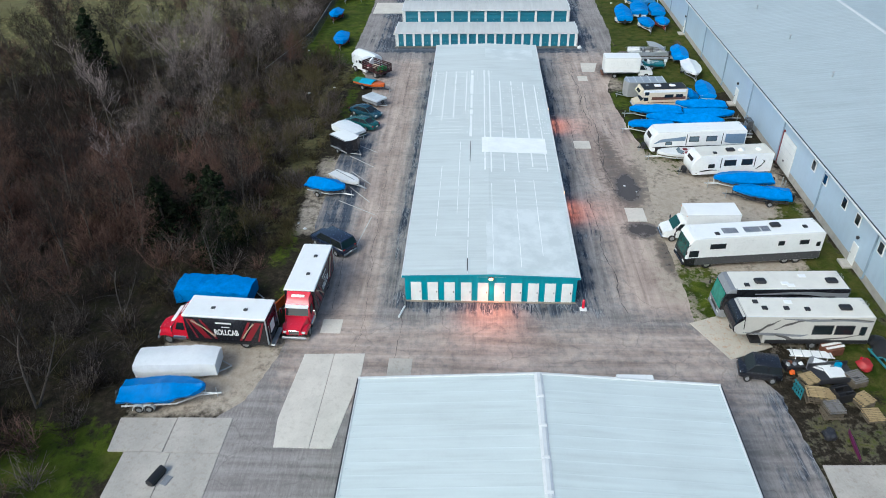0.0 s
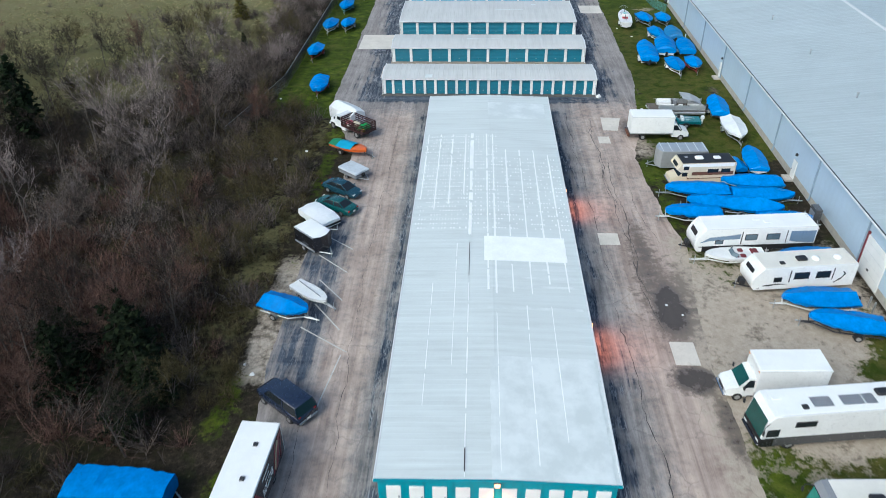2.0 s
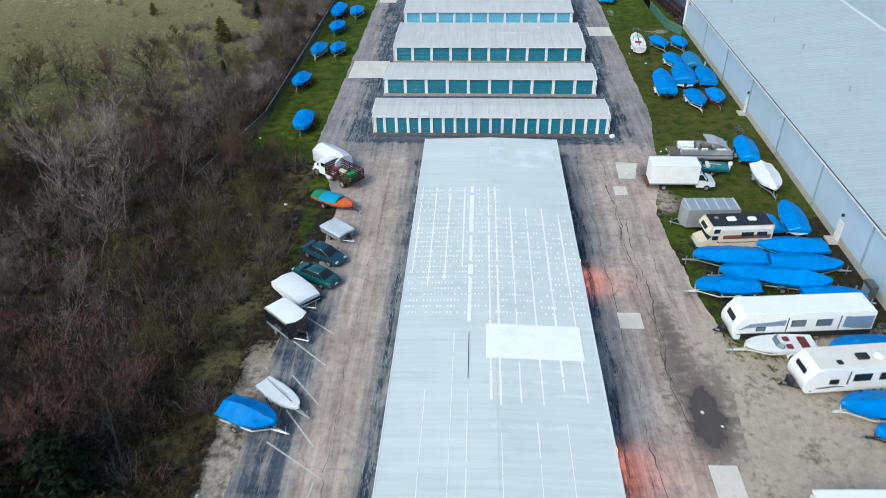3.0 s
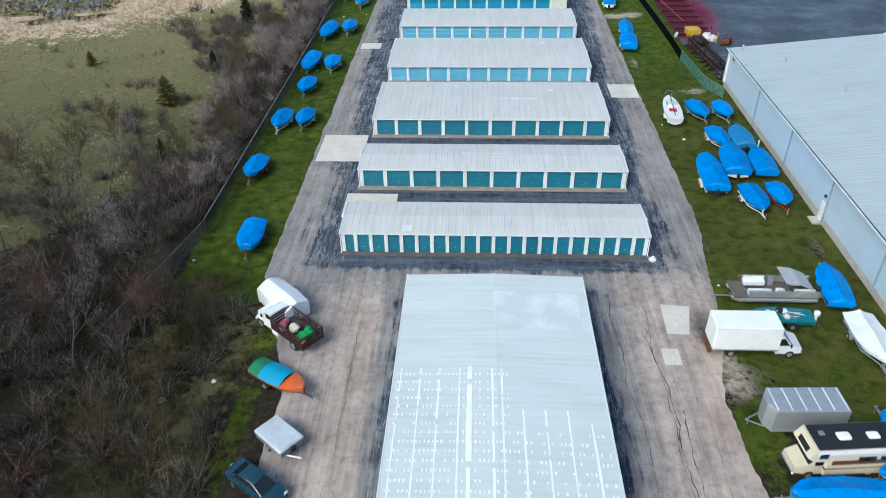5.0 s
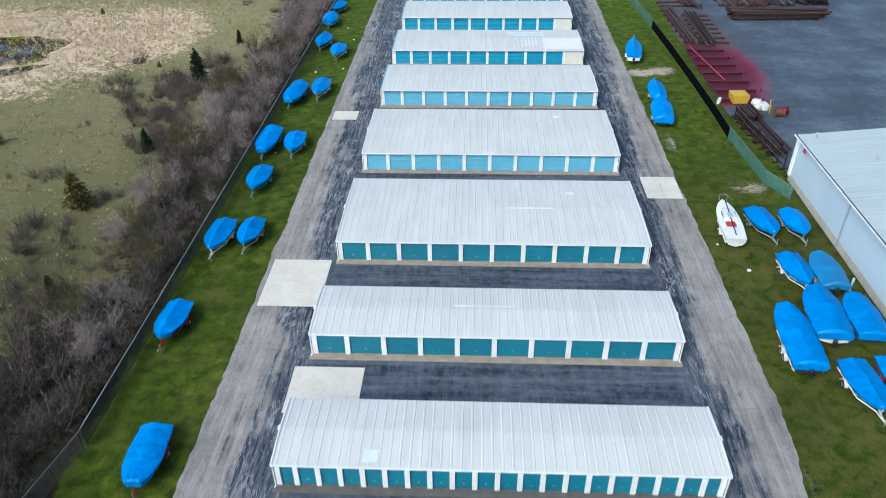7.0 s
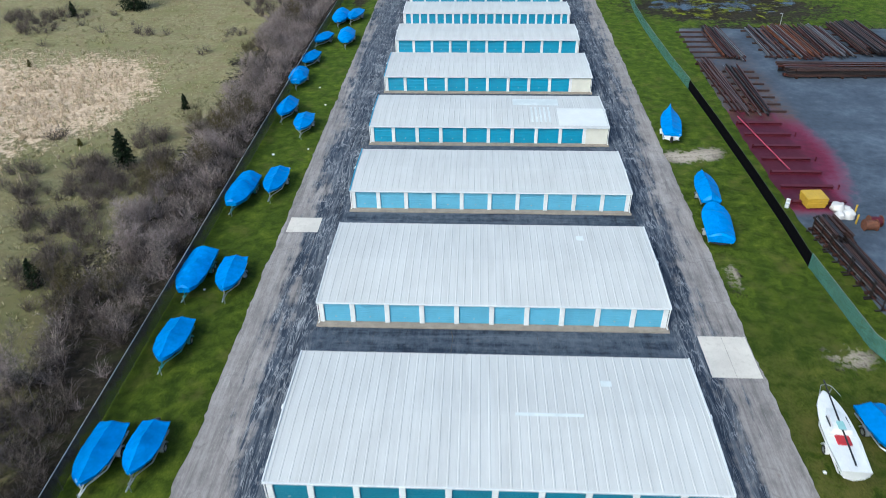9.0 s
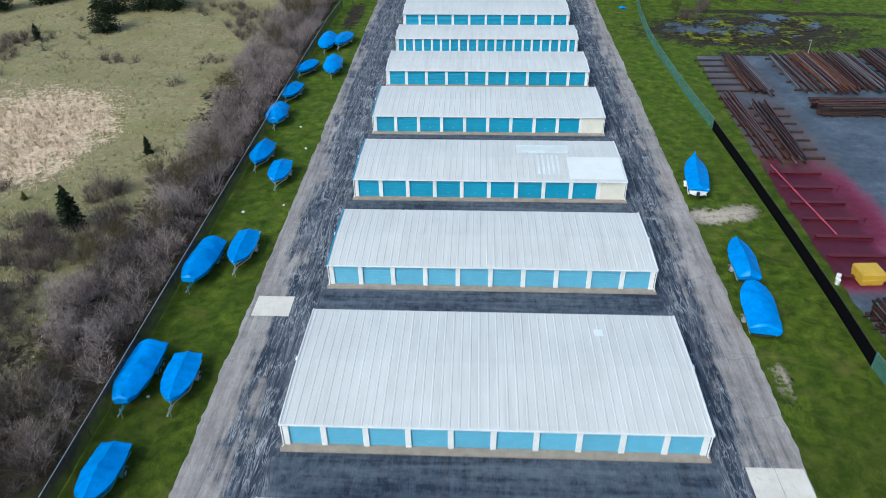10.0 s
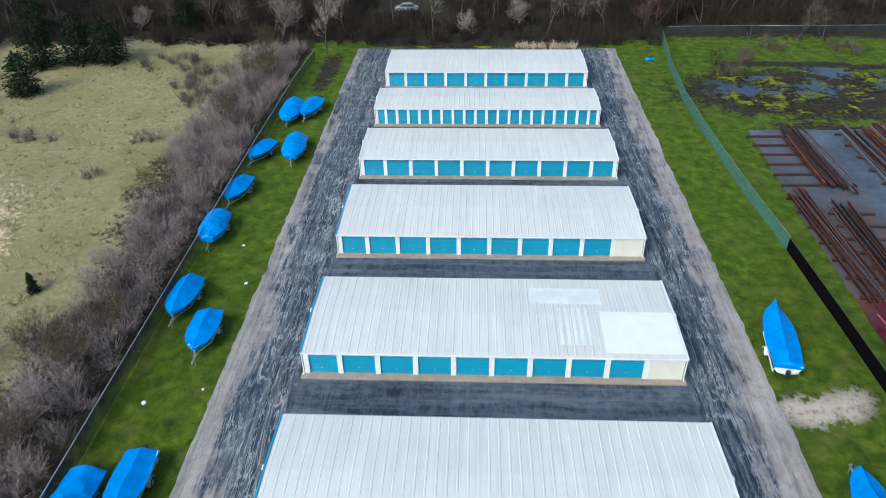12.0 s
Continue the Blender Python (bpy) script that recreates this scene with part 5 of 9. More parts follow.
    for vx, vy, kind in vents:
        if kind == "ac":
            part("air_conditioner", Mesh().box((vx, vy, H + .17), (.95, .68, .28), bevel=.1), BLACK, th, "dark rooftop air conditioner")
        elif kind == "acw":
            part("air_conditioner", Mesh().box((vx, vy, H + .17), (.95, .68, .28), bevel=.1), ROOF_WHITE, th, "white rooftop air conditioner")
        elif kind == "vent":
            part("roof_vent", Mesh().box((vx, vy, H + .08), (.42, .42, .12), bevel=.03), BLACK, th)
        elif kind == "dome":
            part("dome", Mesh().loft([[(vx + math.cos(a * .628) * r, vy + math.sin(a * .628) * r, H + z) for a in range(10)] for r, z in ((.34, .02), (.33, .16), (.2, .27), (.05, .3))]), ROOF_WHITE, th, "white satellite dome", smooth=50)
        else:
            part("skylight", Mesh().box((vx, vy, H + .06), (.6, .4, .07), bevel=.02), ROOF_WHITE, th)
    for sx, sl in solar:
        pn = part("solar_panel", Mesh().box((sx, 0.25, H + .08), (sl, .95, .04), bevel=.008), TRIM, th, "framed solar panel")
        n = max(3, int(sl / .14))
        for i in range(n):
            part("cell", Mesh().box((sx - sl / 2 + sl * (i + .5) / n, .25, H + .103), (sl / n - .055, .88, .01)), SOLAR, pn)
    wheels(th, (.48, .28) if nose == "bus" else (.37, .25), axles, w - .17)
    part("underbody", Mesh().box((-.2, 0, z0 - .02), (L - (1.2 if nose != "fifth" else 3.2), W - .5, .3)), BLACK, th)
    part("rear_bumper", Mesh().box((-h - .04, 0, z0 + .1), (.12, W * .9, .16), bevel=.03), DARK, th)
    part("ladder", Mesh().tube([(-h - .08, -w * .6, z0 + .4), (-h - .08, -w * .6, H + .05), (-h + .5, -w * .6, H + .12)], .02, 5).tube([(-h - .08, -w * .6 + .36, z0 + .4), (-h - .08, -w * .6 + .36, H + .05), (-h + .5, -w * .6 + .36, H + .12)], .02, 5), GALV, th)
    return th


def box_truck(name, label, x, y, head, L, box_m, cab_m):
    """A delivery truck: cutaway cab and a plain van box."""
    th = thing(name, label, "truck", pose(x, y, 0, 0, 0, head))
    h, W, H = L / 2, 2.3, 3.15
    bx0, bx1 = -h, h - 2.0
    part("cargo_box", Mesh().box(((bx0 + bx1) / 2, 0, (H + .85) / 2), (bx1 - bx0, W, H - .85), bevel=.05), box_m, th, "white ribbed van box")
    part("roof", Mesh().box(((bx0 + bx1) / 2, 0, H + .01), (bx1 - bx0 - .08, W - .08, .04), bevel=.015), ROOF_WHITE, th)
    for s in (-1, 1):
        part("rub_rail", Mesh().box(((bx0 + bx1) / 2, s * (W / 2 + .015), .95), (bx1 - bx0, .04, .12), bevel=.01), GALV, th)
        part("top_rail", Mesh().box(((bx0 + bx1) / 2, s * (W / 2 + .012), H - .06), (bx1 - bx0, .04, .1), bevel=.01), TRIM, th)
    part("rear_door", Mesh().box((bx0 - .02, 0, 2.0), (.05, W - .2, 2.1), bevel=.01), DOOR_WHITE, th)
    part("chassis", Mesh().box((-.3, 0, .62), (L - 1.6, .9, .3), bevel=.03), BLACK, th)
    part("bumper", Mesh().box((bx0 - .15, 0, .55), (.3, W * .9, .14), bevel=.03), RUST, th, "rusty step bumper")
    w = 1.0
    part("cab", Mesh().loft([[(bx1 - .1, -w, .45), (bx1 - .1, w, .45), (bx1 - .1, w * .92, 2.15), (bx1 - .1, -w * .92, 2.15)], [(bx1 + .55, -w, .45), (bx1 + .55, w, .45), (bx1 + .35, w * .88, 2.12), (bx1 + .35, -w * .88, 2.12)], [(bx1 + 1.05, -w, .45), (bx1 + 1.05, w, .45), (bx1 + 1.02, w * .95, 1.32), (bx1 + 1.02, -w * .95, 1.32)], [(h - .1, -w * .92, .5), (h - .1, w * .92, .5), (h - .15, w * .85, 1.08), (h - .15, -w * .85, 1.08)], [(h, -w * .8, .55), (h, w * .8, .55), (h - .02, w * .75, .95), (h - .02, -w * .75, .95)]]), cab_m, th, smooth=30)
    part("windscreen", Mesh().loft([[(bx1 + 1.06, -w * .88, 1.36), (bx1 + 1.06, w * .88, 1.36), (bx1 + .45, w * .8, 2.06), (bx1 + .45, -w * .8, 2.06)], [(bx1 + 1.09, -w * .88, 1.38), (bx1 + 1.09, w * .88, 1.38), (bx1 + .48, w * .8, 2.09), (bx1 + .48, -w * .8, 2.09)]]), GREENGLASS if head > 90 else GLASS, th)
    part("grille", Mesh().box((h + .0, 0, .75), (.05, 1.0, .25), bevel=.02), DARK, th)
    part("front_bumper", Mesh().box((h + .02, 0, .48), (.16, 1.9, .2), bevel=.05), CHROME, th)
    for s in (-1, 1):
        part("side_glass", Mesh().loft([[(bx1 + .05, s * (w + .005), 1.35), (bx1 + .85, s * (w + .005), 1.35), (bx1 + .42, s * w * .925, 1.98), (bx1 + .05, s * w * .93, 1.98)], [(bx1 + .05, s * (w + .025), 1.35), (bx1 + .85, s * (w + .025), 1.35), (bx1 + .42, s * (w * .925 + .02), 1.98), (bx1 + .05, s * (w * .93 + .02), 1.98)]]), GLASS, th)
        part("mirror", Mesh().box((bx1 + .85, s * 1.28, 1.55), (.1, .2, .36), bevel=.03), BLACK, th)
        part("mirror_arm", Mesh().tube([(bx1 + .8, s * 1.0, 1.4), (bx1 + .85, s * 1.25, 1.5)], .02, 5), BLACK, th)
        part("headlight", Mesh().box((h - .03, s * .72, .78), (.08, .34, .2), bevel=.03), LAMP_W, th)
        part("marker_light", Mesh().box((bx1 + .02, s * 1.0, H - .2), (.05, .14, .08)), mat_orange, th)
    wheels(th, (.37, .25), (-h + 1.6, h - .95), .9)
    return th


mat_orange = mat("amber_lens", (.5, .16, .01), .3, bump=0)


def tool_truck(label, x, y, head, door_open=False):
    """A walk-in tool dealer's truck: red conventional cab, dark box with red slashes, white roof."""
    th = thing("tool_truck", label, "truck", pose(x, y, 0, 0, 0, head), "red tool trucks")
    L, W, H = 9.6, 2.55, 3.3
    h = L / 2
    b0, b1 = -h, h - 2.75
    part("box_body", Mesh().box(((b0 + b1) / 2, 0, (H + .75) / 2), (b1 - b0, W, H - .75), bevel=.06), BLACK_P, th, "black box body")
    part("roof", Mesh().box(((b0 + b1) / 2, 0, H + .03), (b1 - b0 + .06, W + .06, .1), bevel=.03), ROOF_WHITE, th, "clean white roof")
    for vx in (-2.9, -.2):
        part("roof_vent", Mesh().box((vx, .25, H + .12), (.34, .3, .1), bevel=.03), DARK, th)
    part("skirt", Mesh().box(((b0 + b1) / 2, 0, .72), (b1 - b0 - .2, W - .2, .5), bevel=.04), BLACK, th)
    for s in (1, -1):
        yy = W / 2 + .012
        m0 = (b0 + b1) / 2
        for a, c, wd in ((b0 + .35, b0 + 1.5, .55), (b0 + 1.25, b0 + 2.2, .22), (b0 + .15, b0 + .75, .16), (b1 - .9, b1 - 2.05, .55), (b1 - 1.5, b1 - 2.6, .22), (b1 - .35, b1 - .95, .16)):
            part("red_slash", Mesh().loft([[(a, s * q, 2.98), (a + wd, s * q, 2.98), (c + wd, s * q, 1.02), (c, s * q, 1.02)] for q in (yy, yy + .008)]), RED_DEEP, th, "dark red slash graphic")
        for a, c in ((b0 + 1.0, b0 + 2.1), (b1 - .65, b1 - 2.45)):
            part("tool_graphic", Mesh().tube([(a, s * (yy + .01), 2.85), (a * .62 + c * .38, s * (yy + .01), 2.35), (a * .45 + c * .55, s * (yy + .01), 2.1), (c, s * (yy + .01), 1.3)], [.09, .045, .05, .08], 6), YELLOW_G, th, "tan printed tool picture")
        word("ROLLCAB", .60, LETTER, th, side_at(m0, 1.75, yy + .02, s > 0) @ Matrix.Diagonal((.78, 1.3, 1, 1)), bold=.018)
        part("lettering_bar", Mesh().box((m0 + .1 * s, s * (yy + .012), 2.72), (1.35, .01, .15)), LETTER, th, "unreadable white line of letters")
        part("lettering_bar", Mesh().box((m0, s * (yy + .012), 2.32), (.7, .01, .10)), LETTER, th)
        part("edge_trim", Mesh().box((b0 + .03, s * (W / 2 - .02), 2.0), (.1, .1, 2.5), bevel=.02), SILVER_P, th)
        part("top_rail", Mesh().box(((b0 + b1) / 2, s * (W / 2 + .01), H - .06), (b1 - b0, .05, .1), bevel=.01), SILVER_P, th)
    part("rear_door", Mesh().box((b0 - .02, 0, 1.95), (.05, W - .5, 2.2), bevel=.02), BLACK_P, th)
    part("rear_graphic", Mesh().box((b0 - .05, .1, 1.9), (.02, .9, .9)), LETTER, th, "pale printed tool picture")
    part("rear_rail", Mesh().tube([(b0 - .12, W / 2 - .2, .7), (b0 - .12, W / 2 - .2, 2.6)], .03, 6), CHROME, th)
    part("rear_step", Mesh().box((b0 - .2, 0, .55), (.4, W - .3, .1), bevel=.03), GALV, th)
    w = 1.12
    # cab, roof fairing and hood
    part("cab", Mesh().loft([[(b1 + .02, -w, .7), (b1 + .02, w, .7), (b1 + .02, w * .93, 2.5), (b1 + .02, -w * .93, 2.5)], [(b1 + .95, -w, .7), (b1 + .95, w, .7), (b1 + .8, w * .9, 2.45), (b1 + .8, -w * .9, 2.45)], [(b1 + 1.3, -w, .7), (b1 + 1.3, w, .7), (b1 + 1.3, w * .92, 1.65), (b1 + 1.3, -w * .92, 1.65)]]), RED, th, smooth=30)
    part("fairing", Mesh().loft([[(b1 + .0, -w * .98, 2.4), (b1 + .0, w * .98, 2.4), (b1 + .0, w * .9, 3.22), (b1 + .0, -w * .9, 3.22)], [(b1 + .95, -w * .9, 2.44), (b1 + .95, w * .9, 2.44), (b1 + .5, w * .8, 2.9), (b1 + .5, -w * .8, 2.9)]]), RED, th, smooth=40)
    part("lettering_bar", Mesh().box((b1 + .36, 0, 3.03), (.22, 1.1, .02), tilt=33), LETTER, th, "short white bar on the fairing")
    part("hood", Mesh().loft([[(b1 + 1.25, -w * .9, .8), (b1 + 1.25, w * .9, .8), (b1 + 1.25, w * .82, 1.62), (b1 + 1.25, -w * .82, 1.62)], [(h - .5, -w * .72, .75), (h - .5, w * .72, .75), (h - .5, w * .6, 1.42), (h - .5, -w * .6, 1.42)], [(h - .08, -w * .6, .75), (h - .08, w * .6, .75), (h - .12, w * .5, 1.25), (h - .12, -w * .5, 1.25)]]), RED, th, smooth=30)
    part("windscreen", Mesh().loft([[(b1 + 1.31, -w * .86, 1.68), (b1 + 1.31, w * .86, 1.68), (b1 + .86, w * .82, 2.38), (b1 + .86, -w * .82, 2.38)], [(b1 + 1.34, -w * .86, 1.7), (b1 + 1.34, w * .86, 1.7), (b1 + .89, w * .82, 2.4), (b1 + .89, -w * .82, 2.4)]]), GLASS, th)
    part("visor", Mesh().box((b1 + .98, 0, 2.44), (.5, w * 1.75, .06), bevel=.015, tilt=14), ROOF_WHITE, th, "white sun visor")
    part("grille", Mesh().box((h - .07, 0, 1.0), (.06, .85, .42), bevel=.02), CHROME, th)
    part("bumper", Mesh().box((h + .0, 0, .5), (.18, 2.1, .24), bevel=.06), GREY_P, th)
    for s in (-1, 1):
        part("fender", Mesh().loft([[(h - 1.35, s * .75, .75), (h - 1.35, s * 1.12, .75), (h - 1.3, s * 1.1, 1.05), (h - 1.3, s * .75, 1.1)], [(h - .8, s * .75, .95), (h - .8, s * 1.15, .95), (h - .8, s * 1.1, 1.22), (h - .8, s * .7, 1.28)], [(h - .2, s * .6, .75), (h - .2, s * 1.05, .75), (h - .25, s * .98, 1.05), (h - .25, s * .55, 1.12)]]), RED, th, smooth=40)
        part("headlight", Mesh().box((h - .16, s * .78, .95), (.14, .3, .2), bevel=.04), LAMP_W, th)
        part("side_glass", Mesh().loft([[(b1 + .2, s * (w * .975 + q), 1.6), (b1 + 1.0, s * (w * .965 + q), 1.6), (b1 + .75, s * (w * .925 + q), 2.3), (b1 + .2, s * (w * .935 + q), 2.3)] for q in (.005, .03)]), GLASS, th)
        part("mirror", Mesh().box((b1 + 1.1, s * 1.45, 1.95), (.1, .2, .5), bevel=.03), CHROME, th)
        part("mirror_arm", Mesh().tube([(b1 + 1.0, s * 1.05, 2.2), (b1 + 1.1, s * 1.43, 2.1)], .02, 5), BLACK, th)
        part("step_tank", Mesh().tube([(b1 + .2, s * .98, .72), (b1 + 1.3, s * .98, .72)], .26, 10), CHROME, th, "polished fuel tank")
    wheels(th, (.48, .28), (-h + 2.1, h - .95), .98)
    part("chassis", Mesh().box((0, 0, .62), (L - .6, .9, .3)), BLACK, th)
    return th


tool_truck("red cab tool truck with white-roofed black box", -20.95, 24.55, 176)
tool_truck("red cab tool truck with white-roofed black box, beside the lane", -14.25, 28.9, -93)
car("suv", "black suburban estate car parked at the lane's edge", -13.7, 38.3, 142, 5.0, 2.0, 1.85, NAVY_P, "suv")
car("sedan", "dark green sedan parked nose to the bushes", -14.7, 66.6, 148, 4.9, 1.82, 1.4, GREEN_P, "sedan")
car("sedan", "dark blue sedan parked facing the lane", -14.6, 70.1, -33, 4.8, 1.8, 1.4, TEALCAR_P, "sedan")
mini = car("small_car", "small boxy black car parked beside the junk", 22.2, 21.3, 172, 4.3, 1.95, 1.8, BLACK_P, "suv")
mini.matrix_basis = mini.matrix_basis @ Matrix.Diagonal((.72, .95, .95, 1))
box_truck("box_truck", "white box truck with a green-tinted windscreen, on gravel", 22.3, 41.0, 182, 7.2, WHITE_P, WHITE_P)
box_truck("box_truck", "white box truck with a rusty step, on the grass edge", 22.75, 84.95, 0, 7.2, WHITE_P, WHITE_P)
# this motorhome's dark grey skirt also carries the shade low on its side
coach("motorhome", "white bus motorhome with solar panels and grey front", "motorhome", 26.0, 37.2, 187, 13.0, 2.55, 3.35, WHITE_P, ROOF_WHITE, DARKGREY_P, BLACK_P, skirt_h=.85, windows=((3.6, 1.5, 2.45, .55), (-2.4, .6, 2.4, .5), (-4.6, .9, 2.4, .5), (-6.0, .4, 2.1, .5)), vents=((-2.2, -.2, "ac"), (3.6, .6, "vent"), (-4.9, .2, "vent"), (-.7, .5, "sky"), (5.2, -.4, "sky")), axles=(4.3, -3.2, -4.3), solar=((2.3, 1.4), (.2, 1.5), (-1.05, .8)), brow=WHITE_P)
coach("motorhome", "beige-roofed motorhome with dark sides and a grey nose", "motorhome", 26.0, 29.2, 182, 10.4, 2.55, 3.35, BLACK_P, ROOF_RV, TAUPE_P, GREY_P, windows=((1.6, 1.6, 2.3, .7), (-1.6, 1.4, 2.3, .6), (-3.6, .9, 2.3, .6)), vents=((2.0, .3, "ac"), (-3.9, .3, "ac"), (3.2, .7, "vent"), (0, .5, "sky"), (-1.8, -.5, "sky"), (-.4, .8, "sky")), axles=(3.2, -2.6), graphics=((BEIGE_P, ((4.0, 1.0, .08), (1.5, 1.2, .22), (-1.5, 1.15, .2), (-5.1, 1.5, .3))), (GREY_P, ((2.6, 2.85, .04), (-1.0, 2.95, .12), (-5.1, 2.6, .3)))), screen=TEALGLASS)
coach("fifth_wheel_trailer", "large fifth wheel trailer with grey swooshes and a dark nose", "travel trailer", 26.2, 25.6, 181, 10.9, 2.5, 3.35, BEIGE_P, ROOF_RV, BLACK, BLACK_P, z0=.6, dz=-.15, nose="fifth", windows=((-1.6, 1.6, 2.2, .95), (-3.3, 1.5, 2.2, .95), (-4.75, .5, 2.1, .9)), vents=((2.9, .2, "vent"), (1.2, .2, "vent"), (-.4, .3, "vent"), (-3.4, .2, "ac"), (3.4, -.6, "vent"), (.8, -.6, "sky")), axles=(-1.2, -2.2), graphics=((TAUPE_P, ((4.3, 1.75, .03), (3.5, 2.0, .16), (2.6, 2.7, .12), (1.9, 3.15, .02))), (TAUPE_P, ((2.2, 2.2, .02), (1.2, 2.75, .12), (.3, 3.1, .08), (-.8, 3.3, .02))), (TAUPE_P, ((2.4, 1.75, .02), (1.4, 1.55, .14), (.5, 1.1, .18), (-1.0, 1.15, .1), (-3.0, 1.35, .06), (-5.0, 1.75, .02))), (GREY_P, ((4.6, 1.9, .02), (2.6, 1.75, .14), (.0, 1.6, .1), (-.6, 1.7, .02))), (GREY_P, ((1.8, 3.3, .02), (-.6, 3.15, .13), (-3.0, 3.2, .10), (-5.2, 3.0, .03))), (TAUPE_P, ((-2.0, 3.32, .02), (-3.8, 3.25, .06), (-5.3, 3.1, .05)))))
# the black skirt also colours in the shadow along the trailer's lower side
coach("travel_trailer", "long white travel trailer with black and blue panels", "travel trailer", 26.6, 60.5, 185, 11.6, 2.5, 2.9, WHITE_P, ROOF_WHITE, BLACK, WHITE_P, skirt_h=.62, dz=-.26, nose="slant", windows=((3.5, .8, 1.75, .45), (.5, 1.2, 2.2, .7), (-1.6, 1.3, 2.2, .7)), vents=((-1.2, .2, "sky"), (-.3, -.3, "sky")), axles=(-.4, -1.4), slide=(-.75, 4.3), graphics=((BLUEGREY_P, ((-3.25, 2.2, .55), (-4.2, 2.1, .62), (-5.65, 2.05, .66))), (BLUEGREY_P, ((5.3, 1.75, .03), (4.4, 2.1, .2), (3.0, 2.2, .2), (1.55, 2.3, .28))), (BLACK_P, ((5.4, 1.25, .03), (3.6, 1.2, .12), (1.5, 1.1, .16)))), glass=BLUEGLASS)
coach("travel_trailer", "white travel trailer with black window panels and swirls", "travel trailer", 28.9, 54.5, 187, 9.4, 2.5, 2.85, WHITE_P, ROOF_RV, WHITE_P, WHITE_P, z0=.55, dz=-.25, nose="slant", windows=((2.4, .75, 1.85, .5), (.3, 1.4, 2.15, .75), (-1.65, 1.3, 2.15, .75)), vents=((.1, .2, "ac"), (-1.2, .2, "dome"), (2.0, .6, "vent"), (-3.2, .2, "dome")), axles=(-.4, -1.4), slide=(-.6, 3.9), graphics=((BLACK_P, ((4.1, 1.0, .02), (3.4, 1.25, .08), (2.4, 1.35, .06), (1.5, 1.3, .02))), (BLACK_P, ((-2.75, 1.2, .02), (-3.3, 1.55, .1), (-3.7, 2.1, .1), (-3.4, 2.35, .02)))))


def class_c():
    th = thing("camper_van", "old cream camper with brown stripes and a black roof", "motorhome", pose(24.9, 73.25, 0, 0, 0, 185))
    L, W, H = 7.0, 2.3, 3.0
    h, w = L / 2, W / 2
    part("body", Mesh().prism([(-h, .5), (1.6, .5), (1.6, 1.9), (h - .9, 1.95), (h - .45, 2.3), (h - .9, H), (-h + .1, H), (-h, H - .1)], W, .06), CREAM_P, th, smooth=30)
    part("roof", Mesh().box((-.45, 0, H + .02), (L - 1.2, W - .1, .05), bevel=.02), BLACK, th, "black roof coating")
    part("upper_band", Mesh().box((-.4, 0, H - .25), (L - 1.3, W + .02, .4), bevel=.02), WHITE_P, th)
    part("stripe", Mesh().box((-1.0, 0, 1.75), (L - 2.4, W + .025, .42), bevel=.01), BROWN_P, th, "brown side band")
    part("stripe", Mesh().box((-.8, 0, 1.15), (L - 2.0, W + .02, .1), bevel=.01), BROWN_P, th)
    part("cab", Mesh().loft([[(1.5, -.98, .5), (1.5, .98, .5), (1.5, .95, 1.95), (1.5, -.95, 1.95)], [(2.2, -.98, .5), (2.2, .98, .5), (1.95, .9, 1.92), (1.95, -.9, 1.92)], [(2.6, -.98, .5), (2.6, .98, .5), (2.6, .92, 1.3), (2.6, -.92, 1.3)], [(h, -.85, .55), (h, .85, .55), (h - .05, .8, 1.05), (h - .05, -.8, 1.05)]]), CREAM_P, th, smooth=30)
    part("windscreen", Mesh().loft([[(2.62, -.85, 1.34), (2.62, .85, 1.34), (2.05, .8, 1.88), (2.05, -.8, 1.88)], [(2.65, -.85, 1.36), (2.65, .85, 1.36), (2.08, .8, 1.9), (2.08, -.8, 1.9)]]), GLASS, th)
    part("overcab_window", Mesh().box((h - .62, 0, 2.55), (.05, 1.3, .4), bevel=.02, tilt=-30), GLASS, th)
    for s in (-1, 1):
        for wx, wl in ((-2.4, 1.0), (-1.0, 1.2), (2.0, .6)):
            part("window", Mesh().box((wx, s * (w + .015), 2.05 if wx < 1.5 else 2.45), (wl, .05, .45), bevel=.02), GLASS, th)
        part("side_glass", Mesh().box((2.0, s * .99, 1.6), (.6, .04, .5), bevel=.02), GLASS, th)
        part("headlight", Mesh().box((h - .02, s * .62, .85), (.06, .24, .2), bevel=.03), LAMP_W, th)
    part("bumper", Mesh().box((h + .05, 0, .55), (.16, 1.9, .18), bevel=.04), CHROME, th)
    part("air_conditioner", Mesh().box((.4, .1, H + .17), (.9, .66, .26), bevel=.1), ROOF_WHITE, th)
    part("roof_vent", Mesh().box((-1.6, .1, H + .13), (.8, .6, .2), bevel=.08), ROOF_WHITE, th)
    part("roof_vent", Mesh().box((1.7, -.3, H + .08), (.36, .36, .12), bevel=.03), GREY_P, th)
    wheels(th, (.37, .25), (2.45, -1.7), .9)


class_c()


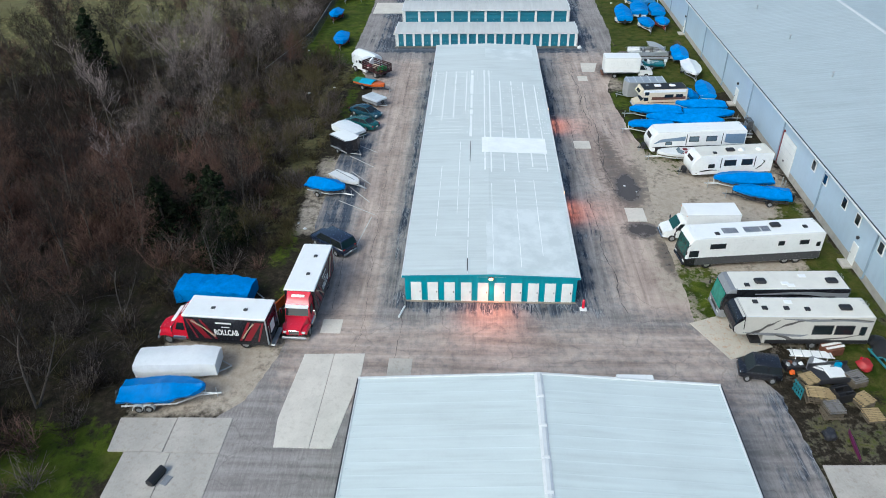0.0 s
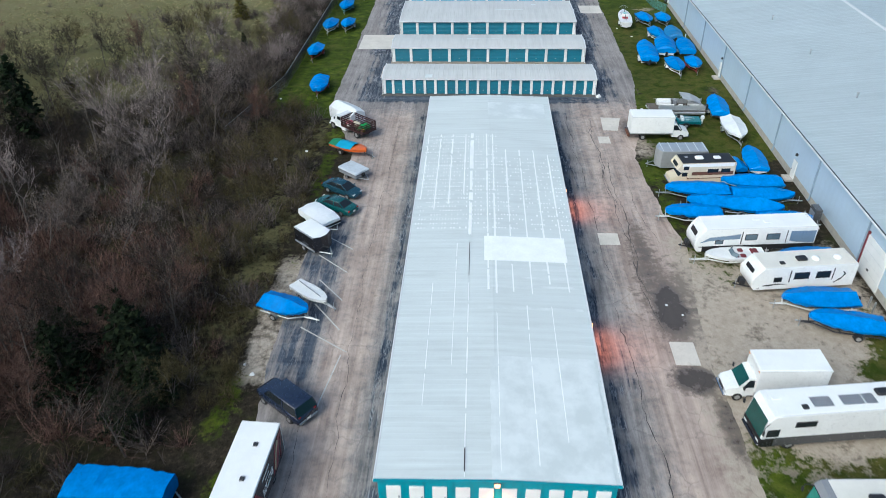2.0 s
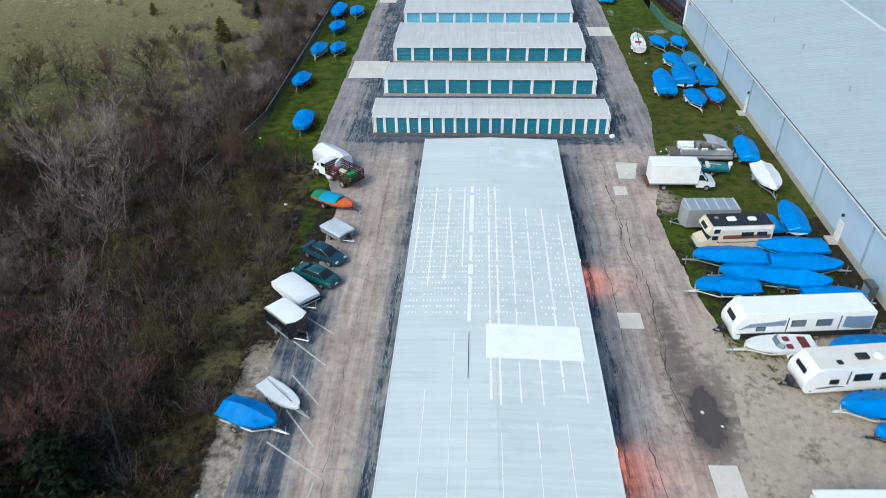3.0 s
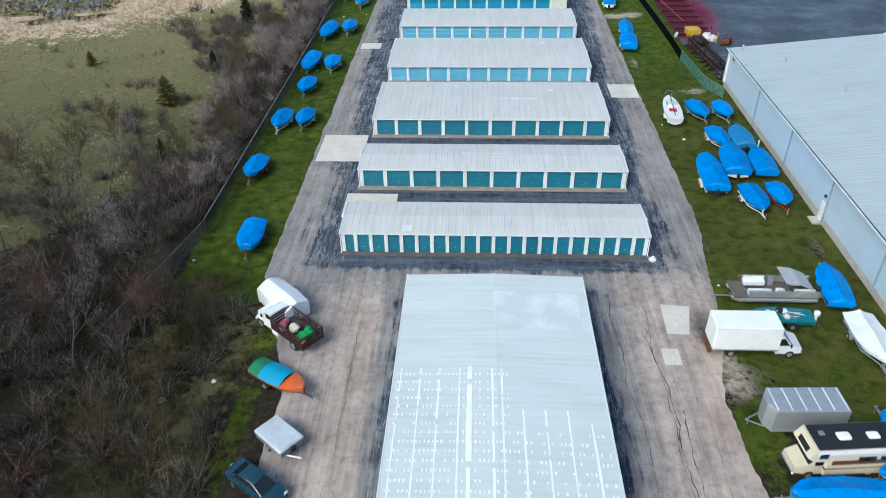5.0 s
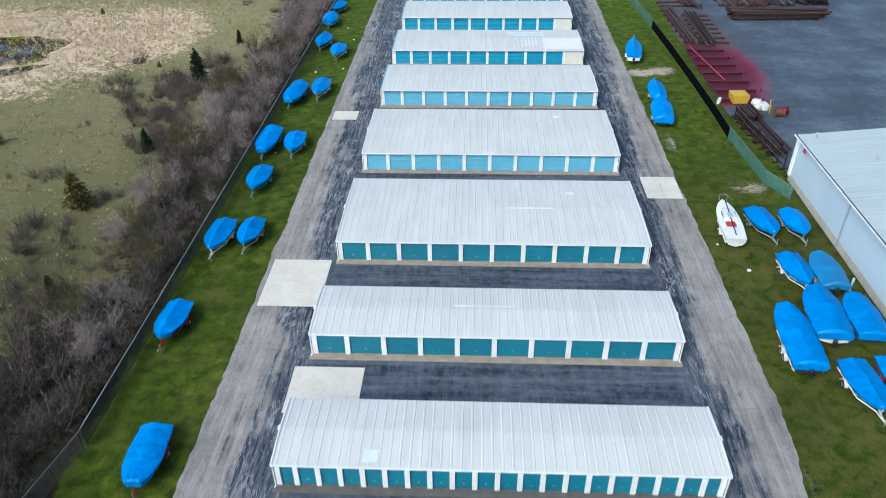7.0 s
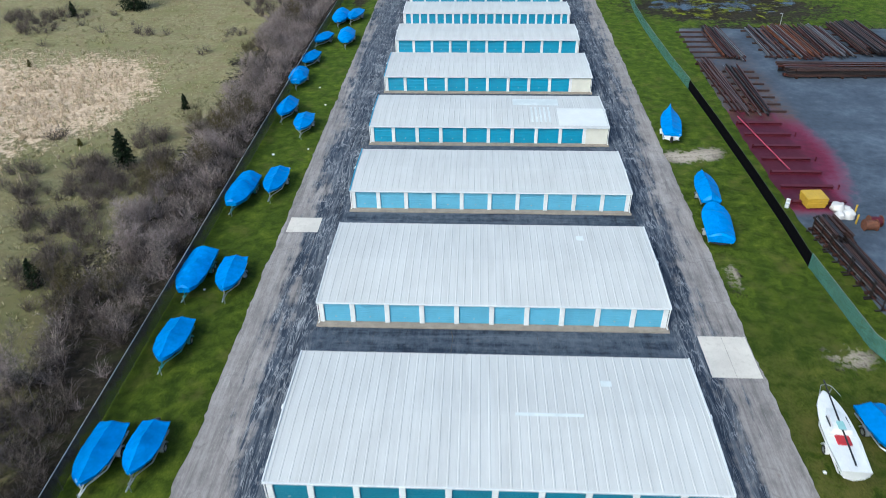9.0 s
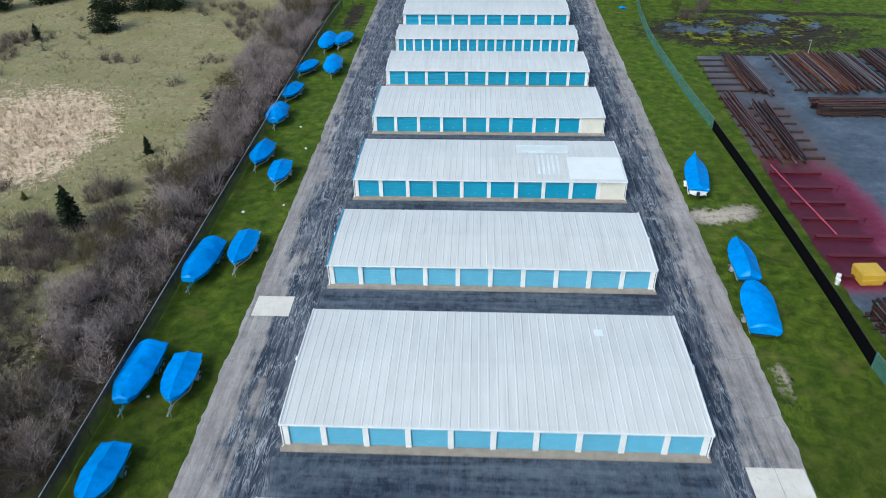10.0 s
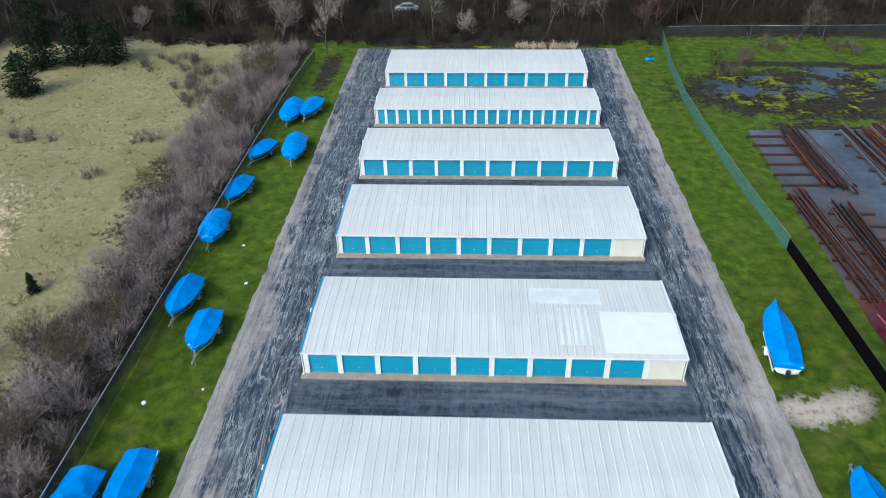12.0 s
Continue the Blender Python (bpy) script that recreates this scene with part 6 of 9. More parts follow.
def cargo_trailer(name, label, x, y, head, L, W, H, body, roof_m, ribs=0, nose=.4, hatch=None):
    """An enclosed trailer with a V nose, a roof sheet, side rails, tongue and jack."""
    th = thing(name, label, "trailer", pose(x, y, 0, 0, 0, head))
    h, w = L / 2, W / 2
    ring = lambda z, i: [(-h + i, -w + i, z), (h - nose, -w + i, z), (h - i, -w * .35, z), (h - i, w * .35, z), (h - nose, w - i, z), (-h + i, w - i, z)]
    part("body", Mesh().loft([ring(.45, 0), ring(H - .05, 0), ring(H, .05)]), body, th)
    part("roof", Mesh().loft([ring(H + .004, .04), ring(H + .03, .05), ring(H + .06, .22)]), roof_m, th, smooth=40)
    for i in range(ribs):
        part("roof_rib", Mesh().box((-h + .2 + (L - nose - .3) * i / max(1, ribs - 1), 0, H + .07), (.06, W - .1, .05), bevel=.01), ROOF_WHITE, th)
    for s in (-1, 1):
        part("rail", Mesh().box((-nose / 2, s * (w + .01), .55), (L - nose, .05, .2), bevel=.01), SILVER_P, th)
        part("top_rail", Mesh().box((-nose / 2, s * (w + .008), H - .05), (L - nose, .04, .1), bevel=.01), SILVER_P, th)
        part("fender", Mesh().box((-.3, s * (w + .12), .72), (.95, .22, .06), bevel=.02), SILVER_P, th)
    part("rear_door", Mesh().box((-h - .015, 0, H / 2 + .2), (.04, W - .16, H - .6), bevel=.01), body, th)
    part("tongue", Mesh().tube([(h - nose, w * .7, .45), (h + 1.0, 0, .45)], .05, 6).tube([(h - nose, -w * .7, .45), (h + 1.0, 0, .45)], .05, 6), GALV, th)
    part("jack", Mesh().tube([(h + .8, 0, .0), (h + .8, 0, .85)], .04, 6), GALV, th)
    wheels(th, (.33, .22), (-.3,), w + .05)
    return th


cargo_trailer("enclosed_trailer", "black enclosed trailer with a silver roof", -15.6, 59.4, -42, 3.5, 2.1, 2.1, BLACK_P, ROOF_WHITE)
cargo_trailer("enclosed_trailer", "grey enclosed trailer with a ribbed pale roof", 23.6, 77.0, 182, 5.6, 2.3, 2.5, SILVER_P, SILVER_P, ribs=6)


def wrapped(name, label, x, y, head, L, W, H, material, bulge=.16, ridge=.3, seed=1.0):
    """A low load under a tight wrap: box-like with drawn-in ends and creases."""
    th = thing(name, label, "wrapped trailer", pose(x, y, 0, 0, 0, head))
    h, w = L / 2, W / 2
    mb = Mesh()
    rings, n = [], 16
    for i in range(n + 1):
        u = -1 + 2 * i / n
        e = (1 - abs(u) ** 6) ** .5 if abs(u) < 1 else 0.0
        e = max(.95, e)
        top = H - .12 * abs(u) ** 5 - .3 * max(0, u - .6)
        prof = [(-w * .96 * e, .42), (-w * e, .75), (-w * e, top - .5), (-w * .97 * e, top - .03), (-w * .35, top + ridge * .7), (0, top + ridge), (w * .35, top + ridge * .7), (w * .97 * e, top - .03), (w * e, top - .5), (w * e, .75), (w * .96 * e, .42)]
        rings.append([(u * h + .04 * wob(b, c, 3, seed), a + .3 * bulge * wob(u * 4 + a, c * 2, 1.7, seed), c + .45 * bulge * wob(u * 5, a * 2, 1.3, seed + 2)) for a, c in prof for b in (a,)])
    mb.loft(rings)
    part("wrap", mb, material, th, smooth=18)
    part("frame", Mesh().box((0, 0, .42), (L * .94, W * .8, .1), bevel=.02), GALV, th)
    part("tongue", Mesh().tube([(h - .1, w * .6, .42), (h + .9, 0, .42)], .05, 6).tube([(h - .1, -w * .6, .42), (h + .9, 0, .42)], .05, 6), GALV, th)
    wheels(th, (.28, .18), (-.3,), w * .85)
    return th


SHRINK = mat("white_shrink_wrap", (.74, .76, .78), .35, var=.06, scale=1.5, fine=4, bump=.25, dirt=.08, coat=.15)
TARP = mat("blue_tarpaulin", (.004, .205, .61), .5, var=.26, scale=1.6, fine=5, bump=.6, dirt=.10, dirt_col=(.004, .05, .16), rnd=.35, spec=.3)
wrapped("wrapped_boat", "long white shrink-wrapped boat on a trailer", -22.8, 20.5, 4, 6.3, 2.3, 1.75, SHRINK, ridge=.07, seed=2)
wrapped("wrapped_trailer", "white shrink-wrapped load beside the stake truck", -16.9, 88.9, -44, 4.6, 2.5, 2.0, SHRINK, ridge=.45, seed=5)
wrapped("covered_trailer", "large load under a blue tarpaulin, by the wood", -22.6, 29.7, -4, 6.7, 2.7, 1.85, TARP, bulge=.42, ridge=.12, seed=7)
wrapped("snow_trailer", "white covered snowmobile trailer beside the sedan", -16.0, 64.0, -44, 4.3, 2.4, 1.25, SHRINK, ridge=.1, seed=9)


def popup_camper():
    th = thing("popup_camper", "folded grey pop-up camper trailer", "trailer", pose(-13.9, 74.0, 0, 0, 0, -40))
    part("body", Mesh().box((0, 0, .66), (3.0, 2.0, .5), bevel=.05), GREY_P, th)
    part("lid", Mesh().box((0, 0, 1.02), (3.1, 2.1, .26), bevel=.09), mat("grey_lid", (.50, .54, .58), .4, dirt=.15), th, "pale grey folding lid")
    part("spare_wheel", WHEELS[(.25, .16)][0], None, th, at=pose(1.62, 0, .75, 0, 0, 90))
    part("tongue", Mesh().tube([(1.4, .6, .42), (2.5, 0, .42)], .04, 6).tube([(1.4, -.6, .42), (2.5, 0, .42)], .04, 6), GALV, th)
    part("bumper", Mesh().box((-1.56, 0, .5), (.1, 1.8, .12), bevel=.02), DARK, th)
    wheels(th, (.25, .16), (-.1,), .95)


popup_camper()


def stake_truck():
    th = thing("stake_truck", "white cab stake truck with dark red racks and scrap load", "truck", pose(-15.75, 85.7, 0, 0, 0, 140))
    RK = mat("dark_red_stake_wood", (.038, .009, .009), .7, var=.3)
    part("bed", Mesh().box((-1.2, 0, 1.0), (4.2, 2.3, .14), bevel=.02), RK, th)
    part("bed_floor", Mesh().box((-1.2, 0, 1.09), (4.0, 2.1, .03)), mat("load_boards", (.05, .04, .034), .8, var=.5), th)
    for s in (-1, 1):
        for i in range(6):
            part("stake", Mesh().box((-3.2 + i * .8, s * 1.13, 1.55), (.09, .05, 1.1), bevel=.01), RK, th)
        for z in (1.25, 1.55, 1.85, 2.08):
            part("rack_board", Mesh().box((-1.2, s * 1.1, z), (4.2, .03, .14), bevel=.005), RK, th)
    for xx in (-3.28, .88):
        for z in (1.25, 1.55, 1.85, 2.08):
            part("rack_board", Mesh().box((xx, 0, z), (.03, 2.2, .14), bevel=.005), RK, th)
    part("cab", Mesh().loft([[(1.0, -1.0, .6), (1.0, 1.0, .6), (1.0, .92, 2.2), (1.0, -.92, 2.2)], [(2.0, -1.0, .6), (2.0, 1.0, .6), (1.8, .9, 2.2), (1.8, -.9, 2.2)], [(2.2, -1.0, .6), (2.2, 1.0, .6), (2.2, .92, 1.5), (2.2, -.92, 1.5)], [(3.3, -.8, .6), (3.3, .8, .6), (3.3, .72, 1.35), (3.3, -.72, 1.35)]]), WHITE_P, th, smooth=30)
    part("windscreen", Mesh().loft([[(2.22, -.85, 1.53), (2.22, .85, 1.53), (1.87, .82, 2.12), (1.87, -.82, 2.12)], [(2.25, -.85, 1.55), (2.25, .85, 1.55), (1.9, .82, 2.14), (1.9, -.82, 2.14)]]), GLASS, th)
    part("bumper", Mesh().box((3.38, 0, .6), (.16, 2.0, .22), bevel=.04), WHITE_P, th)
    part("fuel_tank", Mesh().box((.4, 1.0, .7), (.8, .4, .4), bevel=.05), WHITE_P, th)
    for s in (-1, 1):
        part("fender", Mesh().box((2.7, s * .88, 1.0), (1.0, .36, .2), bevel=.08), WHITE_P, th)
        part("side_glass", Mesh().box((1.45, s * .965, 1.8), (.6, .03, .45), bevel=.01), GLASS, th)
        part("mirror", Mesh().box((2.0, s * 1.2, 1.8), (.08, .16, .34), bevel=.02), BLACK, th)
    wheels(th, (.48, .28), (2.65, -1.8), .9)
    G = mat("green_sacks", (.02, .32, .07), .6, var=.3)
    P = mat("pink_sacks", (.45, .10, .14), .6, var=.3)
    for i, (cx, cy, m_, r) in enumerate(((-2.3, .3, G, .5), (-2.5, -.3, G, .45), (-1.9, -.6, G, .35), (-2.0, .65, G, .3), (.1, .4, P, .42), (.4, -.1, P, .3), (-.2, .75, LETTER, .25), (-1.0, .1, CREAM_P, .5), (-2.8, .6, mat("yellow_sack", (.45, .36, .03), .6), .25))):
        rock(part_name="scrap", parent=th, c=(cx, cy, 1.15 + r * .5), r=r, material=m_, seed=i)


def rock(part_name, parent, c, r, material, seed=0, flat=.7):
    """A lumpy closed form: a sphere of rings pushed about by noise."""
    mb, n, rows = Mesh(), 10, []
    for i in range(1, 6):
        a = math.pi * i / 6
        ring = []
        for j in range(n):
            b = 2 * math.pi * j / n
            d = Vector((math.sin(a) * math.cos(b), math.sin(a) * math.sin(b), -math.cos(a)))
            q = r * (1 + .45 * noise.noise(d * 1.6 + Vector((seed * 3.1, 0, 0))))
            ring.append((c[0] + d.x * q, c[1] + d.y * q, c[2] + d.z * q * flat))
        rows.append(ring)
    mb.loft(rows)
    return part(part_name, mb, material, parent, smooth=40) if parent is not None else mb


stake_truck()

# ---- boats ----
HULL_W = mat("white_hull_gelcoat", (.72, .73, .73), .25, var=.06, dirt=.15, coat=.3)
HULL_D = mat("dark_hull_gelcoat", (.03, .035, .05), .25, var=.2, coat=.3)
HULL_R = mat("dark_red_hull_gelcoat", (.16, .015, .02), .25, var=.2, coat=.3)
TRAIL_W = mat("white_trailer_paint", (.60, .61, .60), .45, dirt=.3)
TRAIL_G = mat("green_trailer_paint", (.05, .22, .22), .45, dirt=.25)
TRAIL_R = mat("red_trailer_paint", (.20, .02, .02), .45, dirt=.25)
TARP_OLD = mat("dull_blue_tarpaulin", (.015, .17, .40), .5, var=.2, scale=1.3, fine=7, bump=.35, dirt=.15)


def plan(s, kind):
    """Half width (0..1) along a hull from stern 0 to bow 1."""
    if kind == "box":
        return .92 + .08 * min(1, s / .4) if s < .55 else max(.3, (1 - ((s - .55) / .47) ** 2.2 * .62))
    f = .86 + .14 * min(1, s / .35)
    return f if s < .42 else f * max(.03, (1 - ((s - .42) / .58) ** 2.3)) ** .62


def boat_trailer(th, L, W, material, axles=1, tongue=1.3, r=(.33, .22)):
    h, w = L / 2, W / 2
    tr = part("trailer", Mesh().tube([(-h + .2, w * .75, .52), (h * .35, w * .72, .52), (h * .85, .12, .5), (h + tongue, 0, .48)], .06, 6).tube([(-h + .2, -w * .75, .52), (h * .35, -w * .72, .52), (h * .85, -.12, .5), (h + tongue, 0, .48)], .06, 6).box((-h + .5, 0, .5), (.1, W * .8, .1)).box((h * .2, 0, .5), (.1, W * .75, .1)), material, th, "boat trailer frame")
    part("winch_post", Mesh().tube([(h * .98, 0, .5), (h * 1.02, 0, 1.15)], .05, 6), material, tr)
    part("jack", Mesh().tube([(h + tongue * .75, .1, .02), (h + tongue * .75, .1, .95)], .04, 6), GALV, tr)
    part("coupler", Mesh().box((h + tongue, 0, .5), (.3, .12, .12), bevel=.03), GALV, tr)
    for i in range(axles):
        x = -h * .28 - i * .72
        for s in (-1, 1):
            part("fender", Mesh().loft([[(x + .46 * math.cos(a), s * (w * .86 - .1), .36 + .46 * math.sin(a)), (x + .46 * math.cos(a), s * (w * .86 + .2), .36 + .46 * math.sin(a)), (x + .43 * math.cos(a), s * (w * .86 + .2), .36 + .43 * math.sin(a)), (x + .43 * math.cos(a), s * (w * .86 - .1), .36 + .43 * math.sin(a))] for a in [math.pi * k / 6 for k in range(7)]]), material, tr)
            wheel(th, r, x, s * (w * .86 + .05))
    return tr


def hull_mesh(L, W, kind, zg, n=14, keel=.45):
    mb, rings = Mesh(), []
    h, w = L / 2, W / 2
    for i in range(n + 1):
        s = i / n
        p = plan(s, kind) * w * .97
        g = zg + .22 * s ** 2.5
        kz = keel + .5 * max(0, (s - .6) / .4) ** 2.2 * (g - keel)
        rings.append([(-h + L * s, -p, g), (-h + L * s, -p * .93, g - .3), (-h + L * s, -p * .72, kz + .22), (-h + L * s, 0, kz), (-h + L * s, p * .72, kz + .22), (-h + L * s, p * .93, g - .3), (-h + L * s, p, g)])
    return mb.loft(rings)


def covered_boat(x, y, head, L, W=2.2, label="boat on a trailer under a blue fitted cover", kind="bow", zg=1.05, hump=.55, hump_at=.5, stern=.25, bow=.12, cover=None, hull=None, trailer=None, axles=1, seed=0.0, skirt=.25, tongue=.85):
    th = thing("covered_boat", label, "boat", pose(x, y, 0, 0, 0, head), "covered boats")
    h, w = L / 2, W / 2
    mb, rings, n = Mesh(), [], 40
    L, W, zg, hump, stern = L - .2, W + .34, zg + .14, hump * 1.2, stern * 1.15
    h, w = L / 2, W / 2
    box = kind == "box"
    ex = 1.8 if box else .95 + .35 * ((seed * 3.7) % 1)
    skirt = skirt + (.16 if box else .06)
    front = max(hump_at + .12, .5 + .12 * ((seed * 1.9) % 1))
    knots = [(0, stern), (max(.06, hump_at - .26), hump * .82), (hump_at, hump), (min(front, .8), hump * .9), (min(front + .16, .92), .45 * hump + .4 * bow), (1, bow)]
    for i in range(n + 1):
        s = i / n
        p = plan(s, kind) * w * 1.03
        g = zg + .22 * s ** 2.5 - (.05 if i in (0, n) else 0)
        top = lerp_knots(s, knots)
        gap = min(abs(s - k[0]) for k in knots)
        top -= .35 * min(gap, .1) * (1 if 0 < i < n else 0)
        if i in (0, n):
            top *= .6
        ring = []
        X = -h - .06 + (L + .12) * s
        sk = skirt * (1 + .5 * wob(s * 6, seed, 1.0, 3))
        for u in (-1.03, -1.0, -.94, -.8, -.6, -.3, 0, .3, .6, .8, .94, 1.0, 1.03):
            au = abs(u)
            z = g - sk if au > 1.01 else g + top * (1 - au ** ex)
            pull = -.10 * (1 - au) * au * (2.2 if not box else .6)
            fold = (1.5 if box else 1.0) * (.07 * wob(s * 5 + seed, u * 2.0, 1.0, seed) + .10 * abs(wob(s * 10 + u * 2.5, u * 4.0, 1.0, seed + 3)) - .04)
            ring.append((X + .04 * wob(u, s * 8, 2, seed), (u if au < 1.01 else u * .86) * p + .05 * wob(s * 13, z * 4, 1, seed + 5), z + pull + fold))
        rings.append(ring)
    mb.loft(rings, closed=False)
    mb.add(rings[0], [tuple(range(12, -1, -1))])
    mb.add(rings[-1], [tuple(range(13))])
    part("cover", mb, cover or TARP, th, "blue cover drawn tight over the hull" if cover is None else "", smooth=24)
    part("hull", hull_mesh(L, W, kind, zg - .05), hull or (HULL_W if int(seed * 10) % 5 < 2 else HULL_D), th, smooth=40)
    boat_trailer(th, L, W, trailer or GALV, axles, tongue)
    if seed * 10 % 3 > 1:
        part("outboard", Mesh().box((-h - .3, 0, .78), (.3, .34, .8), bevel=.08), BLACK, th, "black outboard leg")
    return th


B = covered_boat
# along the fence
B(-22.6, 99.5, -87, 5.2, 2.2, "blue covered boat on a red trailer, on grass", "box", trailer=TRAIL_R, hull=HULL_R, seed=1.1, hump=.45, stern=.4, bow=.3)
B(-25.9, 113.9, -92, 5.0, 2.1, "blue covered boat with white hull by the fence", trailer=TRAIL_R, seed=2.2, stern=.4)
B(-25.8, 127.3, -91, 5.6, 2.2, "blue covered boat on a white trailer by the fence", trailer=TRAIL_W, seed=3.1)
B(-22.8, 127.9, -91, 4.8, 2.0, "small blue covered boat on a dark trailer", seed=4.4, hump=.6)
B(-24.8, 139.2, -91, 5.3, 2.2, "blue covered boat on a green trailer by the fence", trailer=TRAIL_G, seed=5.2)
B(-26.1, 149.0, -90, 6.7, 2.3, "long blue covered boat on a green trailer", "box", trailer=TRAIL_G, seed=6.3, axles=2, hump=.5, stern=.45, bow=.25)
B(-22.6, 148.5, -87, 5.4, 2.2, "blue covered boat on a trailer, on grass", seed=7.7, hump=.4)
B(-25.9, 164.2, -93, 6.9, 2.4, "long blue covered boat on a green trailer", "box", trailer=TRAIL_G, seed=8.2, axles=2, hump=.7, stern=.55, bow=.3)
B(-22.6, 166.5, -90, 5.9, 2.2, "blue covered boat on a trailer, on grass", seed=9.5, hump=.45)
B(-25.9, 187.0, -92, 5.6, 2.2, "blue covered boat with a peaked cover", seed=10.4, hump=.75, hump_at=.3)
B(-22.6, 182.3, -88, 5.3, 2.2, "blue covered boat on a trailer, on grass", seed=11.1, hump=.45)
B(-26.7, 198.6, -87, 5.3, 2.4, "boxy blue covered deck boat by the fence", "box", seed=12.6, hump=.75, stern=.6, bow=.25)
B(-26.5, 206.8, -97, 5.4, 2.1, "blue covered boat by the fence", seed=13.3, hump=.55, hump_at=.3)
B(-26.3, 216.7, -105, 5.2, 2.1, "small blue covered boat by the fence", seed=14.8)
B(-22.3, 217.3, -86, 6.2, 2.5, "boxy blue covered pontoon boat, on grass", "box", seed=15.2, hump=.7, stern=.65, bow=.3)
B(-25.2, 228.7, -89, 6.4, 2.5, "boxy blue covered pontoon boat by the fence", "box", seed=16.9, hump=.7, stern=.65, bow=.3)
B(-22.7, 230.2, -97, 6.2, 2.3, "blue covered boat with a pale rubbing strake", seed=17.5, hump=.4)
# south of the wood
B(-22.9, 17.4, 5, 6.4, 2.3, "blue covered boat on a white tandem trailer", trailer=TRAIL_W, axles=2, seed=18.2, hump=.5, stern=.35, bow=.2, tongue=1.0)
B(-16.1, 48.9, -22, 4.7, 2.1, "blue covered boat on a galvanised trailer in a bay", seed=19.4, hump=.6, hump_at=.35, stern=.35, tongue=1.0)
# beside the warehouse
B(29.9, 107.9, -88, 5.4, 2.2, "blue covered boat on a white trailer, on grass", trailer=TRAIL_W, seed=20.1, hump=.35)
B(32.8, 108.7, -92, 4.6, 2.0, "small blue covered boat beside the warehouse", trailer=TRAIL_R, seed=21.5)
B(26.6, 113.2, 87, 7.6, 2.6, "large blue covered boat on a tandem trailer", "box", trailer=TRAIL_W, axles=2, seed=22.4, hump=.5, stern=.4, bow=.35, zg=1.25)
B(30.0, 116.3, 84, 6.6, 2.8, "boxy blue covered deck boat, on grass", "box", trailer=TRAIL_W, seed=23.6, hump=.6, stern=.55, bow=.45, zg=1.25)
B(33.2, 116.1, 86, 5.6, 2.4, "boxy blue covered boat beside the warehouse", "box", seed=24.7, hump=.5, stern=.45, bow=.3)
B(30.0, 122.8, -87, 5.0, 2.1, "blue covered boat on a white trailer, on grass", trailer=TRAIL_W, seed=25.1, hump=.65)
B(32.7, 122.6, 88, 5.2, 2.4, "dull blue covered boat beside the warehouse", "box", cover=TARP_OLD, seed=26.3, hump=.4, stern=.4, bow=.3)
B(29.6, 131.1, -83, 5.2, 2.2, "blue covered boat with a black hull", hull=HULL_D, seed=27.9)
B(32.8, 131.0, -89, 4.9, 2.1, "blue covered boat beside the warehouse", hull=HULL_D, seed=28.2)
B(24.9, 158.5, 83, 6.5, 2.5, "boxy blue covered boat with a white hull", "box", seed=29.8, hump=.5, stern=.45, bow=.3, zg=1.2)
B(25.7, 166.0, 86, 6.4, 2.1, "narrow blue covered boat with a peaked bow", seed=30.3, hump=.7, hump_at=.15, bow=.35)
B(25.3, 182.4, 81, 7.6, 2.2, "blue covered sailboat with white hull below", seed=31.1, hump=.55, hump_at=.4, bow=.9, stern=.3, trailer=TRAIL_W, skirt=.15, zg=1.3)
B(32.0, 92.6, 84, 6.0, 2.3, "blue covered boat beside the warehouse", seed=32.2, stern=.4)
B(32.3, 85.5, -93, 6.2, 2.4, "boat under a white cover beside the warehouse", cover=SHRINK, hull=HULL_D, seed=33.8, hump=.45, stern=.4, bow=.2)
B(32.1, 77.2, 86, 5.6, 2.2, "blue covered boat beside the warehouse", seed=34.5)
B(30.0, 76.2, 98, 2.8, 1.2, "small blue covered water scooter on a trailer", seed=35.1, hump=.45, zg=.75)
B(22.4, 65.3, 182, 5.8, 2.2, "blue covered boat on a white trailer, on grass", trailer=TRAIL_W, seed=36.2, hump=.35)
B(24.9, 67.4, 177, 5.4, 2.1, "blue covered boat between other boats", seed=37.7, hump=.5)
B(23.9, 70.0, 179, 6.8, 2.4, "long blue covered boat in the row", seed=38.4, hump=.5, stern=.35)
B(30.2, 71.8, 181, 6.7, 2.3, "blue covered boat in the row", seed=39.6, hump=.55)
B(30.6, 69.0, -6, 6.4, 2.3, "blue covered boat in the row", seed=40.2, hump=.45)
B(28.6, 66.6, -12, 6.5, 2.3, "blue covered boat in the row, near the trailer", seed=41.3, hump=.7, hump_at=.6)
B(31.2, 64.2, -6, 5.4, 2.1, "blue covered boat behind the travel trailer", seed=42.5)
B(31.0, 57.6, 184, 5.6, 2.1, "blue covered boat between two travel trailers", seed=43.3, hump=.5)
B(29.7, 51.2, 182, 6.4, 2.4, "blue covered boat on a pale trailer, on gravel", trailer=TRAIL_W, seed=44.9, hump=.5, stern=.45)
B(30.8, 48.1, 169, 6.0, 2.3, "blue covered boat on a black trailer, on gravel", hull=HULL_D, trailer=DARK, seed=45.2, hump=.45)


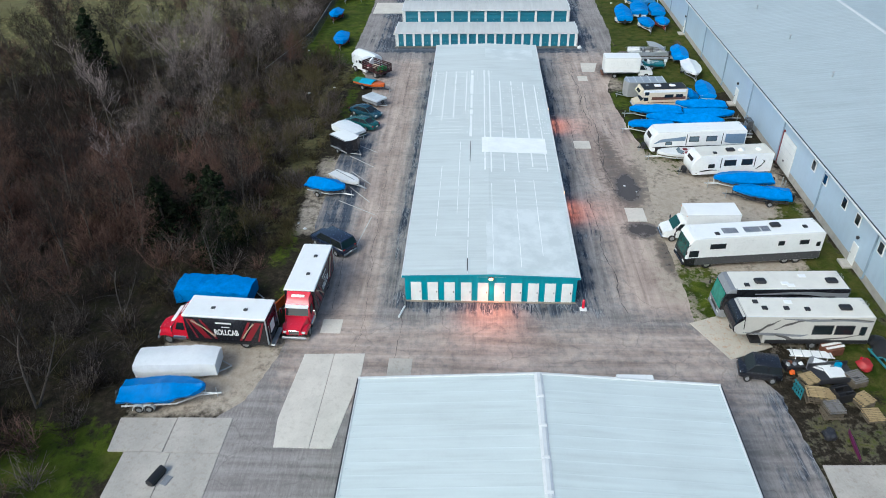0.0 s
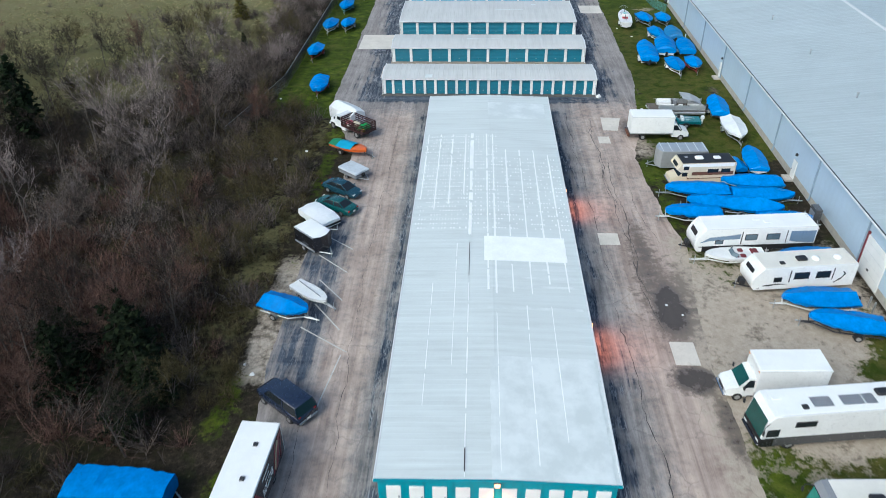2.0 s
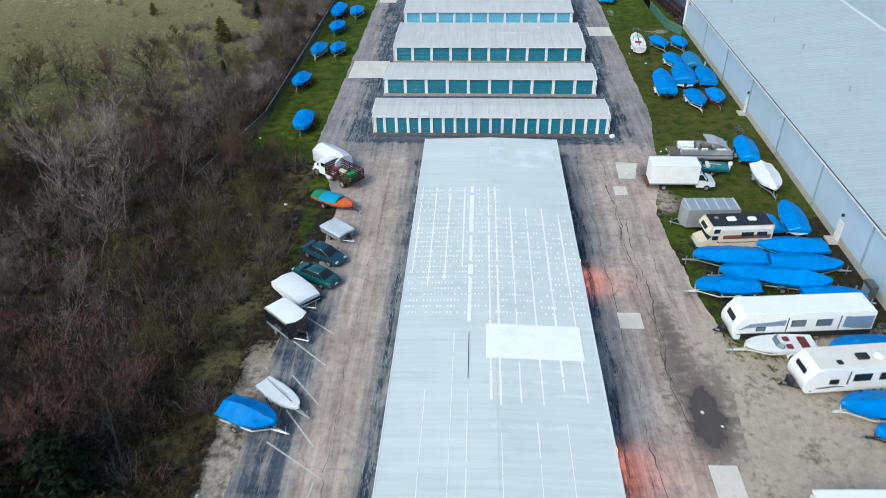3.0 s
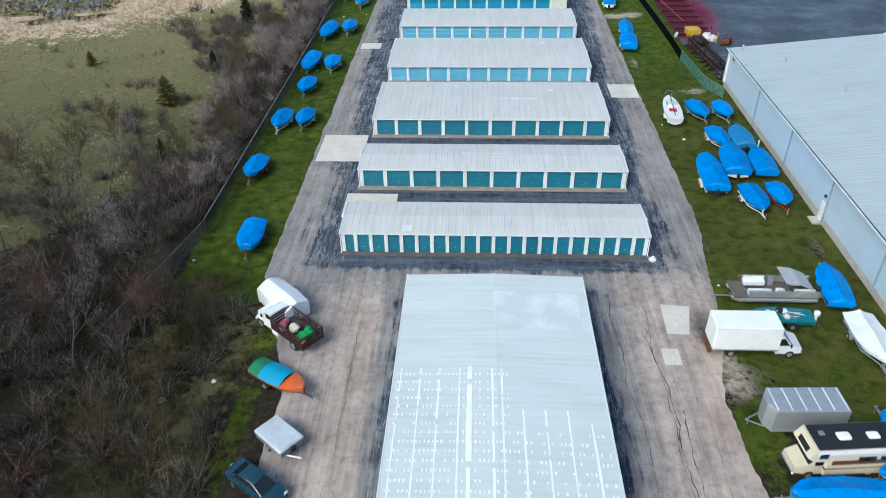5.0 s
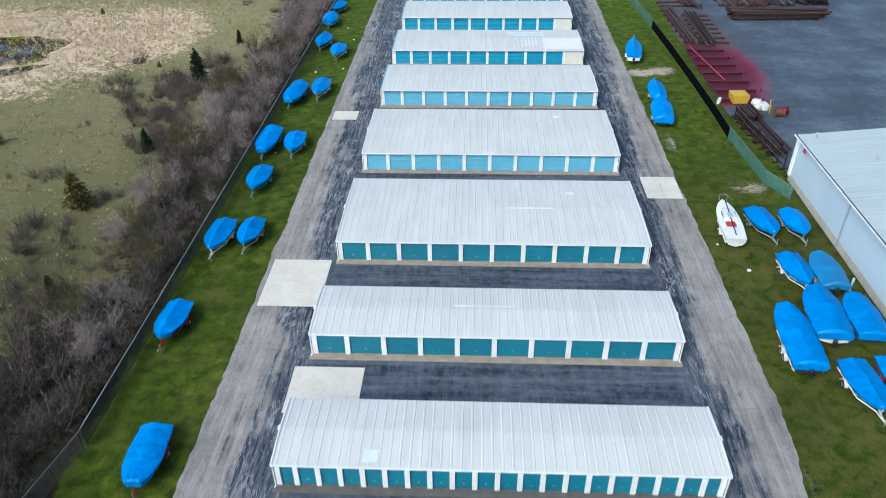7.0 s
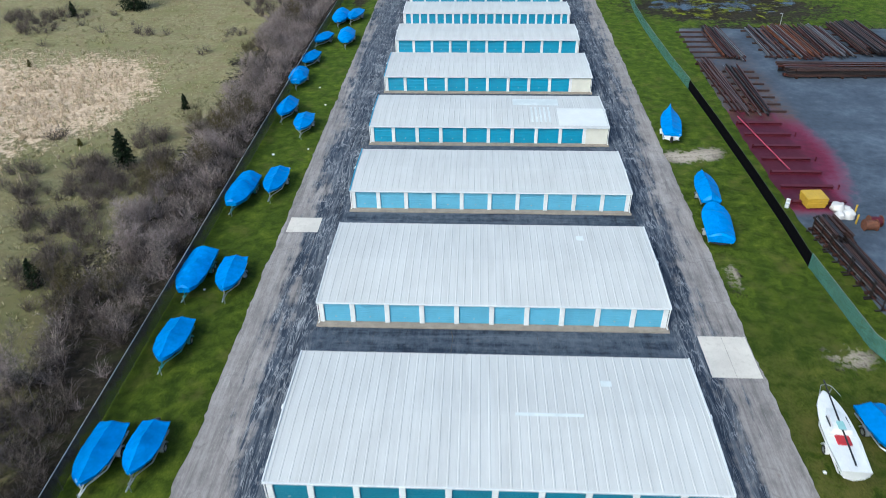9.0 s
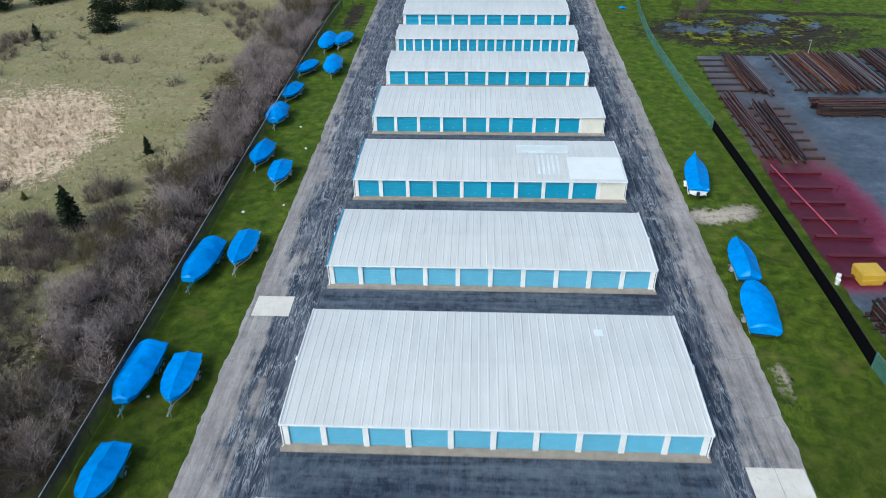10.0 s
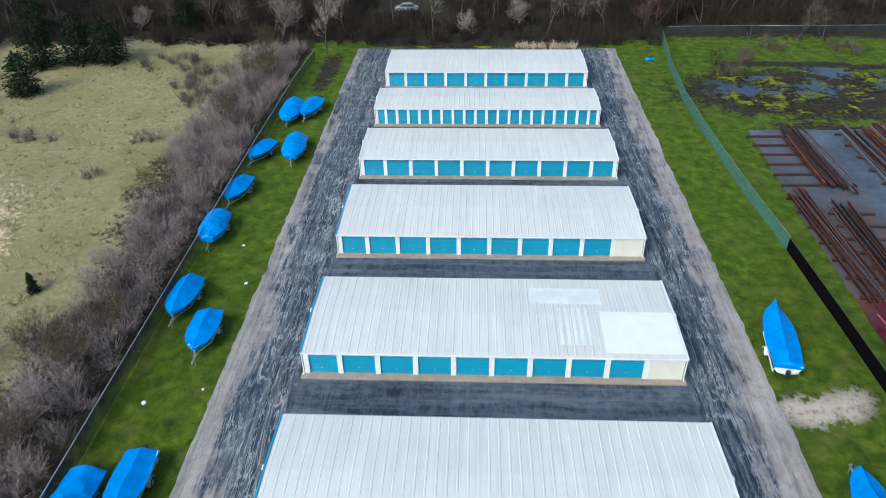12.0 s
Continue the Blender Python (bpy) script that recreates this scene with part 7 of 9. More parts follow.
def open_hull(th, L, W, zg, hull, deck, kind="bow", floor=.35, deck_from=.62, rim=.16):
    """An open boat: hull, a bow deck, a cockpit floor and gunwales."""
    h, w = L / 2, W / 2
    part("hull", hull_mesh(L, W, kind, zg), hull, th, smooth=40)
    n = 14
    g = lambda s: zg + .22 * s ** 2.5
    part("bow_deck", Mesh().loft([[(-h + L * s, -plan(s, kind) * w, g(s)), (-h + L * s, 0, g(s) + .07), (-h + L * s, plan(s, kind) * w, g(s)), (-h + L * s, 0, g(s) - .08)] for s in [deck_from + (1 - deck_from) * i / 8 for i in range(9)]]), hull, th, smooth=40)
    part("cockpit_floor", Mesh().loft([[(-h + L * s, -plan(s, kind) * w * .9, g(s) - floor), (-h + L * s, plan(s, kind) * w * .9, g(s) - floor)] for s in [.02 + (deck_from - .02) * i / 8 for i in range(9)]], closed=False), deck, th)
    for s_ in (-1, 1):
        part("gunwale", Mesh().loft([[(-h + L * s, s_ * plan(s, kind) * w, g(s)), (-h + L * s, s_ * plan(s, kind) * w, g(s) + .04), (-h + L * s, s_ * (plan(s, kind) * w - rim), g(s) + .05), (-h + L * s, s_ * (plan(s, kind) * w - rim), g(s) - floor)] for s in [i / n * deck_from for i in range(n + 1)]]), hull, th, smooth=30)
    part("transom", Mesh().box((-h + .05, 0, zg - .2), (.1, W * .82, .5), bevel=.02), hull, th)


def speedboat():
    th = thing("speedboat", "open white speedboat with dark red seats, on a trailer", "boat", pose(24.5, 57.8, 0, 0, 0, 184))
    REDV = mat("dark_red_vinyl", (.13, .012, .02), .5, var=.25)
    open_hull(th, 5.6, 2.1, 1.0, HULL_W, mat("boat_carpet", (.10, .02, .03), .9), deck_from=.5)
    for c, s in (((-.6, .45, .92), (.5, .5, .5)), ((-.6, -.45, .92), (.5, .5, .5)), ((-1.9, 0, .9), (.7, 1.5, .4)), ((.0, .45, .95), (.3, .5, .35))):
        part("seat", Mesh().box(c, s, bevel=.08), REDV, th)
    part("windscreen", Mesh().loft([[(.15, -.8, 1.08), (.5, -.4, 1.08), (.5, .4, 1.08), (.15, .8, 1.08), (.2, .8, 1.08), (.55, .4, 1.08), (.55, -.4, 1.08), (.2, -.8, 1.08)], [(-.1, -.75, 1.4), (.25, -.36, 1.42), (.25, .36, 1.42), (-.1, .75, 1.4), (-.07, .75, 1.4), (.28, .36, 1.42), (.28, -.36, 1.42), (-.07, -.75, 1.4)]]), BLUEGLASS, th)
    part("flag_pole", Mesh().tube([(-2.5, .6, 1.0), (-2.5, .6, 2.0)], .025, 5), HULL_W, th)
    boat_trailer(th, 5.6, 2.1, TRAIL_W)


def bass_boat():
    th = thing("fishing_boat", "teal fishing boat with an outboard motor on a trailer", "boat", pose(26.2, 88.4, 0, 0, 0, 178))
    TB = mat("teal_metal_flake", (.01, .16, .19), .3, var=.3, scale=3, coat=.3)
    open_hull(th, 5.2, 2.0, .85, TB, mat("teal_carpet", (.010, .045, .055), .9, var=.5, scale=3), deck_from=.66, floor=.25)
    for c in ((-.3, .35, .95), (-.3, -.35, .95), (1.2, 0, 1.05)):
        part("seat", Mesh().box(c, (.42, .42, .5), bevel=.08), HULL_W, th)
    for c, s in (((.5, .45, .95), (.5, .5, .35)), ((-1.2, .5, .8), (.7, .6, .25)), ((-1.2, -.5, .8), (.7, .6, .25))):
        part("locker", Mesh().box(c, s, bevel=.04), TB, th)
    for k in range(5):
        part("fishing_rod", Mesh().tube([(-1.9 + .2 * k, -.6 + .28 * k, .92), (.9 + .15 * k, -.5 + .25 * k, 1.08)], .02, 5), LETTER if k % 2 else GALV, th, "stowed fishing rod")
    part("console", Mesh().box((.1, -.4, 1.02), (.4, .5, .5), bevel=.06), BLACK, th)
    part("outboard", Mesh().box((-2.85, 0, 1.15), (.5, .42, .55), bevel=.12).box((-2.85, 0, .7), (.22, .2, .8), bevel=.04), HULL_W, th, "white outboard motor")
    part("paddle", Mesh().tube([(-1.8, .2, 1.1), (.4, -.3, 1.12)], .025, 5), LETTER, th)
    boat_trailer(th, 5.2, 2.0, DARK)


def pontoon():
    th = thing("pontoon_boat", "aluminium pontoon boat with white furniture and grey canopy", "boat", pose(26.4, 91.6, 0, 0, 0, 180))
    for s in (-1, 1):
        part("pontoon_tube", Mesh().tube([(-3.6, s * .85, .72), (3.1, s * .85, .72), (3.6, s * .85, .85), (3.8, s * .85, 1.0)], [.3, .3, .2, .05], 12), SILVER_P, th, smooth=50)
        part("fence_rail", Mesh().tube([(-3.5, s * 1.18, 1.85), (2.4, s * 1.18, 1.85), (2.9, s * .9, 1.85)], .025, 5).tube([(-3.5, s * 1.18, 1.5), (2.4, s * 1.18, 1.5)], .02, 5), GALV, th)
        part("fence_panel", Mesh().box((-.5, s * 1.18, 1.46), (5.9, .02, .6)), SILVER_P, th)
        for i in range(7):
            part("fence_post", Mesh().tube([(-3.5 + i, s * 1.18, 1.1), (-3.5 + i, s * 1.18, 1.85)], .02, 5), GALV, th)
    part("deck", Mesh().box((0, 0, 1.1), (7.4, 2.45, .1), bevel=.02), mat("tan_deck_carpet", (.12, .10, .085), .9, var=.3), th, "tan carpeted deck")
    for c, s in (((1.5, .75, 1.4), (1.9, .6, .5)), ((1.5, -.75, 1.4), (1.9, .6, .5)), ((-2.4, .75, 1.4), (1.6, .6, .5)), ((-2.4, -.75, 1.4), (1.6, .6, .5)), ((-.3, .7, 1.4), (.6, .6, .6))):
        part("bench", Mesh().box(c, s, bevel=.08), HULL_W, th, "white vinyl bench")
        part("backrest", Mesh().box((c[0], c[1] * 1.3, 1.75), (s[0], .16, .35), bevel=.06), HULL_W, th)
    part("console", Mesh().box((.1, -.65, 1.55), (.5, .6, .8), bevel=.08), GREY_P, th)
    part("floor_mat", Mesh().box((1.5, 0, 1.16), (1.7, .8, .02)), mat("floor_mat_black", (.03, .03, .03), .9), th)
    part("canopy", Mesh().loft([[(-.4 + .18 * 0, s * 1.25, 2.72), (-.4, s * 1.25, 2.75), (-1.6, s * 1.25, 2.62), (-2.9, s * 1.25, 2.05), (-2.9, s * 1.25, 2.02), (-1.6, s * 1.25, 2.58)] for s in (-1, -.5, 0, .5, 1)]), mat("grey_canvas", (.38, .40, .42), .7, var=.15, bump=.3), th, "grey folding canopy")
    for s in (-1, 1):
        part("canopy_frame", Mesh().tube([(-1.2, s * 1.2, 1.2), (-.4, s * 1.2, 2.7)], .02, 5).tube([(-1.2, s * 1.2, 1.2), (-2.8, s * 1.2, 2.05)], .02, 5), GALV, th)
    part("outboard", Mesh().box((-3.9, 0, 1.3), (.5, .4, .5), bevel=.1).box((-3.9, 0, .8), (.2, .2, .7)), BLACK, th)
    part("ladder", Mesh().tube([(3.7, .5, .5), (3.75, .5, 1.5)], .02, 5).tube([(3.7, .9, .5), (3.75, .9, 1.5)], .02, 5), GALV, th)
    part("trailer", Mesh().box((.2, 0, .42), (6.8, .8, .1), bevel=.02).box((4.4, 0, .42), (1.8, .1, .1)), GALV, th)
    wheels(th, (.28, .18), (-.6, .2), .45)


def sailboat():
    th = thing("sailboat", "small white sailboat with lowered mast on a cradle", "sailboat", pose(26.0, 130.8, 0, 0, 0, 86))
    open_hull(th, 7.2, 2.3, 1.35, HULL_W, HULL_W, deck_from=.42, floor=.4)
    part("coachroof", Mesh().loft([[(-.4, -.75, 1.45), (-.4, .75, 1.45), (-.4, .62, 1.9), (-.4, -.62, 1.9)], [(1.2, -.6, 1.5), (1.2, .6, 1.5), (1.1, .5, 1.88), (1.1, -.5, 1.88)], [(1.9, -.32, 1.55), (1.9, .32, 1.55), (1.8, .28, 1.68), (1.8, -.28, 1.68)]]), HULL_W, th, smooth=35)
    part("hatch_cover", Mesh().box((-.9, 0, 1.2), (.9, 1.0, .5), bevel=.06), mat("red_sail_bag", (.40, .02, .03), .6, var=.25), th, "red sail bag in the cockpit")
    part("sail_bag", Mesh().box((-.1, .05, 1.98), (.8, .5, .16), bevel=.06), mat("pale_teal_canvas", (.25, .45, .45), .6), th, "pale teal canvas on the cabin")
    part("mast", Mesh().tube([(-3.4, .1, 1.75), (4.1, 0, 2.2)], .06, 8), BLACK, th, "lowered dark mast")
    for s in (-1, 1):
        part("window", Mesh().box((.5, s * .66, 1.7), (1.0, .05, .16), bevel=.02), GLASS, th)
        part("stanchion", Mesh().tube([(3.4, s * .35, 1.6), (3.5, s * .4, 2.2), (2.6, s * .75, 2.15)], .018, 5), GALV, th)
    part("pulpit", Mesh().tube([(2.6, -.75, 2.15), (3.5, -.4, 2.2), (3.75, 0, 2.2), (3.5, .4, 2.2), (2.6, .75, 2.15)], .02, 5), GALV, th)
    part("keel", Mesh().box((.2, 0, .5), (1.6, .2, .6), bevel=.05), HULL_W, th)
    boat_trailer(th, 6.6, 2.1, TRAIL_W, tongue=.4)


def dinghy():
    th = thing("dinghy", "small open white dinghy with grey interior", "boat", pose(-14.4, 51.2, 0, 0, 0, -38))
    open_hull(th, 4.3, 1.6, .8, HULL_W, mat("grey_cockpit", (.30, .33, .37), .6, var=.2), deck_from=.62, rim=.3)
    part("thwart", Mesh().box((-.4, 0, .72), (.3, 1.2, .06), bevel=.02), HULL_W, th)
    part("mast", Mesh().tube([(-1.9, .3, .95), (1.5, -.1, 1.05)], .04, 6), GREY_P, th, "stowed grey mast")
    boat_trailer(th, 4.3, 1.6, GALV, tongue=1.0, r=(.28, .18))


def orange_boat():
    th = thing("ski_boat", "orange boat with a blue and green cover", "boat", pose(-15.2, 79.8, 0, 0, 0, -31))
    part("hull", hull_mesh(5.2, 2.1, "bow", .95), ORANGE_P, th, smooth=40)
    L, w, h = 5.2, 1.05, 2.6
    g = lambda s: .95 + .22 * s ** 2.5
    def sheet(a, b, m_, up, name, lab):
        mb = Mesh().loft([[(-h + L * s, u * plan(s, "bow") * w * q, g(s) + up * (1 - abs(u) ** 1.6) + .03 * wob(s * 9, u * 3, 1) + .01) for u, q in ((-1, 1.0), (-.7, 1), (-.3, 1), (0, 1), (.3, 1), (.7, 1), (1, 1.0))] for s in [a + (b - a) * i / 8 for i in range(9)]], closed=False)
        part(name, mb, m_, th, lab, smooth=40)
    sheet(0, .22, mat("green_canvas", (.02, .20, .09), .6, var=.2, bump=.3), .28, "stern_cover", "green canvas cover")
    sheet(.22, .66, mat("bright_blue_canvas", (.02, .30, .48), .55, var=.15, bump=.3), .32, "cockpit_cover", "bright blue canvas cover")
    sheet(.66, 1.0, ORANGE_P, .12, "bow_deck", "orange bow deck")
    boat_trailer(th, 5.2, 2.1, DARK, tongue=1.0)


speedboat()
bass_boat()
pontoon()
sailboat()
dinghy()
orange_boat()

# ---- fences ----
def mesh_screen(name, col, alpha):
    """Wire netting: fine crossing wires with holes between them."""
    m, nt, b = nodes_of(name)
    p = place(nt, (1, 1, 1))
    n1 = noise_at(nt, p, 1.2, 4)
    nt.links.new(ramp(nt, n1, [(.3, [c * .75 for c in col]), (.7, [min(1, c * 1.25) for c in col])]), b.inputs["Base Color"])
    g = nt.nodes.new("ShaderNodeNewGeometry")
    sep = nt.nodes.new("ShaderNodeSeparateXYZ")
    nt.links.new(g.outputs["Position"], sep.inputs[0])
    d1 = mth(nt, "FRACT", mth(nt, "MULTIPLY", mth(nt, "ADD", sep.outputs[1], sep.outputs[2]), 12.0))
    d2 = mth(nt, "FRACT", mth(nt, "MULTIPLY", mth(nt, "SUBTRACT", sep.outputs[1], sep.outputs[2]), 12.0))
    wire = mth(nt, "MAXIMUM", mth(nt, "LESS_THAN", d1, alpha), mth(nt, "LESS_THAN", d2, alpha))
    nt.links.new(wire, b.inputs["Alpha"])
    b.inputs["Roughness"].default_value = .5
    b.inputs["Metallic"].default_value = .3
    return m


WIRE = mesh_screen("galvanised_netting", (.16, .18, .19), .10)
WIRE_D = mesh_screen("dark_slatted_netting", (.030, .037, .046), .36)
WIRE_G = mesh_screen("green_netting", (.10, .25, .22), .42)
FENCE_GREEN = mat("green_fence_post", (.10, .24, .21), .5)
SCREEN = mat("black_privacy_screen", (.003, .003, .004), .95, var=.25, bump=.3, spec=.04)


def fence(label, line, height, netting, posts, z=0.0, top=True):
    """Posts, a top rail and netting along a line of (x, y) points."""
    th = thing("fence", label, "fence")
    pm = Mesh().tube([(0, 0, -.2), (0, 0, height + .0)], .03, 6).data("post", DARK if netting in (SCREEN, WIRE, WIRE_D) else FENCE_GREEN)
    pts = [Vector((*p, 0)) for p in line]
    dist, k = 0.0, 0.0
    for a, b in zip(pts, pts[1:]):
        seg = (b - a).length
        while k <= dist + seg:
            q = a + (b - a) * ((k - dist) / seg)
            part("post", pm, None, th, at=pose(q.x, q.y, 0))
            k += posts
        dist += seg
    mb = Mesh().loft([[(p.x - .05, p.y, .04), (p.x - .05, p.y, height)] for p in pts], closed=False)
    part("netting", mb, netting, th)
    if top:
        part("top_rail", Mesh().tube([(p.x, p.y, height) for p in pts], .018, 6), TRIM if netting is WIRE_D else GALV if netting is not SCREEN else DARK, th)
    return th


fence("thin wire fence running into the brush", [(-31.4, 83), (-29.3, 93), (-27.7, 101)], 1.8, WIRE, 3.0)
fence("dark slatted chain link fence between lawn and bushes", [(-27.7, 101), (-27.6, 110), (-27.4, 145), (-27.3, 182), (-27.2, 216), (-26.9, 240), (-26.2, 252)], 1.9, WIRE_D, 3.0)
fence("green chain link fence beside the warehouse corner", [(34.6, 137.2), (33.0, 141), (32.2, 152.5)], 1.6, WIRE_G, 2.6)
fence("fence with black privacy screen along the pipe yard", [(32.2, 152.5), (32.25, 160), (32.1, 170), (31.7, 184), (31.2, 197)], 1.45, SCREEN, 2.6)
fence("green chain link fence between lawn and marsh", [(31.2, 197), (30.6, 206), (30.2, 215), (29.9, 225), (29.9, 235), (30.6, 246), (31.9, 257), (32.6, 263)], 1.6, WIRE_G, 2.6)
fence("wire fence behind the marsh", [(34, 266), (72, 266.5), (110, 267)], 1.3, WIRE_D, 3.0)

# ---- pipe yard ----
def yard_material():
    m, nt, b = nodes_of("dark_yard_asphalt")
    p = place(nt)
    n1, n2, n3 = noise_at(nt, p, .12, 5, .6), noise_at(nt, p, .9, 6, .7), noise_at(nt, p, 9, 3)
    c = ramp(nt, mth(nt, "ADD", mth(nt, "MULTIPLY", n1, .5), mth(nt, "MULTIPLY", n2, .5)), [(.35, (.030, .041, .060)), (.5, (.060, .079, .109)), (.66, (.128, .150, .184))])
    att = nt.nodes.new("ShaderNodeAttribute")
    att.attribute_name = "tone"
    sep = nt.nodes.new("ShaderNodeSeparateColor")
    nt.links.new(att.outputs["Color"], sep.inputs[0])
    f = mth(nt, "ADD", sep.outputs[0], mth(nt, "MULTIPLY", mth(nt, "SUBTRACT", n2, .5), .7))
    c = mixc(nt, ramp(nt, f, [(.15, (0, 0, 0)), (.6, (1, 1, 1))]), c, ramp(nt, f, [(.30, (.20, .008, .050)), (.85, (.060, .001, .013))]))
    rust = mth(nt, "MULTIPLY", sep.outputs[1], ramp(nt, n2, [(.38, (0, 0, 0)), (.6, (1, 1, 1))]))
    c = mixc(nt, rust, c, (.085, .045, .028))
    nt.links.new(c, b.inputs["Base Color"])
    nt.links.new(ramp(nt, n1, [(.4, (.85,) * 3), (.65, (.5,) * 3)]), b.inputs["Roughness"])
    bump_to(nt, b, n3, .3, .02)
    return m


def pipe_yard():
    mb = Mesh()
    ys = [143 + i * 1.5 for i in range(56)]
    n = 60
    for y in ys:
        a = lerp_knots(y, [(143, 36.6), (160, 34.4), (176, 34.2), (205, 35.0), (226, 36.0)]) + .4 * wob(3, y, .4)
        mb.v += [(a + (110 - a) * i / n, y + (.8 * wob(a + (110 - a) * i / n, y, .2, 7) if y == ys[-1] else 0), 0.0 + .01 * wob(i, y, .3)) for i in range(n + 1)]
    w = n + 1
    mb.f = [(j * w + i, j * w + i + 1, (j + 1) * w + i + 1, (j + 1) * w + i) for j in range(len(ys) - 1) for i in range(n)]
    mb.k = [0] * len(mb.f)
    me = mb.data("pipe_yard", yard_material(), 60)
    flat = []
    for x, y, _ in mb.v:
        r = max(soft(x, 33, 40.5 - .16 * (y - 166) * 0, 2.5) * soft(y, 163, 189, 3), .7 * spot(x, y, 40.5, 178, 3.0, 10))
        flat.extend((r, max(soft(x, 34, 43.5, 2) * soft(y, 186, 206, 3), .6 * soft(x, 34, 44, 2) * soft(y, 206, 225, 3)), 0, 1))
    me.color_attributes.new("tone", "FLOAT_COLOR", "POINT").data.foreach_set("color", flat)
    tagged(new("pipe_yard", me), "dark asphalt yard with crimson overspray", "pavement", kind="structure")


pipe_yard()
STEEL_BROWN = mat("oxide_steel", (.095, .030, .019), .38, .55, var=.55, scale=1.5, bump=.3)
STEEL_DARK = mat("mill_scale_steel", (.035, .028, .028), .5, .5, var=.4, scale=1.5)
STEEL_RED = mat("red_primer_steel", (.085, .006, .015), .6, .1, var=.3, scale=1.5)
STEEL_LIGHT = mat("bare_steel_edge", (.12, .072, .064), .45, .5, var=.4, scale=2)


STEEL_BRIGHT = mat("bright_bare_pipe", (.18, .172, .175), .38, .6, var=.4, scale=1.2, bump=.2)
STEEL_ORANGE = mat("orange_rust_pipe", (.14, .043, .015), .6, .2, var=.45, scale=1.5, bump=.3)


def stack(label, x, y, L, width, head, mats, r=.12, layers=1, gap=.34, seed=1, bearers=5, reach=(.4, .4)):
    """Steel lengths lying side by side on cross bearers, which reach past them on both sides."""
    rng = random.Random(seed)
    th = thing("steel_stack", label, "steel stack", pose(x, y, 0, 0, 0, head), "steel in the yard")
    span = width + reach[0] + reach[1]
    for i in range(bearers):
        part("bearer", Mesh().box((-L / 2 + L * (i + .5) / bearers, (reach[0] - reach[1]) / 2, .14), (.3, span, .26), bevel=.02), STEEL_SHADE, th)
    pm = {m_: Mesh().tube([(-.5, 0, 0), (.5, 0, 0)], r, 7).data("pipe", m_, 50) for m_ in mats}
    bmsh = {m_: Mesh().box((0, 0, 0), (1, .07, r * 1.9)).box((0, 0, r), (1, r * 1.6, .04)).box((0, 0, -r), (1, r * 1.6, .04)).data("beam", m_) for m_ in mats}
    for k in range(layers):
        u = -width / 2
        while u < width / 2:
            m_ = mats[rng.randrange(len(mats))]
            use = pm if rng.random() < .6 else bmsh
            l2 = L * rng.uniform(.82, 1.08)
            part("pipe" if use is pm else "beam", use[m_], None, th, at=pose(rng.uniform(-.9, .9), u, .28 + r + k * r * 2.1, 0, 0, rng.uniform(-1.6, 1.6)) @ Matrix.Diagonal((l2, 1, 1, 1)))
            u += gap * rng.choice((.7, .9, 1.0, 1.0, 1.7))
    return th


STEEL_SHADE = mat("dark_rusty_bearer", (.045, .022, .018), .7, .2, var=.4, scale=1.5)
MIX = [STEEL_BROWN, STEEL_DARK, STEEL_BROWN, STEEL_DARK, STEEL_LIGHT, STEEL_ORANGE, STEEL_BROWN, STEEL_BRIGHT]
stack("rusty steel pipes and beams on bearers", 41.0, 216.6, 15.5, 3.4, 90.5, MIX, layers=2, seed=1, bearers=6, reach=(4.2, .3))
stack("long rusty pipes lying in the yard", 36.3, 198.2, 21, 2.2, 91, MIX, seed=2, bearers=7, reach=(.4, .3))
stack("long rusty pipes over bearers that reach past them", 39.2, 196.4, 17.5, 2.0, 89, MIX, layers=2, seed=3, bearers=7, reach=(.4, 2.4))
stack("wide field of rusty steel lengths", 48.7, 217.2, 16.5, 3.6, 90, MIX, seed=4)
stack("wide field of rusty steel lengths", 53.2, 217.6, 16.5, 4.2, 91, MIX, layers=2, seed=5)
stack("wide field of dark steel beams", 58.2, 217.8, 16, 4.4, 90, MIX, layers=2, seed=6)
stack("pile of dark steel beams", 64.4, 218.6, 15.5, 5.5, 90, [STEEL_DARK, STEEL_BROWN, STEEL_DARK, STEEL_LIGHT], layers=4, seed=7, gap=.4)
stack("dark steel beams stacked flat", 55.0, 203.4, 17, 3.4, 1, [STEEL_DARK, STEEL_SHADE, STEEL_BROWN], r=.18, layers=3, seed=9, gap=.42)


def red_racks():
    th = thing("steel_rack", "row of crimson-sprayed steel bearers on the yard", "steel rack")
    for i in range(7):
        y = 164.5 + i * 3.4
        part("bearer", Mesh().box((37.6, y, .16), (5.8, .16, .3), bevel=.02).box((37.6, y, .32), (5.8, .5, .05)).box((37.6, y, .03), (5.8, .5, .05)), STEEL_RED, th)
        part("bearer", Mesh().box((41.0 if i % 2 else 34.6, y - .2, .3), (.14, .14, .6), bevel=.01), STEEL_RED, th)
    part("angle_bar", Mesh().tube([(35.2, 186.5, .42), (36.9, 171.5, .42)], .09, 5), mat("pink_sprayed_steel", (.36, .05, .09), .6), th, "long pink-sprayed bar")
    part("angle_bar", Mesh().tube([(36.0, 181.0, .45), (35.6, 188.4, .45)], .07, 5), STEEL_RED, th)


red_racks()


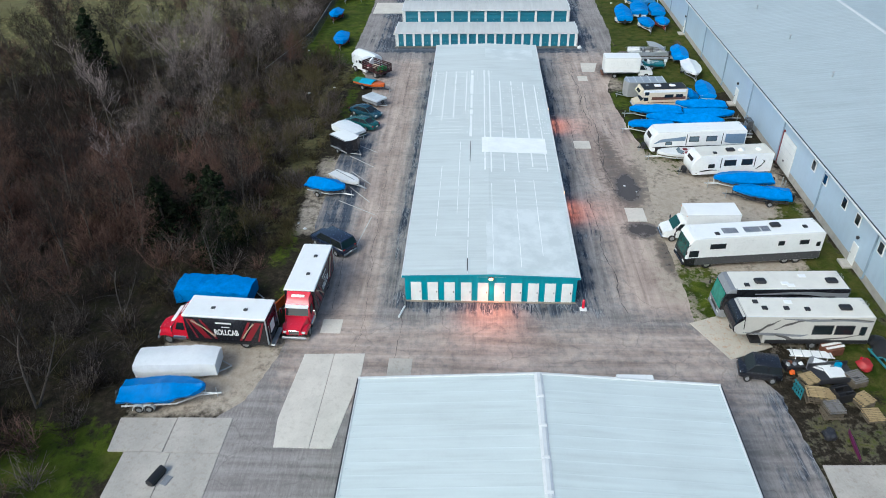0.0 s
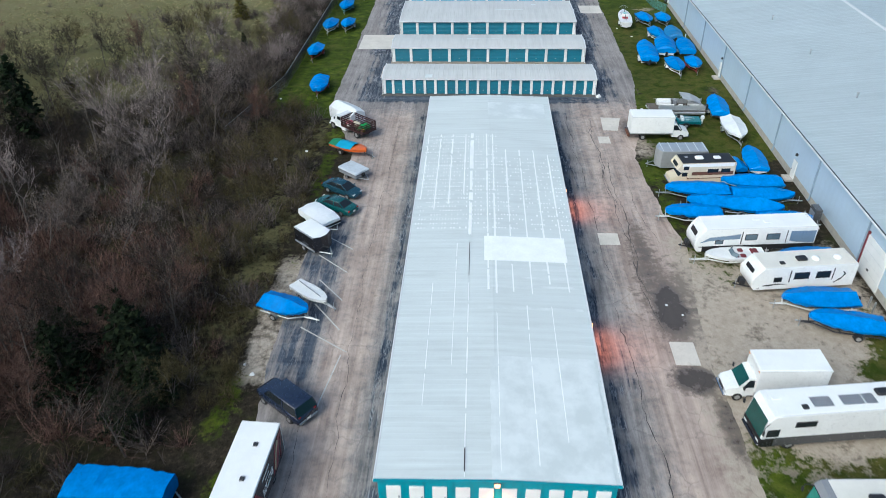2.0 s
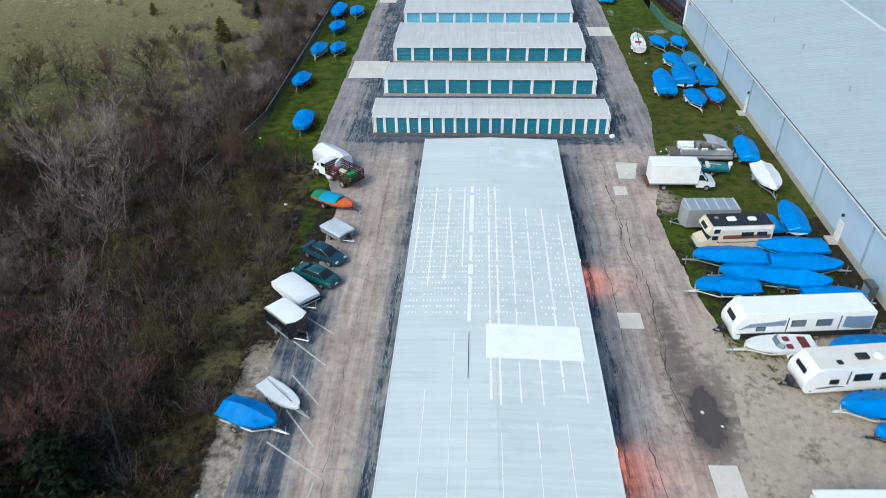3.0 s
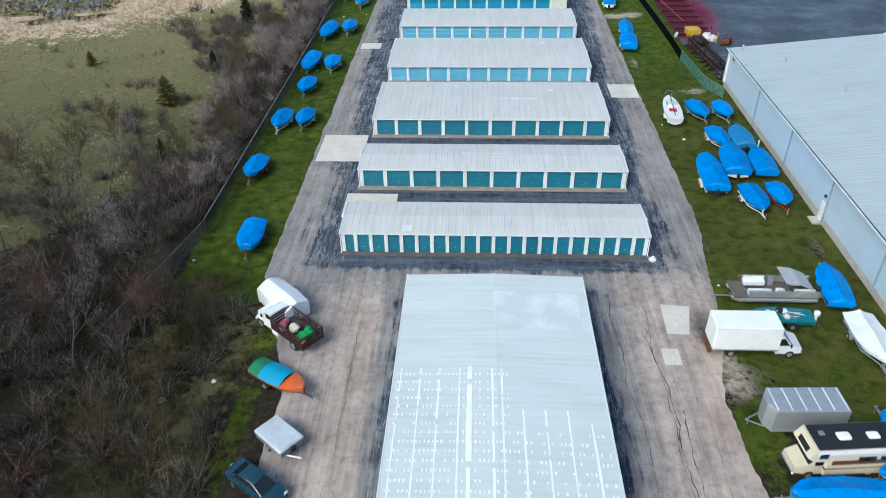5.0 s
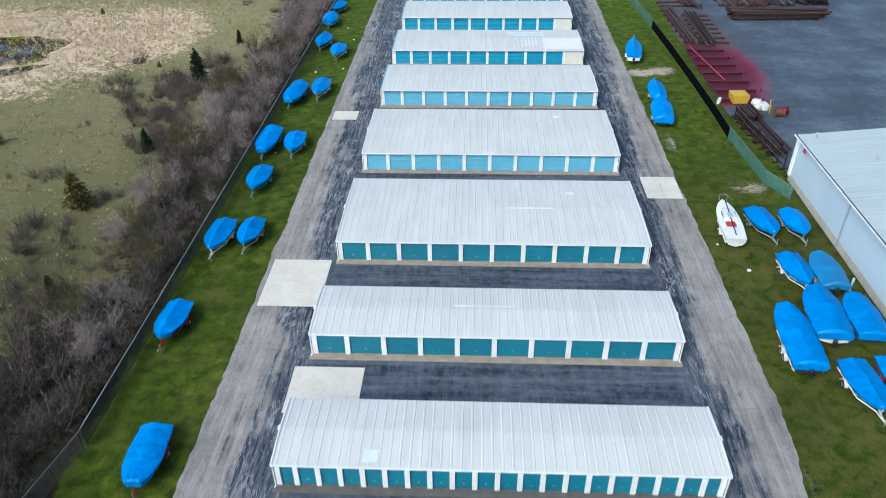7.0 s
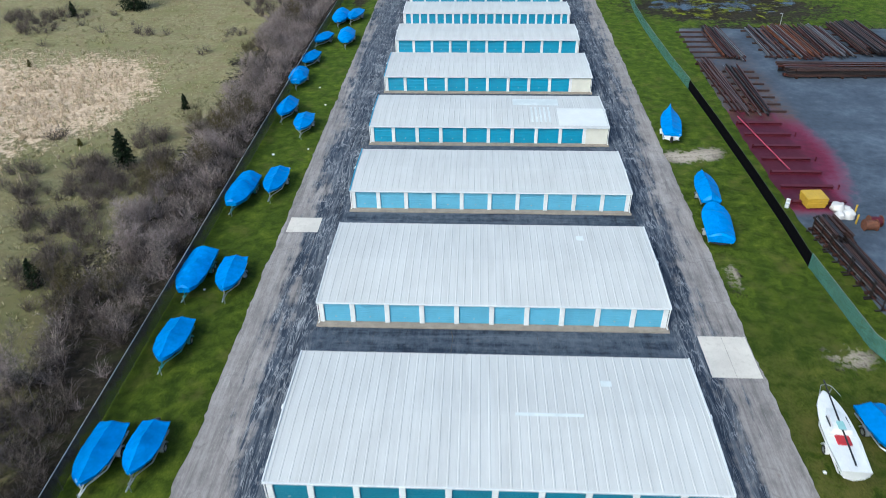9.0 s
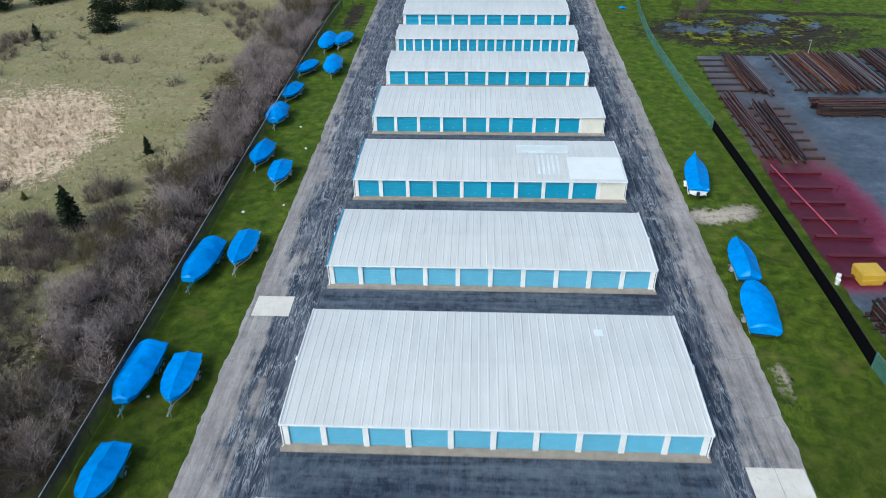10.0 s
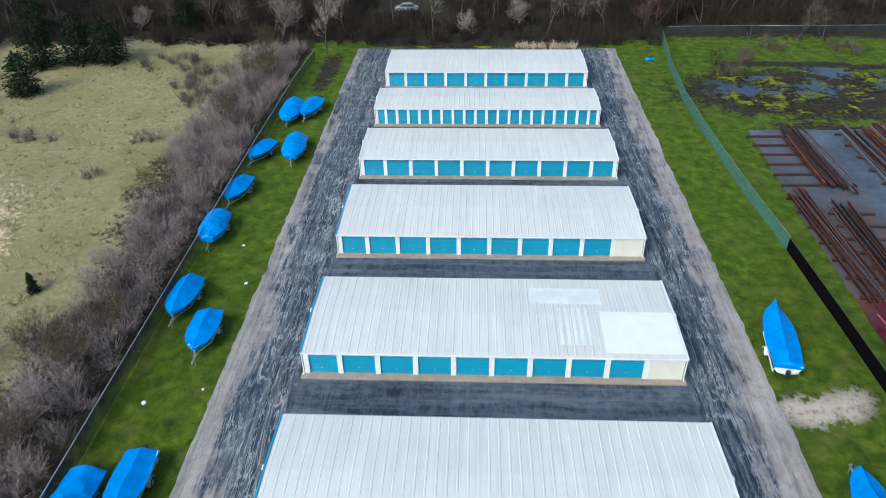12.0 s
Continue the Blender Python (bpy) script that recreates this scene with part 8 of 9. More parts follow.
def rack_fence():
    """Upright dark steel racks beside the yard, with ladder-like bays."""
    for k, (x, y) in enumerate(((35.0, 157.2), (35.3, 153.4), (35.7, 149.6), (36.1, 146.0))):
        th = thing("storage_rack", "dark rusty upright steel rack beside the yard", "steel rack", pose(x, y, 0, 0, 0, 95 + k), "steel racks")
        for xx in (-1.7, 0, 1.7):
            part("upright", Mesh().box((xx, 0, .95), (.12, .12, 1.9), bevel=.01), STEEL_DARK, th)
            part("foot", Mesh().box((xx, 0, .06), (.16, 1.2, .12), bevel=.01), STEEL_DARK, th)
        for z in (.4, .8, 1.2, 1.6):
            part("rung", Mesh().tube([(-1.8, 0, z), (1.8, 0, z)], .05, 6), STEEL_BRIGHT if z in (.8, 1.6) else STEEL_BROWN, th)


rack_fence()
stack("dark rusty steel bundles behind the racks", 36.6, 151.5, 7.5, 1.6, 95, [STEEL_DARK, STEEL_SHADE], r=.18, layers=3, seed=21)
stack("dark rusty steel bundles by the yard edge", 36.0, 157.6, 4.0, 1.8, 95, [STEEL_DARK, STEEL_SHADE], r=.18, layers=4, seed=22)


def dumpster():
    th = thing("skip_bin", "yellow steel skip beside the pipe yard", "skip", pose(36.8, 164.2, 0, 0, 0, 4))
    Y = mat("worn_yellow_paint", (.52, .33, .03), .5, var=.15, dirt=.3)
    part("bin", Mesh().loft([[(-1.0, -.9, .12), (1.0, -.9, .12), (1.0, .9, .12), (-1.0, .9, .12)], [(-1.15, -1.0, 1.25), (1.15, -1.0, 1.25), (1.15, 1.0, 1.25), (-1.15, 1.0, 1.25)]]), Y, th)
    for s in (-1, 1):
        part("rib", Mesh().box((0, s * 1.0, .7), (2.2, .08, .1)), Y, th)
        part("lid", Mesh().box((s * .55, 0, 1.3), (1.1, 2.05, .05), bevel=.015), Y, th, "yellow steel lid")
        part("skid", Mesh().box((s * .7, 0, .06), (.2, 1.8, .12)), DARK, th)


def loose_things():
    WB = mat("white_bulk_bag", (.62, .60, .57), .7, var=.12, bump=.4)
    for i, (x, y, r) in enumerate(((39.0, 163.0, .8), (39.6, 161.6, .7), (38.6, 161.5, .6), (40.0, 163.0, .5))):
        th = thing("bulk_bag", "white bulk bag slumped beside the skip", "bag", pose(x, y, 0), "bulk bags")
        rock("bag", th, (0, 0, r * .55), r, WB, i)
    for i, (x, y) in enumerate(((41.6, 160.2), (40.8, 159.4))):
        th = thing("steel_drum_reel", "rusty red machine part on the yard", "scrap", pose(x, y, 0))
        part("reel", Mesh().tube([(-.6, 0, .5), (.6, 0, .5)], .5, 12), STEEL_RED if i == 0 else RUST, th)
        part("flange", Mesh().tube([(-.65, 0, .5), (-.58, 0, .5)], .62, 12).tube([(.58, 0, .5), (.65, 0, .5)], .62, 12), RUST, th)
    for x, y, a in ((39.9, 160.4, 0), (40.6, 162.4, 10)):
        th = thing("bollard", "yellow steel bollard by the bags", "bollard", pose(x, y, 0), "yellow bollards")
        part("post", Mesh().tube([(0, 0, -.05), (0, 0, 1.1), (0, 0, 1.16)], [.09, .09, .03], 8), mat("yellow_post_paint", (.55, .35, .03), .5), th)
    th = thing("crane_boom", "red and black steel boom lying on the yard", "boom", pose(44.5, 147.5, 0, 0, 0, 118))
    part("boom", Mesh().box((0, 0, .35), (3.4, .3, .3), bevel=.03), RED, th)
    part("base", Mesh().box((-1.9, 0, .3), (1.0, .8, .6), bevel=.06), DARK, th)
    th = thing("lamp_post", "thin grey lamp post behind the yard", "lamp post", pose(53.3, 224.4, 0))
    part("pole", Mesh().tube([(0, 0, -.3), (0, 0, 3.0)], [.08, .05], 8), GALV, th)
    part("lamp_head", Mesh().box((-.2, 0, 3.0), (.55, .2, .12), bevel=.03), GREY_P, th)
    for x, y in ((33.9, 163.6), (34.3, 164.4)):
        th = thing("drum", "small white drum by the screen fence", "drum", pose(x, y, 0))
        part("drum_body", Mesh().tube([(0, 0, 0), (0, 0, .55)], .22, 10), WHITE, th)


dumpster()
loose_things()


def electric_box():
    th = thing("electric_cabinet", "grey electric cabinet and posts beside the warehouse", "cabinet", pose(34.3, 64.6, 0))
    part("cabinet", Mesh().box((0, 0, 1.05), (.7, 1.3, 2.1), bevel=.03), DARKGREY_P, th)
    part("door", Mesh().box((-.36, 0, .95), (.03, 1.1, 1.6), bevel=.01), GREY_P, th)
    part("plinth", Mesh().box((0, 0, .05), (1.0, 1.6, .14), bevel=.02), CONCRETE_OLD, th)
    for s in (-1, 1):
        part("guard_post", Mesh().tube([(-.6, s * .9, 0), (-.6, s * .9, 1.1)], .07, 8), GALV, th)
    for y in (51.4, 50.6):
        th = thing("bollard", "grey steel bollard beside the overhead door", "bollard", pose(34.2, y, 0), "grey bollards")
        part("post", Mesh().tube([(0, 0, -.05), (0, 0, 1.1)], .08, 8), GALV, th)
    th = thing("bollard", "pale post beside the parked boats", "bollard", pose(34.4, 121.0, 0))
    part("post", Mesh().tube([(0, 0, -.05), (0, 0, 1.4)], .1, 8), WALL_BLUE, th)


electric_box()

# ---- junk beside the long trailers ----
PALLET_WOOD = mat("pallet_wood", (.42, .31, .16), .8, var=.25, scale=3, bump=.3, rnd=.3)
PALLET_GREY = mat("weathered_pallet_wood", (.20, .19, .185), .85, var=.3, scale=3, bump=.3, rnd=.3)


# darker copy of the wood: shade inside the stacks, put into the colour
PALLET_DARK = mat("shaded_pallet_wood", (.13, .105, .075), .85, var=.3, scale=3, bump=.3, rnd=.3)


def pallet(label, x, y, rz, wood, count):
    """Stacked pallets: seven top boards with gaps over three runners, boards below."""
    th = thing("pallet_stack", label, "pallet", pose(x, y, 0, 0, 0, rz), "wooden pallets")
    rng = random.Random(int(x * 10) + int(y * 7))
    bd = {m_: Mesh().box((0, 0, 0), (1.22, .1, .026)).data("board", m_) for m_ in (wood, PALLET_DARK)}
    rn = Mesh().box((0, 0, 0), (.09, 1.08, .09)).data("runner", PALLET_DARK)
    for k in range(count):
        z = .02 + k * .15
        m_ = wood if k == count - 1 else PALLET_DARK if k < count - 2 else wood
        lay = pose(rng.uniform(-.07, .07), rng.uniform(-.07, .07), z, 0, 0, rng.uniform(-5, 5))
        for i in range(7 if k >= count - 2 else 2):
            yy = -.5 + i * (1.0 / 6 if k >= count - 2 else 1.0)
            part("board", bd[m_], None, th, at=lay @ pose(0, yy, .125))
        for xx in (-.54, 0, .54):
            part("runner", rn, None, th, at=lay @ pose(xx, 0, .055))
    return th


pallet("stack of fresh yellow wooden pallets on the grass", 25.65, 20.4, 24, PALLET_WOOD, 5)
pallet("tall stack of yellow wooden pallets", 25.5, 18.8, -8, PALLET_WOOD, 6)
pallet("yellow wooden pallets leaning together", 26.45, 18.9, -12, PALLET_WOOD, 4)
pallet("stack of grey weathered pallets", 26.15, 17.2, 6, PALLET_GREY, 7)
pallet("stack of grey weathered pallets", 29.15, 20.5, 18, PALLET_GREY, 6)
pallet("yellow wooden pallets on the grass", 28.95, 18.55, 22, PALLET_WOOD, 4)
pallet("yellow wooden pallets on the grass", 29.0, 17.05, 8, PALLET_WOOD, 3)
pallet("single grey pallet near the junk", 28.0, 22.2, 5, PALLET_GREY, 2)


def junk():
    th = thing("truck_rack", "white steel ladder rack lying on the ground", "rack", pose(26.9, 23.3, 0, 0, 0, -4))
    for s in (-1, 1):
        part("rail", Mesh().tube([(-1.7, s * .35, .5), (1.7, s * .35, .5)], .05, 6), WHITE, th)
        part("leg", Mesh().tube([(-1.2, s * .35, .0), (-1.2, s * .35, .5)], .04, 6).tube([(1.2, s * .35, .0), (1.2, s * .35, .5)], .04, 6), WHITE, th)
    part("deck", Mesh().box((0, 0, .54), (3.2, .66, .05), bevel=.02), WHITE, th)
    for i in range(5):
        part("rung", Mesh().tube([(-1.4 + .7 * i, -.5, .6), (-1.4 + .7 * i, .5, .6)], .03, 6), GALV, th)
    th = thing("lawn_tractor", "red covered machine among the junk", "machine", pose(30.6, 22.2, 0, 0, 0, 40))
    rock("cover", th, (0, 0, .45), .62, mat("red_tarpaulin", (.34, .02, .025), .55, var=.25, bump=.4), 3)
    rock("hood", th, (.55, .2, .35), .38, RED, 5)
    th = thing("barrel", "bright blue plastic barrel", "barrel", pose(28.4, 21.9, 0))
    part("barrel_body", Mesh().tube([(0, 0, .02), (0, 0, .3), (0, 0, .6), (0, 0, .88)], [.27, .3, .3, .26], 14), mat("blue_plastic", (.01, .24, .42), .4), th, smooth=40)
    th = thing("cone_pile", "orange safety netting bundle", "bundle", pose(24.9, 21.5, 0))
    rock("bundle", th, (0, 0, .2), .24, mat("orange_plastic", (.75, .13, .01), .5), 2)
    th = thing("utility_trailer", "dark flat trailer with clutter among the pallets", "trailer", pose(27.7, 21.0, 0, 0, 0, 8))
    part("bed", Mesh().box((0, 0, .5), (3.2, 1.8, .12), bevel=.02), DARK, th)
    part("side", Mesh().box((0, .9, .75), (3.2, .04, .4)).box((0, -.9, .75), (3.2, .04, .4)), DARK, th)
    part("panel", Mesh().box((.2, .1, .62), (1.4, 1.1, .1), bevel=.02), WHITE, th)
    wheels(th, (.28, .18), (-.2,), 1.05)
    th = thing("pickup_cap", "grey truck cap lying on the ground", "truck cap", pose(27.2, 22.0, 0, 0, 0, -30))
    part("shell", Mesh().box((0, 0, .35), (1.9, 1.4, .6), bevel=.14), GREY_P, th)
    part("window", Mesh().box((0, 0, .66), (1.2, .9, .03), bevel=.01), WHITE, th)
    th = thing("crate", "rusty crate with planks among the junk", "crate", pose(28.8, 24.0, 0, 0, 0, 15))
    part("crate_body", Mesh().box((0, 0, .4), (1.5, 1.0, .7), bevel=.03), RUST, th)
    part("plank", Mesh().box((0, .2, .78), (1.7, .2, .05)).box((.1, -.2, .78), (1.6, .2, .05)), LETTER, th)
    th = thing("steel_tube", "teal painted trailer frame at the wall", "frame", pose(32.6, 21.6, 0, 0, 0, 100))
    TL = mat("teal_steel_paint", (.03, .18, .21), .5, dirt=.2)
    for s in (-1, 0, 1):
        part("beam", Mesh().box((0, s * .5, .5), (5.2, .12, .16), bevel=.02), TL, th)
    for i in range(6):
        part("cross_bar", Mesh().box((-2.4 + i * .95, 0, .58), (.1, 1.2, .08), bevel=.01), TL, th)
    wheels(th, (.28, .18), (-.4,), .7)
    th = thing("leaning_pallet", "teal painted pallet leaning on the yellow stack", "pallet", pose(24.5, 19.3, 0, 0, 0, 100))
    for i in range(5):
        part("slat", Mesh().box((-.5 + .25 * i, 0, .55), (.12, .04, 1.1)), TL, th)
    for z in (.2, .6, 1.0):
        part("runner", Mesh().box((0, .06, z), (1.15, .08, .08)), TL, th)
    th = thing("wire_crate", "black open crate among the pallets", "crate", pose(27.55, 19.0, 0, 0, 0, 15))
    part("bottom", Mesh().box((0, 0, .1), (1.3, 1.1, .12)), BLACK, th)
    for q in (-1, 1):
        part("side", Mesh().box((0, q * .55, .5), (1.3, .05, .8)).box((q * .65, 0, .5), (.05, 1.1, .8)), BLACK, th)
        part("rail", Mesh().tube([(-.65, q * .3, .92), (.65, q * .3, .92)], .035, 5), DARK, th)
    th = thing("plastic_tub", "white plastic tub among the junk", "tub", pose(28.1, 20.7, 0, 0, 0, 10))
    part("tub_body", Mesh().box((0, 0, .3), (.95, .4, .5), bevel=.08), WHITE, th)
    th = thing("covered_machine", "dark tarpaulin over a machine beside the wall", "machine", pose(32.7, 23.8, 0, 0, 0, 80))
    rock("cover", th, (0, 0, .5), .95, BLACK, 7)
    rock("cover", th, (1.1, .1, .4), .7, BLACK, 8)
    th = thing("scrap_bin", "low dark bin of scrap metal", "bin", pose(25.2, 22.2, 0, 0, 0, 5))
    part("bin_wall", Mesh().box((0, 0, .25), (1.5, .9, .5), bevel=.04), BLACK, th)
    for k in range(5):
        rock("scrap", th, (-.5 + .25 * k, .2 * (k % 2) - .1, .5), .2, (GALV, RUST, GREY_P, DARK, WHITE)[k], k)
    th = thing("engine_block", "pile of black scrap metal", "scrap", pose(25.2, 15.3, 0))
    for i in range(5):
        rock("lump", th, (random.uniform(-.4, .4), random.uniform(-.4, .4), .22), .36, DARK, i)
    th = thing("kayak", "purple kayak lying on the grass", "kayak", pose(26.65, 14.4, 0, 0, 0, 84))
    part("hull", Mesh().loft([[(x_, -w_ * .3, .05), (x_, w_ * .3, .05), (x_, w_ * .32, .3), (x_, 0, .38), (x_, -w_ * .32, .3)] for x_, w_ in ((-1.3, .04), (-.9, .2), (-.3, .3), (.3, .3), (.9, .2), (1.3, .04))]), mat("purple_plastic", (.10, .015, .06), .4), th, smooth=50)
    th = thing("spare_tyre", "old tyre lying flat on the ground", "tyre", pose(26.0, 21.9, .12, 90, 0, 0))
    part("tyre", WHEELS[(.33, .22)][0], None, th)
    th = thing("gas_tank", "black tank with dark hose on the slab", "tank", pose(-20.9, 10.2, 0, 0, 0, 70))
    part("tank", Mesh().tube([(-.7, 0, .32), (.7, 0, .32)], .3, 12), BLACK, th, smooth=40)
    part("cradle", Mesh().box((0, 0, .06), (1.2, .5, .12), bevel=.02), BLACK, th)
    part("plate", Mesh().box((.1, -.7, .06), (.8, .5, .06), bevel=.02), GREY_P, th)
    th = thing("road_barrier", "orange plastic barrier between the tool trucks", "barrier", pose(-16.75, 28.0, 0, 0, 0, 68))
    part("panel", Mesh().box((0, 0, .75), (2.2, .12, .9), bevel=.03), mat("orange_panel", (.62, .14, .02), .5, dirt=.2), th)
    part("foot", Mesh().box((-.8, 0, .15), (.12, .6, .3), bevel=.02).box((.8, 0, .15), (.12, .6, .3), bevel=.02), DARK, th)
    th = thing("hydrant", "red bollard with a white base at the corner", "hydrant", pose(9.75, 29.1, 0))
    part("post", Mesh().tube([(0, 0, .1), (0, 0, .95), (0, 0, 1.05)], [.13, .13, .05], 10), RED, th)
    part("base", Mesh().box((0, -.1, .08), (.6, .5, .16), bevel=.04), WHITE, th)
    th = thing("pipe_bollard", "leaning white pipe bollard at the corner", "bollard", pose(-5.9, 28.9, 0))
    part("post", Mesh().tube([(.1, .5, .0), (.05, .3, .9), (0, .25, 1.1)], .08, 8), GALV, th)
    part("fallen_pipe", Mesh().tube([(.1, .1, .1), (-.3, -1.4, .08)], .09, 8), WHITE, th)
    th = thing("tarp_heap", "small blue tarpaulin heap at the fence corner", "tarpaulin", pose(28.1, 252.1, 0))
    rock("tarp", th, (0, 0, .2), .5, TARP, 6, .5)
    rock("tarp", th, (.7, .2, .12), .35, TARP, 9, .5)
    th = thing("corner_stone", "white painted stone at the building corner", "stone", pose(17.1, 97.3, 0))
    rock("stone", th, (0, 0, .2), .38, WHITE, 4)


junk()
PAPER = mat("white_paper_scrap", (.75, .75, .73), .8, var=.1)
for i, (x_, y_, r_) in enumerate(((-21.2, 190.3, .18), (-25.0, 174.8, .2), (-20.9, 176.4, .13), (-24.0, 77.8, .3), (-24.9, 147.3, .14), (26.2, 123.8, .2), (24.4, 128.2, .13), (-23.2, 196.7, .16), (-27.6, 96.3, .16), (-20.6, 80, .2), (16.9, 51.1, .14), (18.0, 49.8, .1), (-17.2, 41.5, .2), (-18.1, 42.6, .14), (22.4, 93.5, .14))):
    th_ = thing("litter", "crumpled white litter on the ground", "litter", pose(x_, y_, 0), "scattered litter")
    rock("scrap", th_, (0, 0, r_ * .3), r_, PAPER, i, .4)


# ---- painted bay lines, lamps ----
LINE = mat("worn_white_line_paint", (.50, .49, .46), .8, var=.2, scale=3, dirt=.5, dirt_col=(.18, .17, .165))
for i, (x0_, y0_, x1_, y1_) in enumerate(((-14.6, 47.3, -10.2, 44.3), (-13.9, 50.4, -11.2, 47.0), (-14.2, 54.0, -11.6, 51.0), (-15.0, 58.0, -11.8, 55.2), (-14.6, 61.2, -11.8, 59.0), (-10.6, 44.0, -11.6, 37.5))):
    d = Vector((x1_ - x0_, y1_ - y0_, 0)).normalized()
    q = Vector((-d.y, d.x, 0)) * .06
    a, c = Vector((x0_, y0_, .02)), Vector((x1_, y1_, .02))
    part("bay_line", Mesh().add([a - q, c - q, c + q, a + q], [(0, 1, 2, 3)]), LINE, road, "worn white bay line")
AMBER = bpy.data.materials.new("lit_amber_lamp")
AMBER.use_nodes = True
AMBER.node_tree.nodes["Principled BSDF"].inputs["Emission Color"].default_value = (1.0, .22, .03, 1)
AMBER.node_tree.nodes["Principled BSDF"].inputs["Emission Strength"].default_value = 5.0


def wall_pack(x, y, z, turn, power):
    th = thing("wall_lamp", "lit amber lamp on the long building, unseen ones added at the side", "wall lamp", pose(x, y, z, 0, 0, turn), "amber wall lamps")
    part("housing", Mesh().box((0, .06, .08), (.42, .22, .18), bevel=.04), DARK, th)
    part("lens", Mesh().box((0, -.08, -.03), (.36, .2, .2), bevel=.04), AMBER, th, "glowing amber lens")
    ld = bpy.data.lights.new("amber_lamp", "SPOT")
    ld.energy, ld.color, ld.shadow_soft_size, ld.spot_size, ld.spot_blend = power, (1.0, .24, .10), .12, radians(125), .8
    lo = new("amber_lamp", ld)
    lo.matrix_world = pose(x, y, z, 0, 0, turn) @ pose(0, -.35, -.15, -22, 0, 0)
    return th


wall_pack(1.7, 29.72, 2.72, 0, 800)
# two unseen side lamps, added to throw the orange glows on the lane
wall_pack(9.38, 45.5, 2.35, 90, 540)
wall_pack(9.38, 67.0, 2.35, 90, 540)

# ---- plants ----
def fast_mesh(name, verts, faces, material):
    """Mesh data from arrays: verts (n, 3), faces (m, 3)."""
    me = bpy.data.meshes.new(name)
    me.vertices.add(len(verts))
    me.vertices.foreach_set("co", np.asarray(verts, dtype=np.float32).ravel())
    me.loops.add(faces.size)
    me.loops.foreach_set("vertex_index", faces.astype(np.int32).ravel())
    me.polygons.add(len(faces))
    me.polygons.foreach_set("loop_start", np.arange(0, faces.size, 3, dtype=np.int32))
    me.polygons.foreach_set("loop_total", np.full(len(faces), 3, dtype=np.int32))
    me.materials.append(material)
    me.update(calc_edges=True)
    return me


def bark_mat(name, lo, hi, rnd=.5):
    m, nt, b = nodes_of(name)
    n = noise_at(nt, place(nt), 1.1, 5, .65)
    oi = nt.nodes.new("ShaderNodeNewGeometry")
    f = mth(nt, "ADD", mth(nt, "MULTIPLY", n, 1 - rnd), mth(nt, "MULTIPLY", oi.outputs["Random Per Island"], rnd))
    nt.links.new(ramp(nt, f, [(.25, lo), (.8, hi)]), b.inputs["Base Color"])
    b.inputs["Roughness"].default_value = .9
    b.inputs["Specular IOR Level"].default_value = .15
    return m


BARK = bark_mat("grey_brown_bark", (.03, .025, .021), (.15, .13, .113))
TWIG = bark_mat("bare_twigs", (.030, .023, .019), (.20, .163, .142))
TWIG_TREE = bark_mat("grey_tree_twigs", (.04, .032, .027), (.26, .215, .19))
TWIG_DARK = bark_mat("dark_bare_twigs", (.008, .006, .005), (.06, .047, .038))
TWIG_RED = bark_mat("reddish_bare_twigs", (.045, .025, .019), (.205, .120, .094))
TWIG_PALE = bark_mat("pale_lilac_twigs", (.10, .08, .074), (.44, .365, .345))
TWIG_OLIVE = bark_mat("olive_brown_twigs", (.035, .03, .012), (.13, .105, .05))
NEEDLE = bark_mat("dark_conifer_needles", (.005, .010, .005), (.022, .036, .015))
NEEDLE_GOLD = bark_mat("golden_green_needles", (.025, .026, .006), (.13, .11, .025))
DRY = bark_mat("dry_grass_blades", (.20, .18, .085), (.42, .38, .22))
REED = bark_mat("tan_reed_stalks", (.34, .255, .165), (.72, .59, .44))
VINE = bark_mat("dark_green_vine_leaves", (.005, .009, .004), (.019, .028, .011))
BUD = bark_mat("yellow_green_spring_buds", (.06, .065, .01), (.22, .21, .05))


def limb(vs, fs, pts, rad, n=3):
    """A tapered tube of n sides along pts."""
    base = len(vs)
    for i, (p, r) in enumerate(zip(pts, rad)):
        d = (pts[min(i + 1, len(pts) - 1)] - pts[max(0, i - 1)])
        d = d.normalized() if d.length > 1e-6 else Vector((0, 0, 1))
        a = d.orthogonal().normalized()
        b = d.cross(a)
        for j in range(n):
            t = 2 * math.pi * j / n
            vs.append(p + (a * math.cos(t) + b * math.sin(t)) * r)
    for i in range(len(pts) - 1):
        for j in range(n):
            q, w = base + i * n + j, base + i * n + (j + 1) % n
            fs.append((q, w, w + n))
            fs.append((q, w + n, q + n))


def bend(rng, p, d, length, k, wander, lift):
    pts = [p.copy()]
    for i in range(k):
        d = (d + Vector((rng.gauss(0, wander), rng.gauss(0, wander), rng.gauss(0, wander) + lift))).normalized()
        pts.append(pts[-1] + d * (length / k))
    return pts, d


